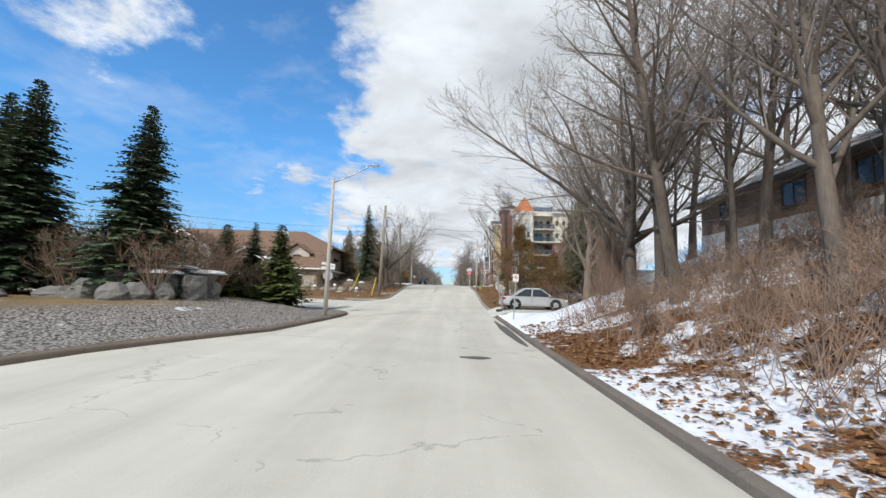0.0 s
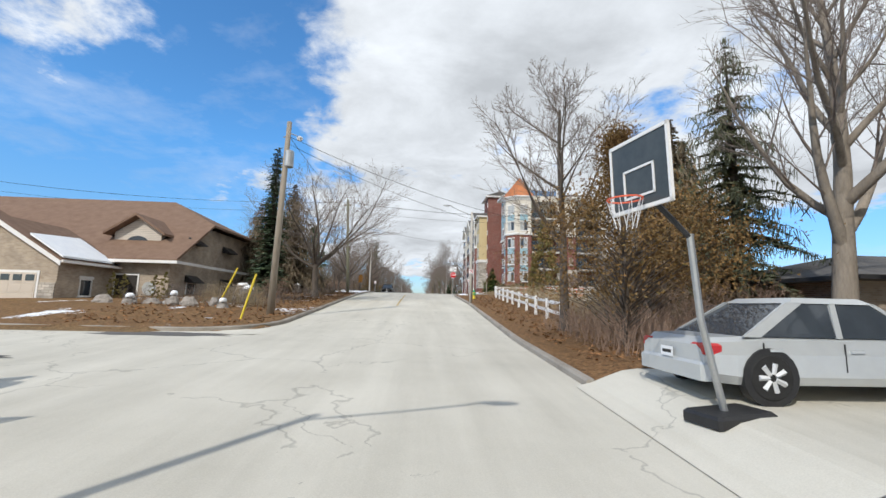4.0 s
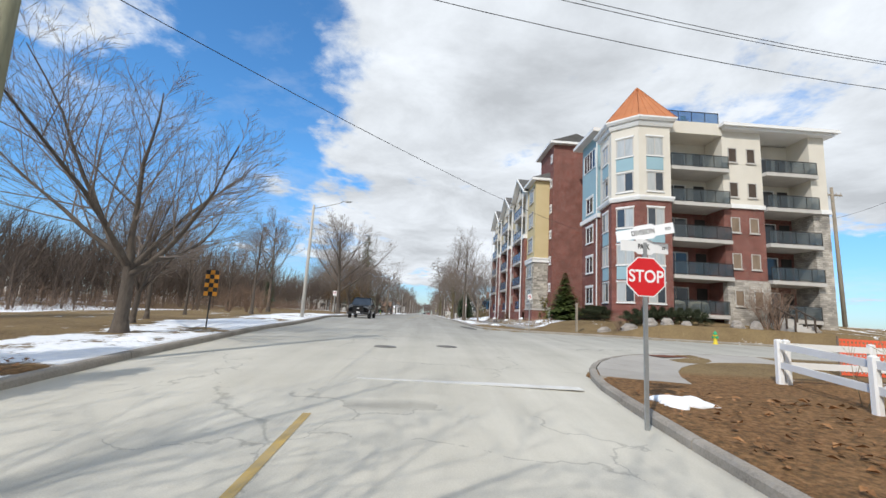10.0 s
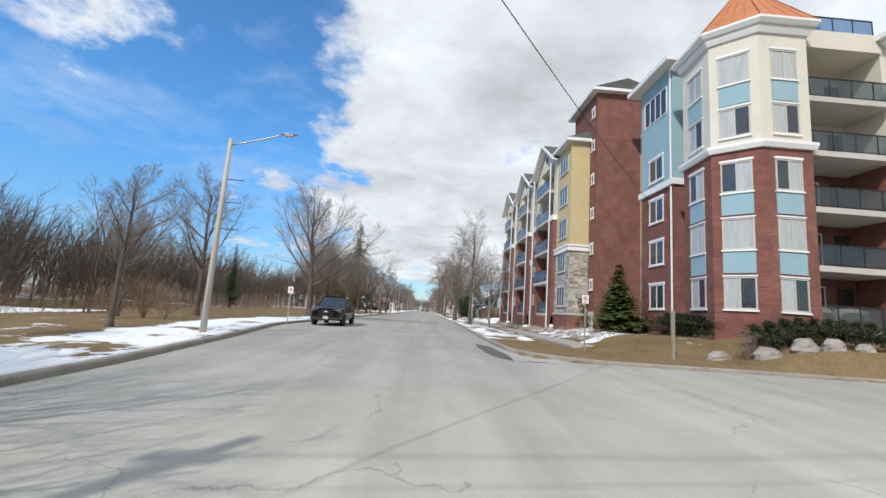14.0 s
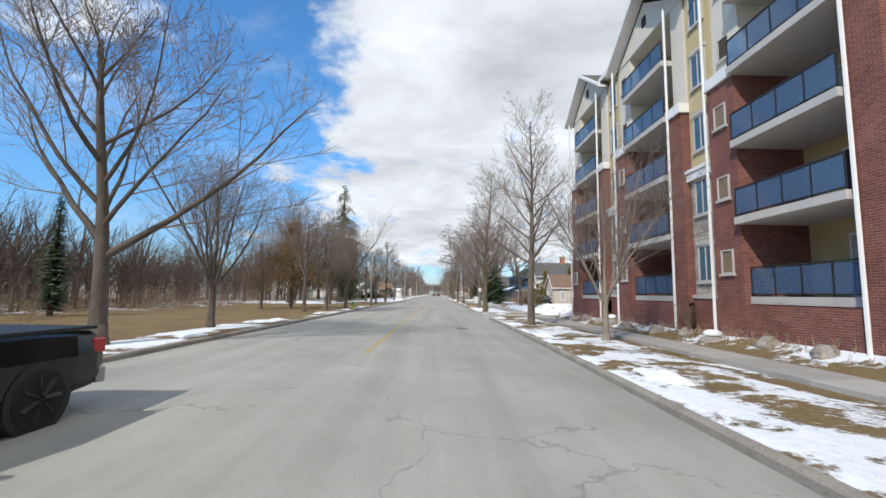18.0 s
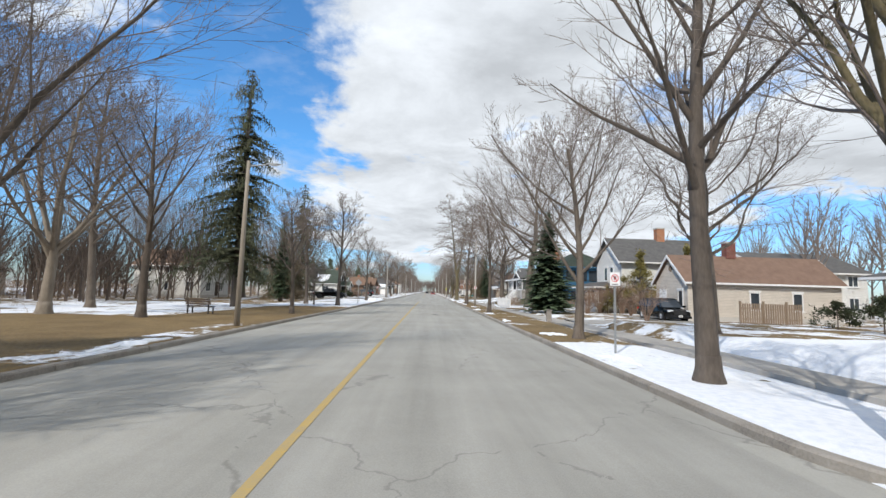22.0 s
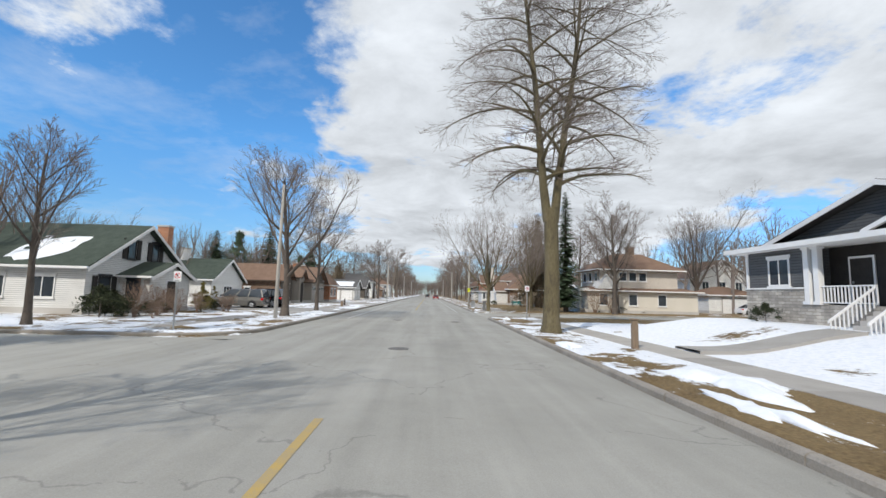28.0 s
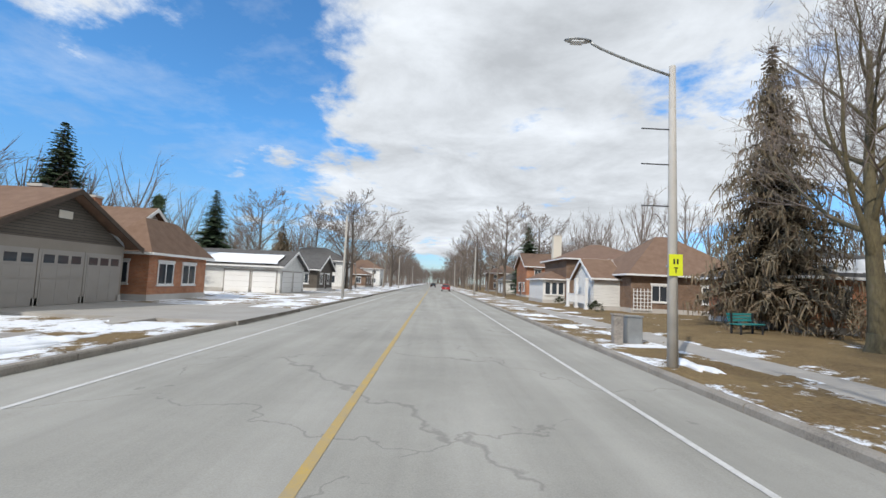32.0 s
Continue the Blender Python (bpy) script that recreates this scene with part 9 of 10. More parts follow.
# ---- planting along the street ----
def street_planting():
    rows = [
        # left side
        ("spread", -8.3, 79.0, 12.6, "bare multi-stemmed tree beside the kerb"), ("spread", -8.8, 96.5, 9.4, "wide-crowned bare tree with a leaning trunk near the kerb"), ("vase_a", -10.4, 99.4, 6.3, ""), ("street_b", -11.3, 101.6, 5.0, ""), ("street_a", -11.1, 111.6, 6.4, ""), ("street_b", -12.3, 106.2, 4.4, "small bare ornamental tree on the snow"),
        ("round_a", -10.6, 136.5, 12.8, "large dark bare tree with a rounded crown by the kerb"), ("vase_a", -10.6, 143.4, 10.8, ""), ("street_a", -11.4, 160.7, 9.8, "bare tree with a leaning grey trunk on the park verge"), ("vase_a", -17.1, 165.5, 9.9, ""), ("round_b", -10.3, 163.9, 9.8, ""), ("vase_a", -9.6, 169.6, 12.2, ""),
        ("street_a", -15.0, 184.7, 12.8, ""), ("tall_a", -23.5, 192.4, 19.0, ""), ("vase_b", -20.5, 185.4, 19.0, ""), ("street_b", -9.2, 190.9, 8.8, ""), ("vase_a", -31.5, 209.4, 15.8, ""),
        ("street_b", -9.5, 207.0, 12.2, ""), ("street_a", -12.2, 207.9, 5.0, ""), ("vase_a", -33.4, 223.3, 20.0, ""), ("street_a", -28.3, 228.2, 16.0, ""), ("street_a", -10.0, 231.5, 11.6, ""), ("street_b", -13.9, 211.0, 12.0, ""),
        ("vase_a", -21.0, 221.4, 12.5, ""), ("street_b", -15.7, 220.0, 5.0, "small bare tree on the park lawn"), ("tall_b", -22.0, 240.0, 17.0, ""), ("street_b", -16.9, 250.3, 9.3, ""), ("round_a", -9.6, 260.8, 12.0, ""), ("street_a", -9.2, 267.4, 9.6, ""),
        ("street_a", -16.0, 119.0, 6.0, ""), ("vase_a", -18.0, 97.0, 9.5, ""), ("street_a", -14.5, 124.0, 10.0, ""), 
        # right side
         ("vase_b", 7.0, 139.8, 8.6, "young bare street tree with mossy forking limbs"), ("tall_b", 5.95, 171.0, 17.5, ""), ("round_moss", 5.3, 166.2, 10.0, ""), ("round_b", 6.1, 179.3, 11.0, ""), ("street_b", 5.5, 200.4, 10.5, ""),
        ("tall_b", 5.9, 227.0, 17.8, ""),
        ("vase_a", 41.0, 295.4, 20.0, ""), ("street_a", 20.9, 278.6, 14.0, ""), ("street_b", 22.5, 281.5, 12.5, ""), ("vase_moss", 12.3, 283.2, 12.0, ""),
        ("vase_moss", 6.7, 278.4, 13.0, "bare tree forking low beside the sidewalk"), ("round_moss", 14.8, 292.4, 14.0, ""), ("street_a", 25.0, 301.0, 15.0, ""),
        ("round_pale", 11.3, 56.0, 14.5, "tall pale-barked bare tree with a thick trunk beside the drive"), ("street_a", 5.7, 61.8, 11.5, ""), ("round_b", 16.0, 76.0, 9.0, ""),
    ]
    for kind, x, y, h, label in rows:
        plant(kind, x, y, h, label=label)


street_planting()
plant("twin", 6.15, 252.6, 24.0, 8)
plant("tall_a", 5.9, 148.2, 14.5).matrix_basis = pose(5.9, 148.2, land(5.9, 148.2), 0, -5.5, 40) @ Matrix.Scale(0.85, 4)
plant("oak", 12.9, 216.4, 26.0, 250, width=1.34)
plant("oak", 10.4, 221.6, 16.5, 100, width=0.95)
plant("oak", 11.6, 179.0, 13.0, 60, "old bare tree with hanging boughs on the lawn")


def far_rows():
    """Trees that line the rest of the street into the distance."""
    rng = random.Random(4)
    for y in range(300, 640, 11):
        for s in (-1, 1):
            if y < 335:
                continue
            k = rng.choice(["far_a", "far_b", "far_a", "far_b", "wood_a"])
            plant(k, (s * rng.uniform(9, 13)) + (1.0 if s > 0 else -3), y + rng.uniform(-4, 4), rng.uniform(13, 20), group="trees lining the far street")
            if rng.random() < 0.75:
                plant(rng.choice(["far_a", "far_b"]), s * rng.uniform(20, 42), y + rng.uniform(-5, 5), rng.uniform(11, 18), group="trees lining the far street")


far_rows()


def woods(seed, x0, x1, y0, y1, n, h0, h1, label, low=0.18, high=0.4, mat=None):
    """Distant leafless woods: one mesh of many trees with rounded crowns of fine twigs."""
    rng = random.Random(seed)
    m = Mesh()
    for _ in range(n):
        x, y = rng.uniform(x0, x1), rng.uniform(y0, y1)
        z, h = land(x, y) - 0.2, rng.uniform(h0, h1)
        fork = h * rng.uniform(low, high)
        lean = rng.uniform(-0.06, 0.06)
        p0 = Vector((x + lean * fork, y, z + fork))
        m.tube([(x, y, z), p0, p0 + Vector((lean * h * 0.4, rng.uniform(-.3, .3), h * 0.5))], [h * 0.014, h * 0.011, 0.02], 4, False)
        for j in range(9):
            a, u = j * 2.4 + rng.uniform(-0.4, 0.4), j / 9
            tilt = rng.uniform(0.35, 0.95) * (1.15 - 0.7 * u)
            ln = (h - fork) * rng.uniform(0.55, 0.8) * (1 - 0.35 * u)
            s0 = p0 + Vector((lean * u * h * 0.3, 0, (h - fork) * 0.45 * u))
            d = Vector((math.cos(a) * tilt, math.sin(a) * tilt, 1)).normalized()
            mid, tip = s0 + d * ln * 0.5, s0 + (d + Vector((0, 0, 0.25))).normalized() * ln
            m.tube([s0, mid, tip], [h * 0.006, h * 0.0035, 0.012], 3, False)
            for k in range(7):
                w = 0.22 + 0.78 * k / 7
                q = s0.lerp(mid, w * 2) if w < 0.5 else mid.lerp(tip, w * 2 - 1)
                b = (d + Vector((rng.uniform(-1, 1), rng.uniform(-1, 1), rng.uniform(-0.1, 0.9))) * 0.9).normalized()
                e = q + b * ln * rng.uniform(0.28, 0.45) * (1.1 - 0.5 * w)
                c = b.cross(Vector((0.3, 0.5, 0.8))).normalized() * 0.028
                m.add([q + c, q - c, e], [(0, 1, 2)])
                for _ in range(4):
                    v = q.lerp(e, rng.uniform(0.2, 0.9))
                    t = (b + Vector((rng.uniform(-1, 1), rng.uniform(-1, 1), rng.uniform(-0.2, 0.8))) * 0.8).normalized()
                    c = t.cross(Vector((0.7, 0.5, 0.3))).normalized() * 0.020
                    m.add([v + c, v - c, v + t * ln * rng.uniform(0.12, 0.24)], [(0, 1, 2)])
    tagged(part("far_woods", m, mat or M_TWIG, quick=True), label, "woods", kind="stuff")


woods(1, -62, -29, 104, 236, 520, 5.5, 12, "brown leafless woods beyond the park", 0.05, 0.22, M_TWIG_DARK)
woods(2, -60, -22, 320, 620, 190, 9, 17, "grey leafless trees behind the far houses")
woods(3, 24, 70, 320, 620, 190, 9, 17, "grey leafless trees behind the far houses")
woods(4, 24, 60, 20, 60, 90, 9, 15, "leafless trees on the wooded bank")
woods(5, -48, -20, 104, 150, 26, 5, 8.5, "leafless trees in the park hollow", 0.06, 0.2, M_TWIG_DARK)
woods(8, -22, -10, 420, 760, 90, 9, 15, "grey leafless trees closing the far street")
woods(9, 9, 22, 420, 760, 90, 9, 15, "grey leafless trees closing the far street")
woods(10, -24, 24, 660, 730, 150, 12, 18, "grey leafless trees closing the far street")
woods(6, -60, -27, 240, 320, 110, 8, 14, "leafless trees behind the houses")
woods(7, 36, 70, 180, 300, 110, 9, 15, "leafless trees behind the houses")


def boulder(x, y, w, d, h, seed, mat=None, snow=False, label="rough grey boulder beside the planting", flat=False):
    rng = random.Random(seed)
    m = Mesh()
    n, k = 10, 5
    rr = []
    for j in range(k + 1):
        t = j / k
        s = (0.92, 1.0, 0.97, 0.86, 0.68, 0.42)[j] if not flat else (0.96, 1.0, 1.0, 0.98, 0.95, 0.9)[j]
        rr.append([(x + w / 2 * s * math.cos(6.2832 * i / n) * rng.uniform(0.82, 1.12), y + d / 2 * s * math.sin(6.2832 * i / n) * rng.uniform(0.82, 1.12), land(x, y) - 0.12 + (h + 0.12) * t * rng.uniform(0.94, 1.04)) for i in range(n)])
    m.rings(rr)
    ob = part("boulder", m, mat or M_STONE)
    tagged(ob, label, "boulder", "boulders")
    if snow:
        m = Mesh()
        m.rings([[(x + (p[0] - x) * q, y + (p[1] - y) * q, land(x, y) + h + 0.03 + dz) for p in rr[-1]] for q, dz in ((1.5, -0.02), (1.3, 0.12), (0.7, 0.2))])
        part("snow_cap", m, M_SNOW, ob, "cap of old melting snow", smooth=True)


rng0 = random.Random(9)
for i, (x, y, w, d, h, mat, fl, sn) in enumerate([(-15.6, 40.6, 2.6, 1.2, 0.5, 0, False, False), (-12.6, 39.9, 1.6, 1.0, 0.75, 0, False, False), (-13.6, 41.6, 1.7, 1.2, 1.35, 0, True, False), (-12.2, 42.2, 1.9, 1.3, 1.2, 0, True, True), (-11.2, 41.2, 1.0, 0.9, 0.8, 0, False, False), (-10.5, 42.4, 1.1, 1.3, 1.15, 0, True, False), (-11.2, 43.8, 2.4, 1.2, 1.25, 0, True, True), (-17.5, 39.4, 1.3, 0.9, 0.4, 0, False, False), (-14.4, 40.6, 1.6, 1.1, 0.9, 0, False, False), (-12.0, 40.4, 1.5, 1.0, 0.8, 0, False, False), (-13.0, 43.0, 3.4, 1.6, 1.5, 0, True, True)]):
    boulder(x - 1.9, y, w, d, h, 40 + i, M_STONE_DARK, sn, "dark limestone block of the garden rockery", fl)
for i in range(9):
    boulder(-9.5 - i * 0.75 + rng0.uniform(-.2, .2), 66.3 + rng0.uniform(-.6, .6) + 0.1 * i, rng0.uniform(0.5, 1.1), rng0.uniform(0.4, 0.8), rng0.uniform(0.25, 0.5), 60 + i, None, i % 3 == 0, "pale rockery stone with snow on it")
for i, (x, y, w, h) in enumerate([(12.6, 113.3, 1.0, 0.35), (13.9, 112.3, 1.2, 0.42), (15.2, 112.0, 1.0, 0.5), (16.3, 111.9, 0.9, 0.42), (17.7, 112.0, 0.8, 0.3), (21.9, 112.9, 1.0, 0.5), (23.2, 112.8, 0.9, 0.55), (27.2, 112.8, 1.2, 0.45)]):
    boulder(x, y, w, w * 0.8, h, 80 + i)
for i in range(16):
    boulder(10.6 + rng0.uniform(-.3, .4), 122 + i * 2.1 + rng0.uniform(-.5, .5), rng0.uniform(0.5, 1.2), rng0.uniform(0.4, 0.8), rng0.uniform(0.16, 0.38), 100 + i, None, i % 4 == 0, "boulder in the bed along the building")
for i in range(10):
    boulder(-9.5 - rng0.uniform(0, 4), 70 + i * 2.0 + rng0.uniform(-.6, .6), rng0.uniform(0.7, 1.6), rng0.uniform(0.6, 1.0), rng0.uniform(0.3, 0.75), 130 + i, M_STONE if i % 2 else M_STONE_DARK, i % 3 == 0, "rough rock on the wooded verge")

TREES.update({
    "spruce": conifer(1, 10.5, 3.25, M_SPRUCE, "dark green spruce tree with layered boughs", power=0.72, density=1.0, ragged=0.32),
    "spruce_wide": conifer(2, 8.0, 3.0, M_SPRUCE_BROWN, "winter-brown drooping spruce tree", droop=0.34, ragged=0.5, density=0.72, hang=0.55, trunk_show=0.09),
    "spruce_young": conifer(3, 4.4, 2.2, M_SPRUCE_YELLOW, "young yellow-green spruce with boughs to the ground", trunk_show=0.01, droop=0.12),
    "spruce_gaunt": conifer(4, 21.0, 4.4, M_SPRUCE_OLIVE, "tall gaunt spruce with ragged drooping boughs", droop=0.46, trunk_show=0.14, ragged=0.85, density=0.42, power=0.7, hang=0.8),
    "spruce_old": conifer(6, 15.3, 4.0, M_SPRUCE_BROWN, "large brownish spruce with hanging boughs", droop=0.34, ragged=0.5, density=0.8, hang=0.7, trunk_show=0.07),
    "spruce_narrow": conifer(5, 15.0, 2.0, M_SPRUCE, "tall narrow dark spruce", ragged=0.42, power=0.5, density=0.85),
    "cedar": clump_tree(6, 8.6, 4.6, M_CEDAR, "large bronzed cedar tree beside the road", blobs=200, leaf=0.10, count=150, base=0.2),
    "cedar_bush": clump_tree(7, 5.5, 1.9, M_CEDAR_GREEN, "rounded olive-brown evergreen bush", blobs=60, count=80),
    "cedar_tall": clump_tree(8, 8.2, 1.9, M_CEDAR_GREEN, "ragged yellow-green cedar tree", blobs=75, count=75, shape="cone"),
    "arborvitae": clump_tree(9, 2.9, 0.5, M_CEDAR_GREEN, "slim columnar evergreen by the wall", "columnar_evergreen", 40, 0.09, 60, 0.04, "column", "shrub", 0.03),
    "yew": clump_tree(10, 1.15, 1.0, M_YEW, "dark clipped yew bush", "yew_bush", 26, 0.08, 90, 0.03, "round", "shrub", 0.05),
    "pine": clump_tree(11, 11.0, 3.4, M_SPRUCE, "dark pine tree with open tufted boughs", "pine_tree", 55, 0.24, 70, 0.22, "round", "tree", 0.38),
    "birch": bare_tree("vase", 71, 7.0, 0.10, M_BIRCH, "leaning white-barked birch tree with two stems", stems=2, spread=0.3),
})
for k in ("spruce", "spruce_wide", "spruce_young", "spruce_gaunt", "spruce_old", "spruce_narrow", "cedar", "cedar_bush", "cedar_tall", "arborvitae", "yew", "pine", "birch"):
    TREES[k].matrix_basis = pose(0, 0, -60)


def evergreens():
    rows = [
        ("spruce", -15.7, 42.6, 10.0, ""), ("spruce", -21.7, 42.4, 11.2, ""), ("spruce", -27.0, 46.0, 12.0, ""), ("spruce_young", -13.8, 47.6, 4.7, ""), ("spruce", -12.7, 49.0, 5.4, ""), ("spruce_young", -10.5, 47.9, 5.0, ""),
        ("spruce_narrow", -10.2, 74.0, 10.4, "tall dark spruce behind the wooden pole"), ("spruce_wide", -11.6, 83.0, 9.6, ""), ("pine", -10.8, 87.6, 6.6, "dark pine bough overhanging the verge"), ("spruce_wide", -15.0, 84.5, 8.0, ""),
        ("cedar", 6.2, 57.8, 7.4, ""), ("cedar", 10.6, 64.0, 5.4, ""), ("spruce_gaunt", 14.0, 63.0, 14.0, ""), ("spruce_wide", 15.0, 69.5, 12.5, "broad old spruce behind the bungalow"), ("spruce", 17.5, 72.0, 12.0, ""), ("cedar_tall", 12.4, 87.4, 8.4, ""), ("cedar_tall", 11.2, 86.4, 4.6, ""),
        ("spruce", 25.2, 91.5, 10.4, ""), ("spruce_wide", 22.6, 91.8, 7.8, ""), ("spruce_wide", 27.5, 92.6, 8.0, ""), ("birch", 20.2, 88.6, 5.6, ""), ("birch", 21.6, 88.9, 6.4, ""),
        ("spruce_young", 13.4, 124.2, 4.6, "small bluish spruce beside the building wall"), ("arborvitae", 14.6, 128.4, 2.6, ""), ("arborvitae", 13.9, 128.5, 2.9, ""), ("arborvitae", 13.2, 128.6, 3.2, ""), ("arborvitae", 12.5, 128.9, 2.5, ""), ("arborvitae", 15.0, 126.4, 2.2, ""),
        ("spruce_gaunt", -16.5, 199.0, 21.3, ""), ("cedar", -14.8, 167.5, 9.6, "dense brown evergreen on the park lawn"), ("spruce_narrow", -18.0, 214.5, 11.5, ""), ("spruce_gaunt", -21.6, 234.2, 19.5, ""), ("spruce_wide", -21.0, 226.0, 9.5, ""), ("spruce_narrow", -24.0, 150.0, 8.0, ""),
        ("spruce", 11.3, 202.0, 9.7, "dark green spruce with snowless boughs beside the white house"), ("cedar_bush", 21.5, 204.4, 6.8, ""), ("cedar_bush", 26.0, 203.6, 7.4, ""), ("cedar_bush", 18.4, 205.2, 3.0, ""),
        ("spruce_narrow", 16.3, 281.4, 14.4, ""), ("spruce_old", 17.8, 300.2, 15.3, ""), ("spruce", 18, 360, 14.0, ""), ("spruce", -30, 312, 13.2, ""), ("pine", -33, 306, 12.0, ""), ("spruce", -27.5, 331, 12.0, ""), ("spruce", -34, 300, 11.0, ""), ("pine", -26, 318, 9.0, ""), ("spruce_wide", -24, 345, 10.0, ""),
        ("arborvitae", 11.2, 169.8, 2.2, ""), ("arborvitae", 11.8, 170.4, 2.5, ""), ("arborvitae", 12.4, 171.0, 2.0, ""), ("arborvitae", -18.6, 269.4, 2.0, ""), ("yew", -19.6, 258.9, 1.6, ""), ("yew", -17.6, 260.2, 1.1, ""), ("yew", -17.2, 258.4, 0.9, ""), ("yew", -17.4, 265.8, 1.3, ""), ("yew", -19.2, 256.6, 1.2, ""),
        ("arborvitae", -16.9, 70.2, 1.4, ""), ("arborvitae", -17.5, 70.2, 1.5, ""), ("arborvitae", -15.2, 70.2, 1.4, ""), ("arborvitae", -14.6, 70.1, 1.6, ""),
        ("yew", 20.6, 180.6, 1.9, ""), ("yew", 21.4, 183.6, 1.6, ""), ("yew", 20.4, 176.8, 1.8, ""), ("yew", 25.0, 172.9, 1.2, ""), ("cedar_bush", 19.0, 214.5, 1.3, "low yellow-green evergreen shrub on the lawn"), ("yew", 16.6, 252.0, 1.0, ""), ("yew", 20.6, 283.2, 1.0, ""), ("yew", 23.4, 283.0, 1.1, ""), ("yew", 26.4, 283.2, 1.0, ""), ("cedar_tall", 23.0, 297.8, 3.4, ""), ("yew", 12.4, 311.0, 0.9, ""), ("yew", 13.0, 322.4, 0.9, ""),
    ]
    for kind, x, y, h, label in rows:
        plant(kind, x, y, h, label=label)
    # bushes round the corner of the green-roofed house
    for kind, x, y, h in (("yew", -17.9, 255.6, 1.9), ("yew", -18.6, 257.0, 1.5), ("shrub", -16.7, 256.6, 2.2), ("shrub", -15.9, 257.4, 2.0), ("shrub", -15.3, 256.0, 1.2), ("shrub", -16.0, 259.4, 1.5), ("cedar_bush", -16.6, 263.6, 2.3), ("shrub", -15.2, 264.8, 1.4)):
        plant(kind, x, y, h, group="bushes by the corner house")
    # the clipped hedge round the turret's foot
    for i in range(15):
        t = i / 14
        x, y = (13.2 + t * 5 * 0.36, 118.0 - t * 5 * 0.98) if t < 0.4 else (13.9 + (t - 0.4) * 9.0, 113.2)
        plant("yew", x, y, 1.25, group="hedge bushes by the turret")


evergreens()

# shrubs, thickets and stalks
for i, (x, y, h) in enumerate([(-13.5, 37.8, 3.2), (-15.6, 38.6, 3.6), (-17.8, 38.0, 3.4), (-14.6, 44.6, 3.8), (-16.9, 40.9, 3.3), (-19.5, 39.0, 3.5), (-11.5, 43.9, 2.6), (-12.9, 41.6, 3.9), (-14.2, 40.4, 4.1), (-15.3, 41.2, 4.3), (-13.6, 42.6, 4.2), (-17.2, 39.6, 4.2), (-18.6, 40.4, 4.4), (-19.8, 41.2, 4.2), (-18.0, 41.8, 4.0), (-12.1, 40.6, 3.0), (-17.6, 260.9, 2.0), (-16.2, 262.4, 1.6), (-15.4, 264.5, 1.4), (-17.9, 265.9, 1.6), (15.8, 203.6, 2.8), (19.8, 204.8, 3.6), (21.2, 205.2, 3.4), (18.0, 206.0, 3.2), (20.4, 206.0, 3.4), (17.2, 204.4, 3.0), (16.6, 206.0, 2.6), (18.6, 200.6, 2.4), (13.2, 207.2, 2.2), (16.2, 193.2, 3.0), (9.0, 56.2, 2.2), (7.2, 55.6, 2.0), (9.0, 61.0, 2.4), (13.2, 112.4, 1.3), (25.0, 113.1, 3.4), (24.4, 113.4, 3.0), (19.4, 280.5, 3.2), (22.0, 281.8, 2.2), (-14, 118, 2.4), (-15.2, 117.4, 2.2), (-12.8, 117.8, 2.0), (12.3, 145.0, 1.4), (10.9, 140.6, 1.5), (11.6, 136.0, 1.3), (-9.0, 71.6, 1.6), (-11.4, 78.5, 2.0), (-10.6, 83.2, 2.2), (-13.4, 87.5, 2.4), (-9.6, 75.0, 1.4)]):
    plant("shrub", x, y + (3.2 if i < 16 else 0), h, group="bare shrubs")
for i in range(26):
    plant("shrub", rng0.uniform(5.6, 15), rng0.uniform(24, 41), rng0.uniform(1.2, 2.3), group="bare shrubs on the bank")
for i in range(24):
    x, y = rng0.uniform(8.0, 20), rng0.uniform(29, 47)
    if x < 8.5 and y > 40:
        continue
    kind, tall = rng0.choice(["wood_a", "wood_b", "round_b", "tall_b"]), rng0.uniform(9, 15)
    if i % 4 != 3:
        plant(kind, x, y, tall, group="bare trees on the wooded bank")
plant("tall_a", 8.3, 36.4, 15.0, 20, "leaning thick-trunked bare tree on the bank").matrix_basis = pose(8.3, 36.4, land(8.3, 36.4), 0, -17, 20)
plant("spread", 8.0, 39.5, 13.0, label="bare tree arching over the road from the bank")
plant("vase_b", 8.8, 43.6, 12.5, label="bare tree wound with dead vines at the foot of the bank")
plant("tall_a", 11.5, 36.6, 15.0)
plant("tall_a", 13.4, 44.5, 14.5)
brush(1, 4.9, 15, 21, 40.5, 2200, 1.35, M_TWIG_RED, "tangle of reddish-brown brush on the snowy bank", lean=0.45)
brush(2, 8.2, 15, 65, 92, 2600, 1.5, M_STRAW, "tall dry straw-coloured weeds behind the fence", "dry_weeds", 0.18)
brush(3, 5.0, 10.5, 54.6, 63, 900, 1.2, M_TWIG_RED, "low brown brush beside the drive")
brush(7, 8.1, 9.7, 42.8, 44.6, 420, 4.6, M_TWIG_RED, "dead vines hanging round the trunks", "dead_vines", 0.10)
brush(8, -34, -20, 108, 185, 1500, 1.6, M_TWIG_RED, "brown winter brush beyond the park lawn", lean=0.4)
brush(9, -62, -33, 100, 250, 4200, 3.2, M_TWIG_RED, "dense winter undergrowth in the woods beyond the park", lean=0.35)
brush(10, -40, -24, 300, 420, 900, 3.0, M_TWIG, "winter undergrowth behind the far houses", lean=0.35)
brush(4, -15, -7.6, 66.5, 90, 900, 0.9, M_TWIG, "thin undergrowth on the wooded verge")
brush(5, -11.5, -8.4, 67.5, 69.5, 260, 1.1, M_STRAW, "clump of pale ornamental grass", "ornamental_grass", 0.12)
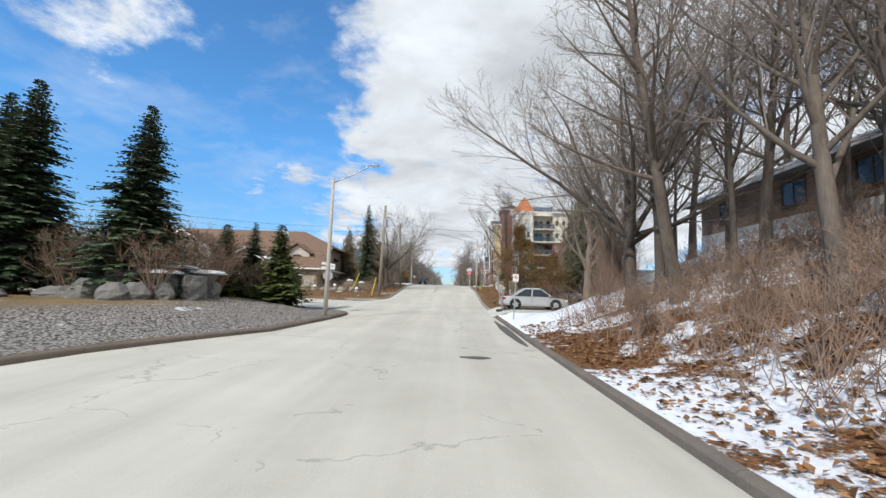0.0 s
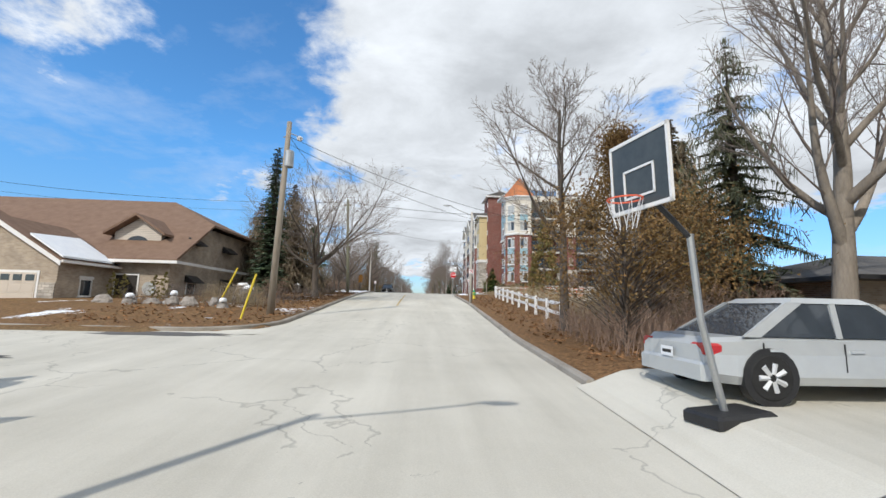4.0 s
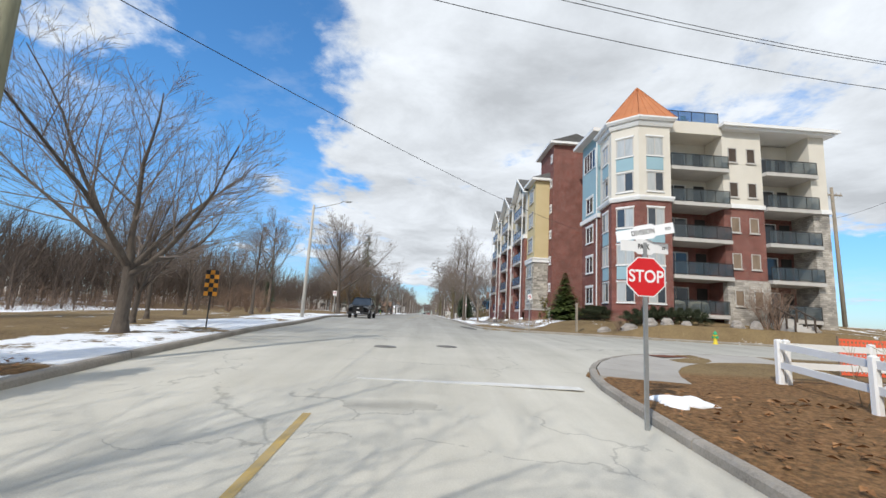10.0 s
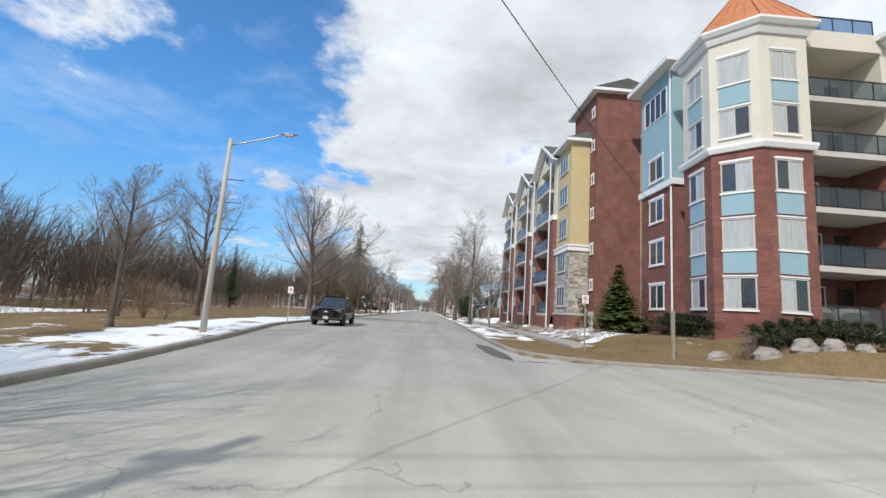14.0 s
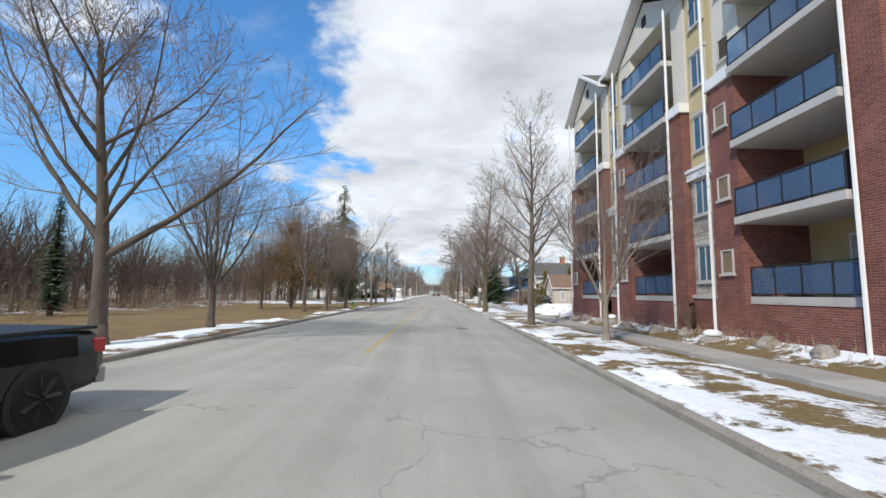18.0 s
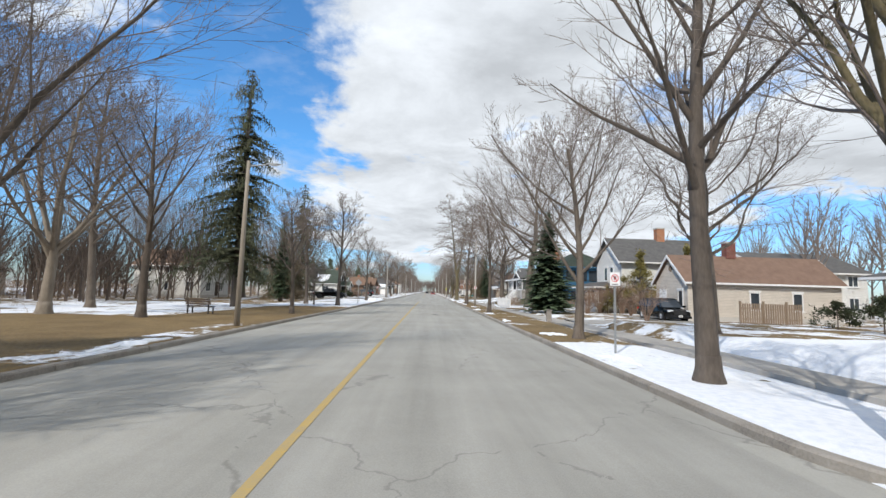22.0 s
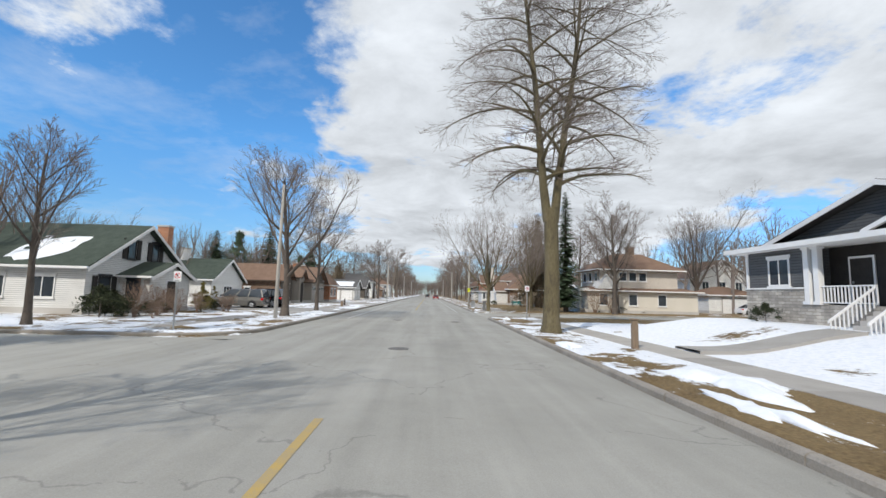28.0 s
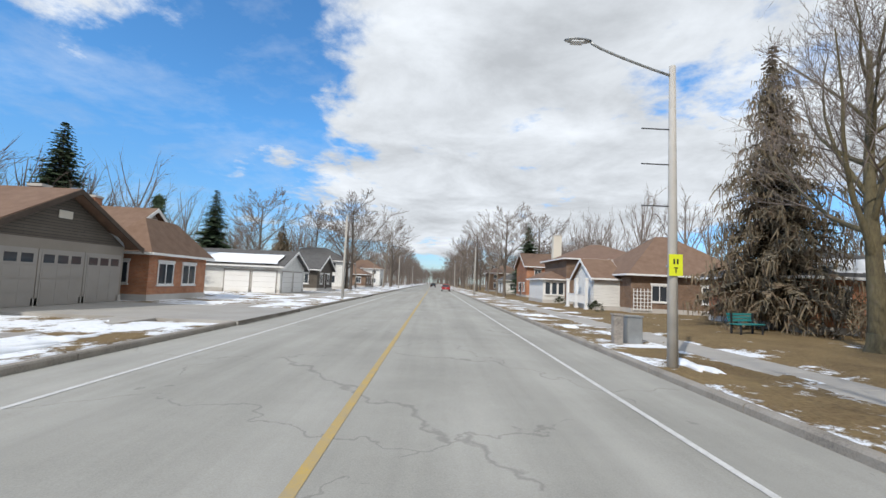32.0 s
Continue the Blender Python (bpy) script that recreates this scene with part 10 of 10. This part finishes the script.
brush(6, 10.4, 11.2, 120, 157, 500, 0.5, M_STRAW, "dead perennials in the bed along the building", "dry_weeds", 0.2)


def leaf_litter(seed, x0, x1, y0, y1, n, label):
    """Curled dead leaves lying on the land."""
    rng = random.Random(seed)
    m = Mesh()
    for _ in range(n):
        x, y = rng.uniform(x0, x1), rng.uniform(y0, y1)
        if in_side(x, y) or kerb_l(y) - 0.3 < x < kerb_r(y) + 0.25:
            continue
        z = land(x, y) + rng.uniform(0.0, 0.06)
        s, a = rng.uniform(0.04, 0.10), rng.uniform(0, 6.28)
        c, d = math.cos(a) * s, math.sin(a) * s
        m.add([(x - c, y - d, z), (x + d * 0.6, y - c * 0.6, z + s * rng.uniform(0, .9)), (x + c, y + d, z + s * rng.uniform(0, .6)), (x - d * 0.6, y + c * 0.6, z + s * rng.uniform(0, .9))], [(0, 1, 2, 3)])
    tagged(part("leaf_litter", m, M_LEAF, quick=True), label, "leaves", kind="stuff")


M_LEAF = material("dead_leaves", ((0.10, 0.045, 0.02), (0.24, 0.12, 0.05), (0.34, 0.20, 0.10)), 0.9, 4, 0.0, 20, random_by="island", stain=0.5)
leaf_litter(1, 3.6, 15, 20, 42, 9000, "brown dead leaves on the bank")
leaf_litter(2, 4, 14, 54, 92, 5000, "brown dead leaves on the verge")
leaf_litter(3, -14, -6, 61, 92, 4000, "brown dead leaves under the trees")


def snow_lump(x, y, w, d, h, seed):
    """A ploughed ridge of dirty old snow with a ragged melting edge."""
    rng = random.Random(seed)
    m = Mesh()
    n, k = 40, 6
    o = rng.uniform(0, 50)
    edge = [0.62 + 0.75 * noise.noise((math.cos(6.2832 * i / n) * 1.7 + o, math.sin(6.2832 * i / n) * 1.7, 0)) + 0.22 * noise.noise((i * 0.9, o, 2)) for i in range(n)]
    rr = []
    for j in range(k + 1):
        t = j / k
        ring = []
        for i in range(n):
            c, q = math.cos(6.2832 * i / n), math.sin(6.2832 * i / n)
            s = max(0.15, edge[i]) * (1 - t) + 0.02
            px, py = x + w / 2 * s * c, y + d / 2 * s * q
            ring.append((px, py, land(px, py) - 0.03 + (0.05 + h * 0.8 * math.sin(t * 1.5)) * (0.75 + 0.5 * noise.noise((px * 3, py * 3, o)))  * (1 if j else 0)))
        rr.append(ring)
    m.rings(rr)
    tagged(part("snow_bank", m, M_SNOW, smooth=True), "low heap of old ploughed snow on the verge", "snow bank", "snow banks")


for i in range(46):
    s = i % 2
    y = (120 + i * 4.1) if s else (96 + i * 4.4)
    y += rng0.uniform(-1, 1)
    x = kerb_r(y) + rng0.uniform(0.5, 1.4) if s else kerb_l(y) - rng0.uniform(0.6, 1.6)
    if in_side(x, y, 1.0) or (s == 0 and 184 < y < 204):
        continue
    snow_lump(x, y, rng0.uniform(0.7, 1.3), rng0.uniform(1.5, 4.0), rng0.uniform(0.08, 0.22), 200 + i)
for i, (x, y, w, d, h) in enumerate([(-9.5, 237.2, 4.0, 1.6, 0.5), (6.5, 240.6, 2.0, 5.0, 0.28), (13.5, 93.2, 2.0, 1.0, 0.35), (4.6, 91.2, 1.4, 0.8, 0.25), (6.4, 121.8, 1.2, 1.4, 0.2), (-9.0, 266.5, 1.4, 6.0, 0.2), (-8.6, 286, 1.3, 9, 0.18), (7.8, 264.5, 2.2, 3.0, 0.12)]):
    snow_lump(x, y, w, d, h, 300 + i)

# ---- small things by the apartment building ----
def entrance_stair():
    ob = thing("entrance_stair", "short outdoor stair with dark brown timber handrails", "stairs")
    lo = land(25.9, 111.8)
    n = 7
    for k in range(n):
        m = Mesh()
        z = lo + (1.95 - lo) * (k + 1) / n
        m.box(25.3, 26.6, 111.9 + k * 0.3, 111.9 + (k + 1) * 0.3 + 0.02, lo - 0.1, z)
        part("step", m, M_CONCRETE, ob)
    for x in (25.25, 26.65):
        m = Mesh()
        m.tube([(x, 111.85, lo + 0.95), (x, 114.1, 2.95)], 0.05, 6)
        r = part("handrail", m, M_WOOD_DARK, ob)
        for k in range(4):
            m = Mesh()
            y = 111.9 + k * 0.7
            z = lo + (1.95 - lo) * k / 3.2
            m.box(x - 0.045, x + 0.045, y - 0.045, y + 0.045, z - 0.1, z + 0.98)
            part("rail_post", m, M_WOOD_DARK, r)


def covered_seat(x, y, w):
    m = Mesh()
    m.rings([[(x - a, y - b, z), (x + a, y - b, z), (x + a, y + b, z), (x - a, y + b, z)] for a, b, z in ((w * 0.5, 0.42, 1.95), (w * 0.5, 0.42, 2.45), (w * 0.46, 0.38, 2.75), (w * 0.36, 0.22, 2.88), (w * 0.1, 0.1, 2.92))])
    tagged(part("covered_seat", m, M_TAN_CURTAIN, smooth=True), "balcony seat under a beige fabric cover", "outdoor seat", "covered seats")


entrance_stair()
covered_seat(19.3, 115.7, 0.95)
covered_seat(20.9, 115.6, 1.3)


# ledge stones of the stone-faced block: separate proud pieces, shared shapes
def ledge_stones():
    rng = random.Random(17)
    face = bpy.data.objects.get("apartment_building")
    host = part("stone_course", box_of(11.44, 11.45, 128.95, 132.35, 2.05, 2.07), M_ASHLAR, face, "ledge stones laid proud of the wall")
    shapes = {}
    def shape(l, h, d):
        if (l, h, d) not in shapes:
            m = Mesh()
            e = 0.012
            m.rings([[(-d, -l / 2, -h / 2), (-d, l / 2, -h / 2), (-d, l / 2, h / 2), (-d, -l / 2, h / 2)][::-1], [(0.0, -l / 2, -h / 2), (0.0, l / 2, -h / 2), (0.0, l / 2, h / 2), (0.0, -l / 2, h / 2)][::-1]])
            me = m.data("stone", M_STONE_PIECE)
            shapes[(l, h, d)] = me
        return shapes[(l, h, d)]
    count = 0
    for side in (0, 1):
        z = 2.06
        end = 3.38 if side == 0 else 1.5
        while z < 6.85 and count < 300:
            h = rng.choice((0.16, 0.2, 0.24))
            u = 0.06
            while u < end - 0.1:
                l = min(rng.choice((0.3, 0.42, 0.55, 0.7)), max(0.15, round(end - u, 1)))
                c = u + l / 2
                win = side == 0 and abs(c - 1.75) < 0.85 + l / 2 - 0.05 and any(lv + 0.5 - h < z + h / 2 < lv + 2.35 + h for lv in (1.95, 4.8))
                if not win:
                    ob = new("stone", shape(l - 0.014, h - 0.014, rng.choice((0.02, 0.032, 0.045))))
                    ob.parent = host
                    ob.matrix_basis = pose(11.45, 128.9 + c, z + h / 2) if side == 0 else pose(11.45 + c, 128.9, z + h / 2, 0, 0, 90)
                    count += 1
                u += l
            z += h


def box_of(*a):
    m = Mesh()
    m.box(*a)
    return m


M_STONE_PIECE = material("ledge_stone_piece", ((0.25, 0.23, 0.20), (0.38, 0.35, 0.30), (0.48, 0.44, 0.385)), 0.9, 2.2, 0.5, 24, random_by="object", stain=0.4)
ledge_stones()

# the master trees are copied, then taken away
for src in TREES.values():
    for o in (*src.children_recursive, src):
        bpy.data.objects.remove(o)
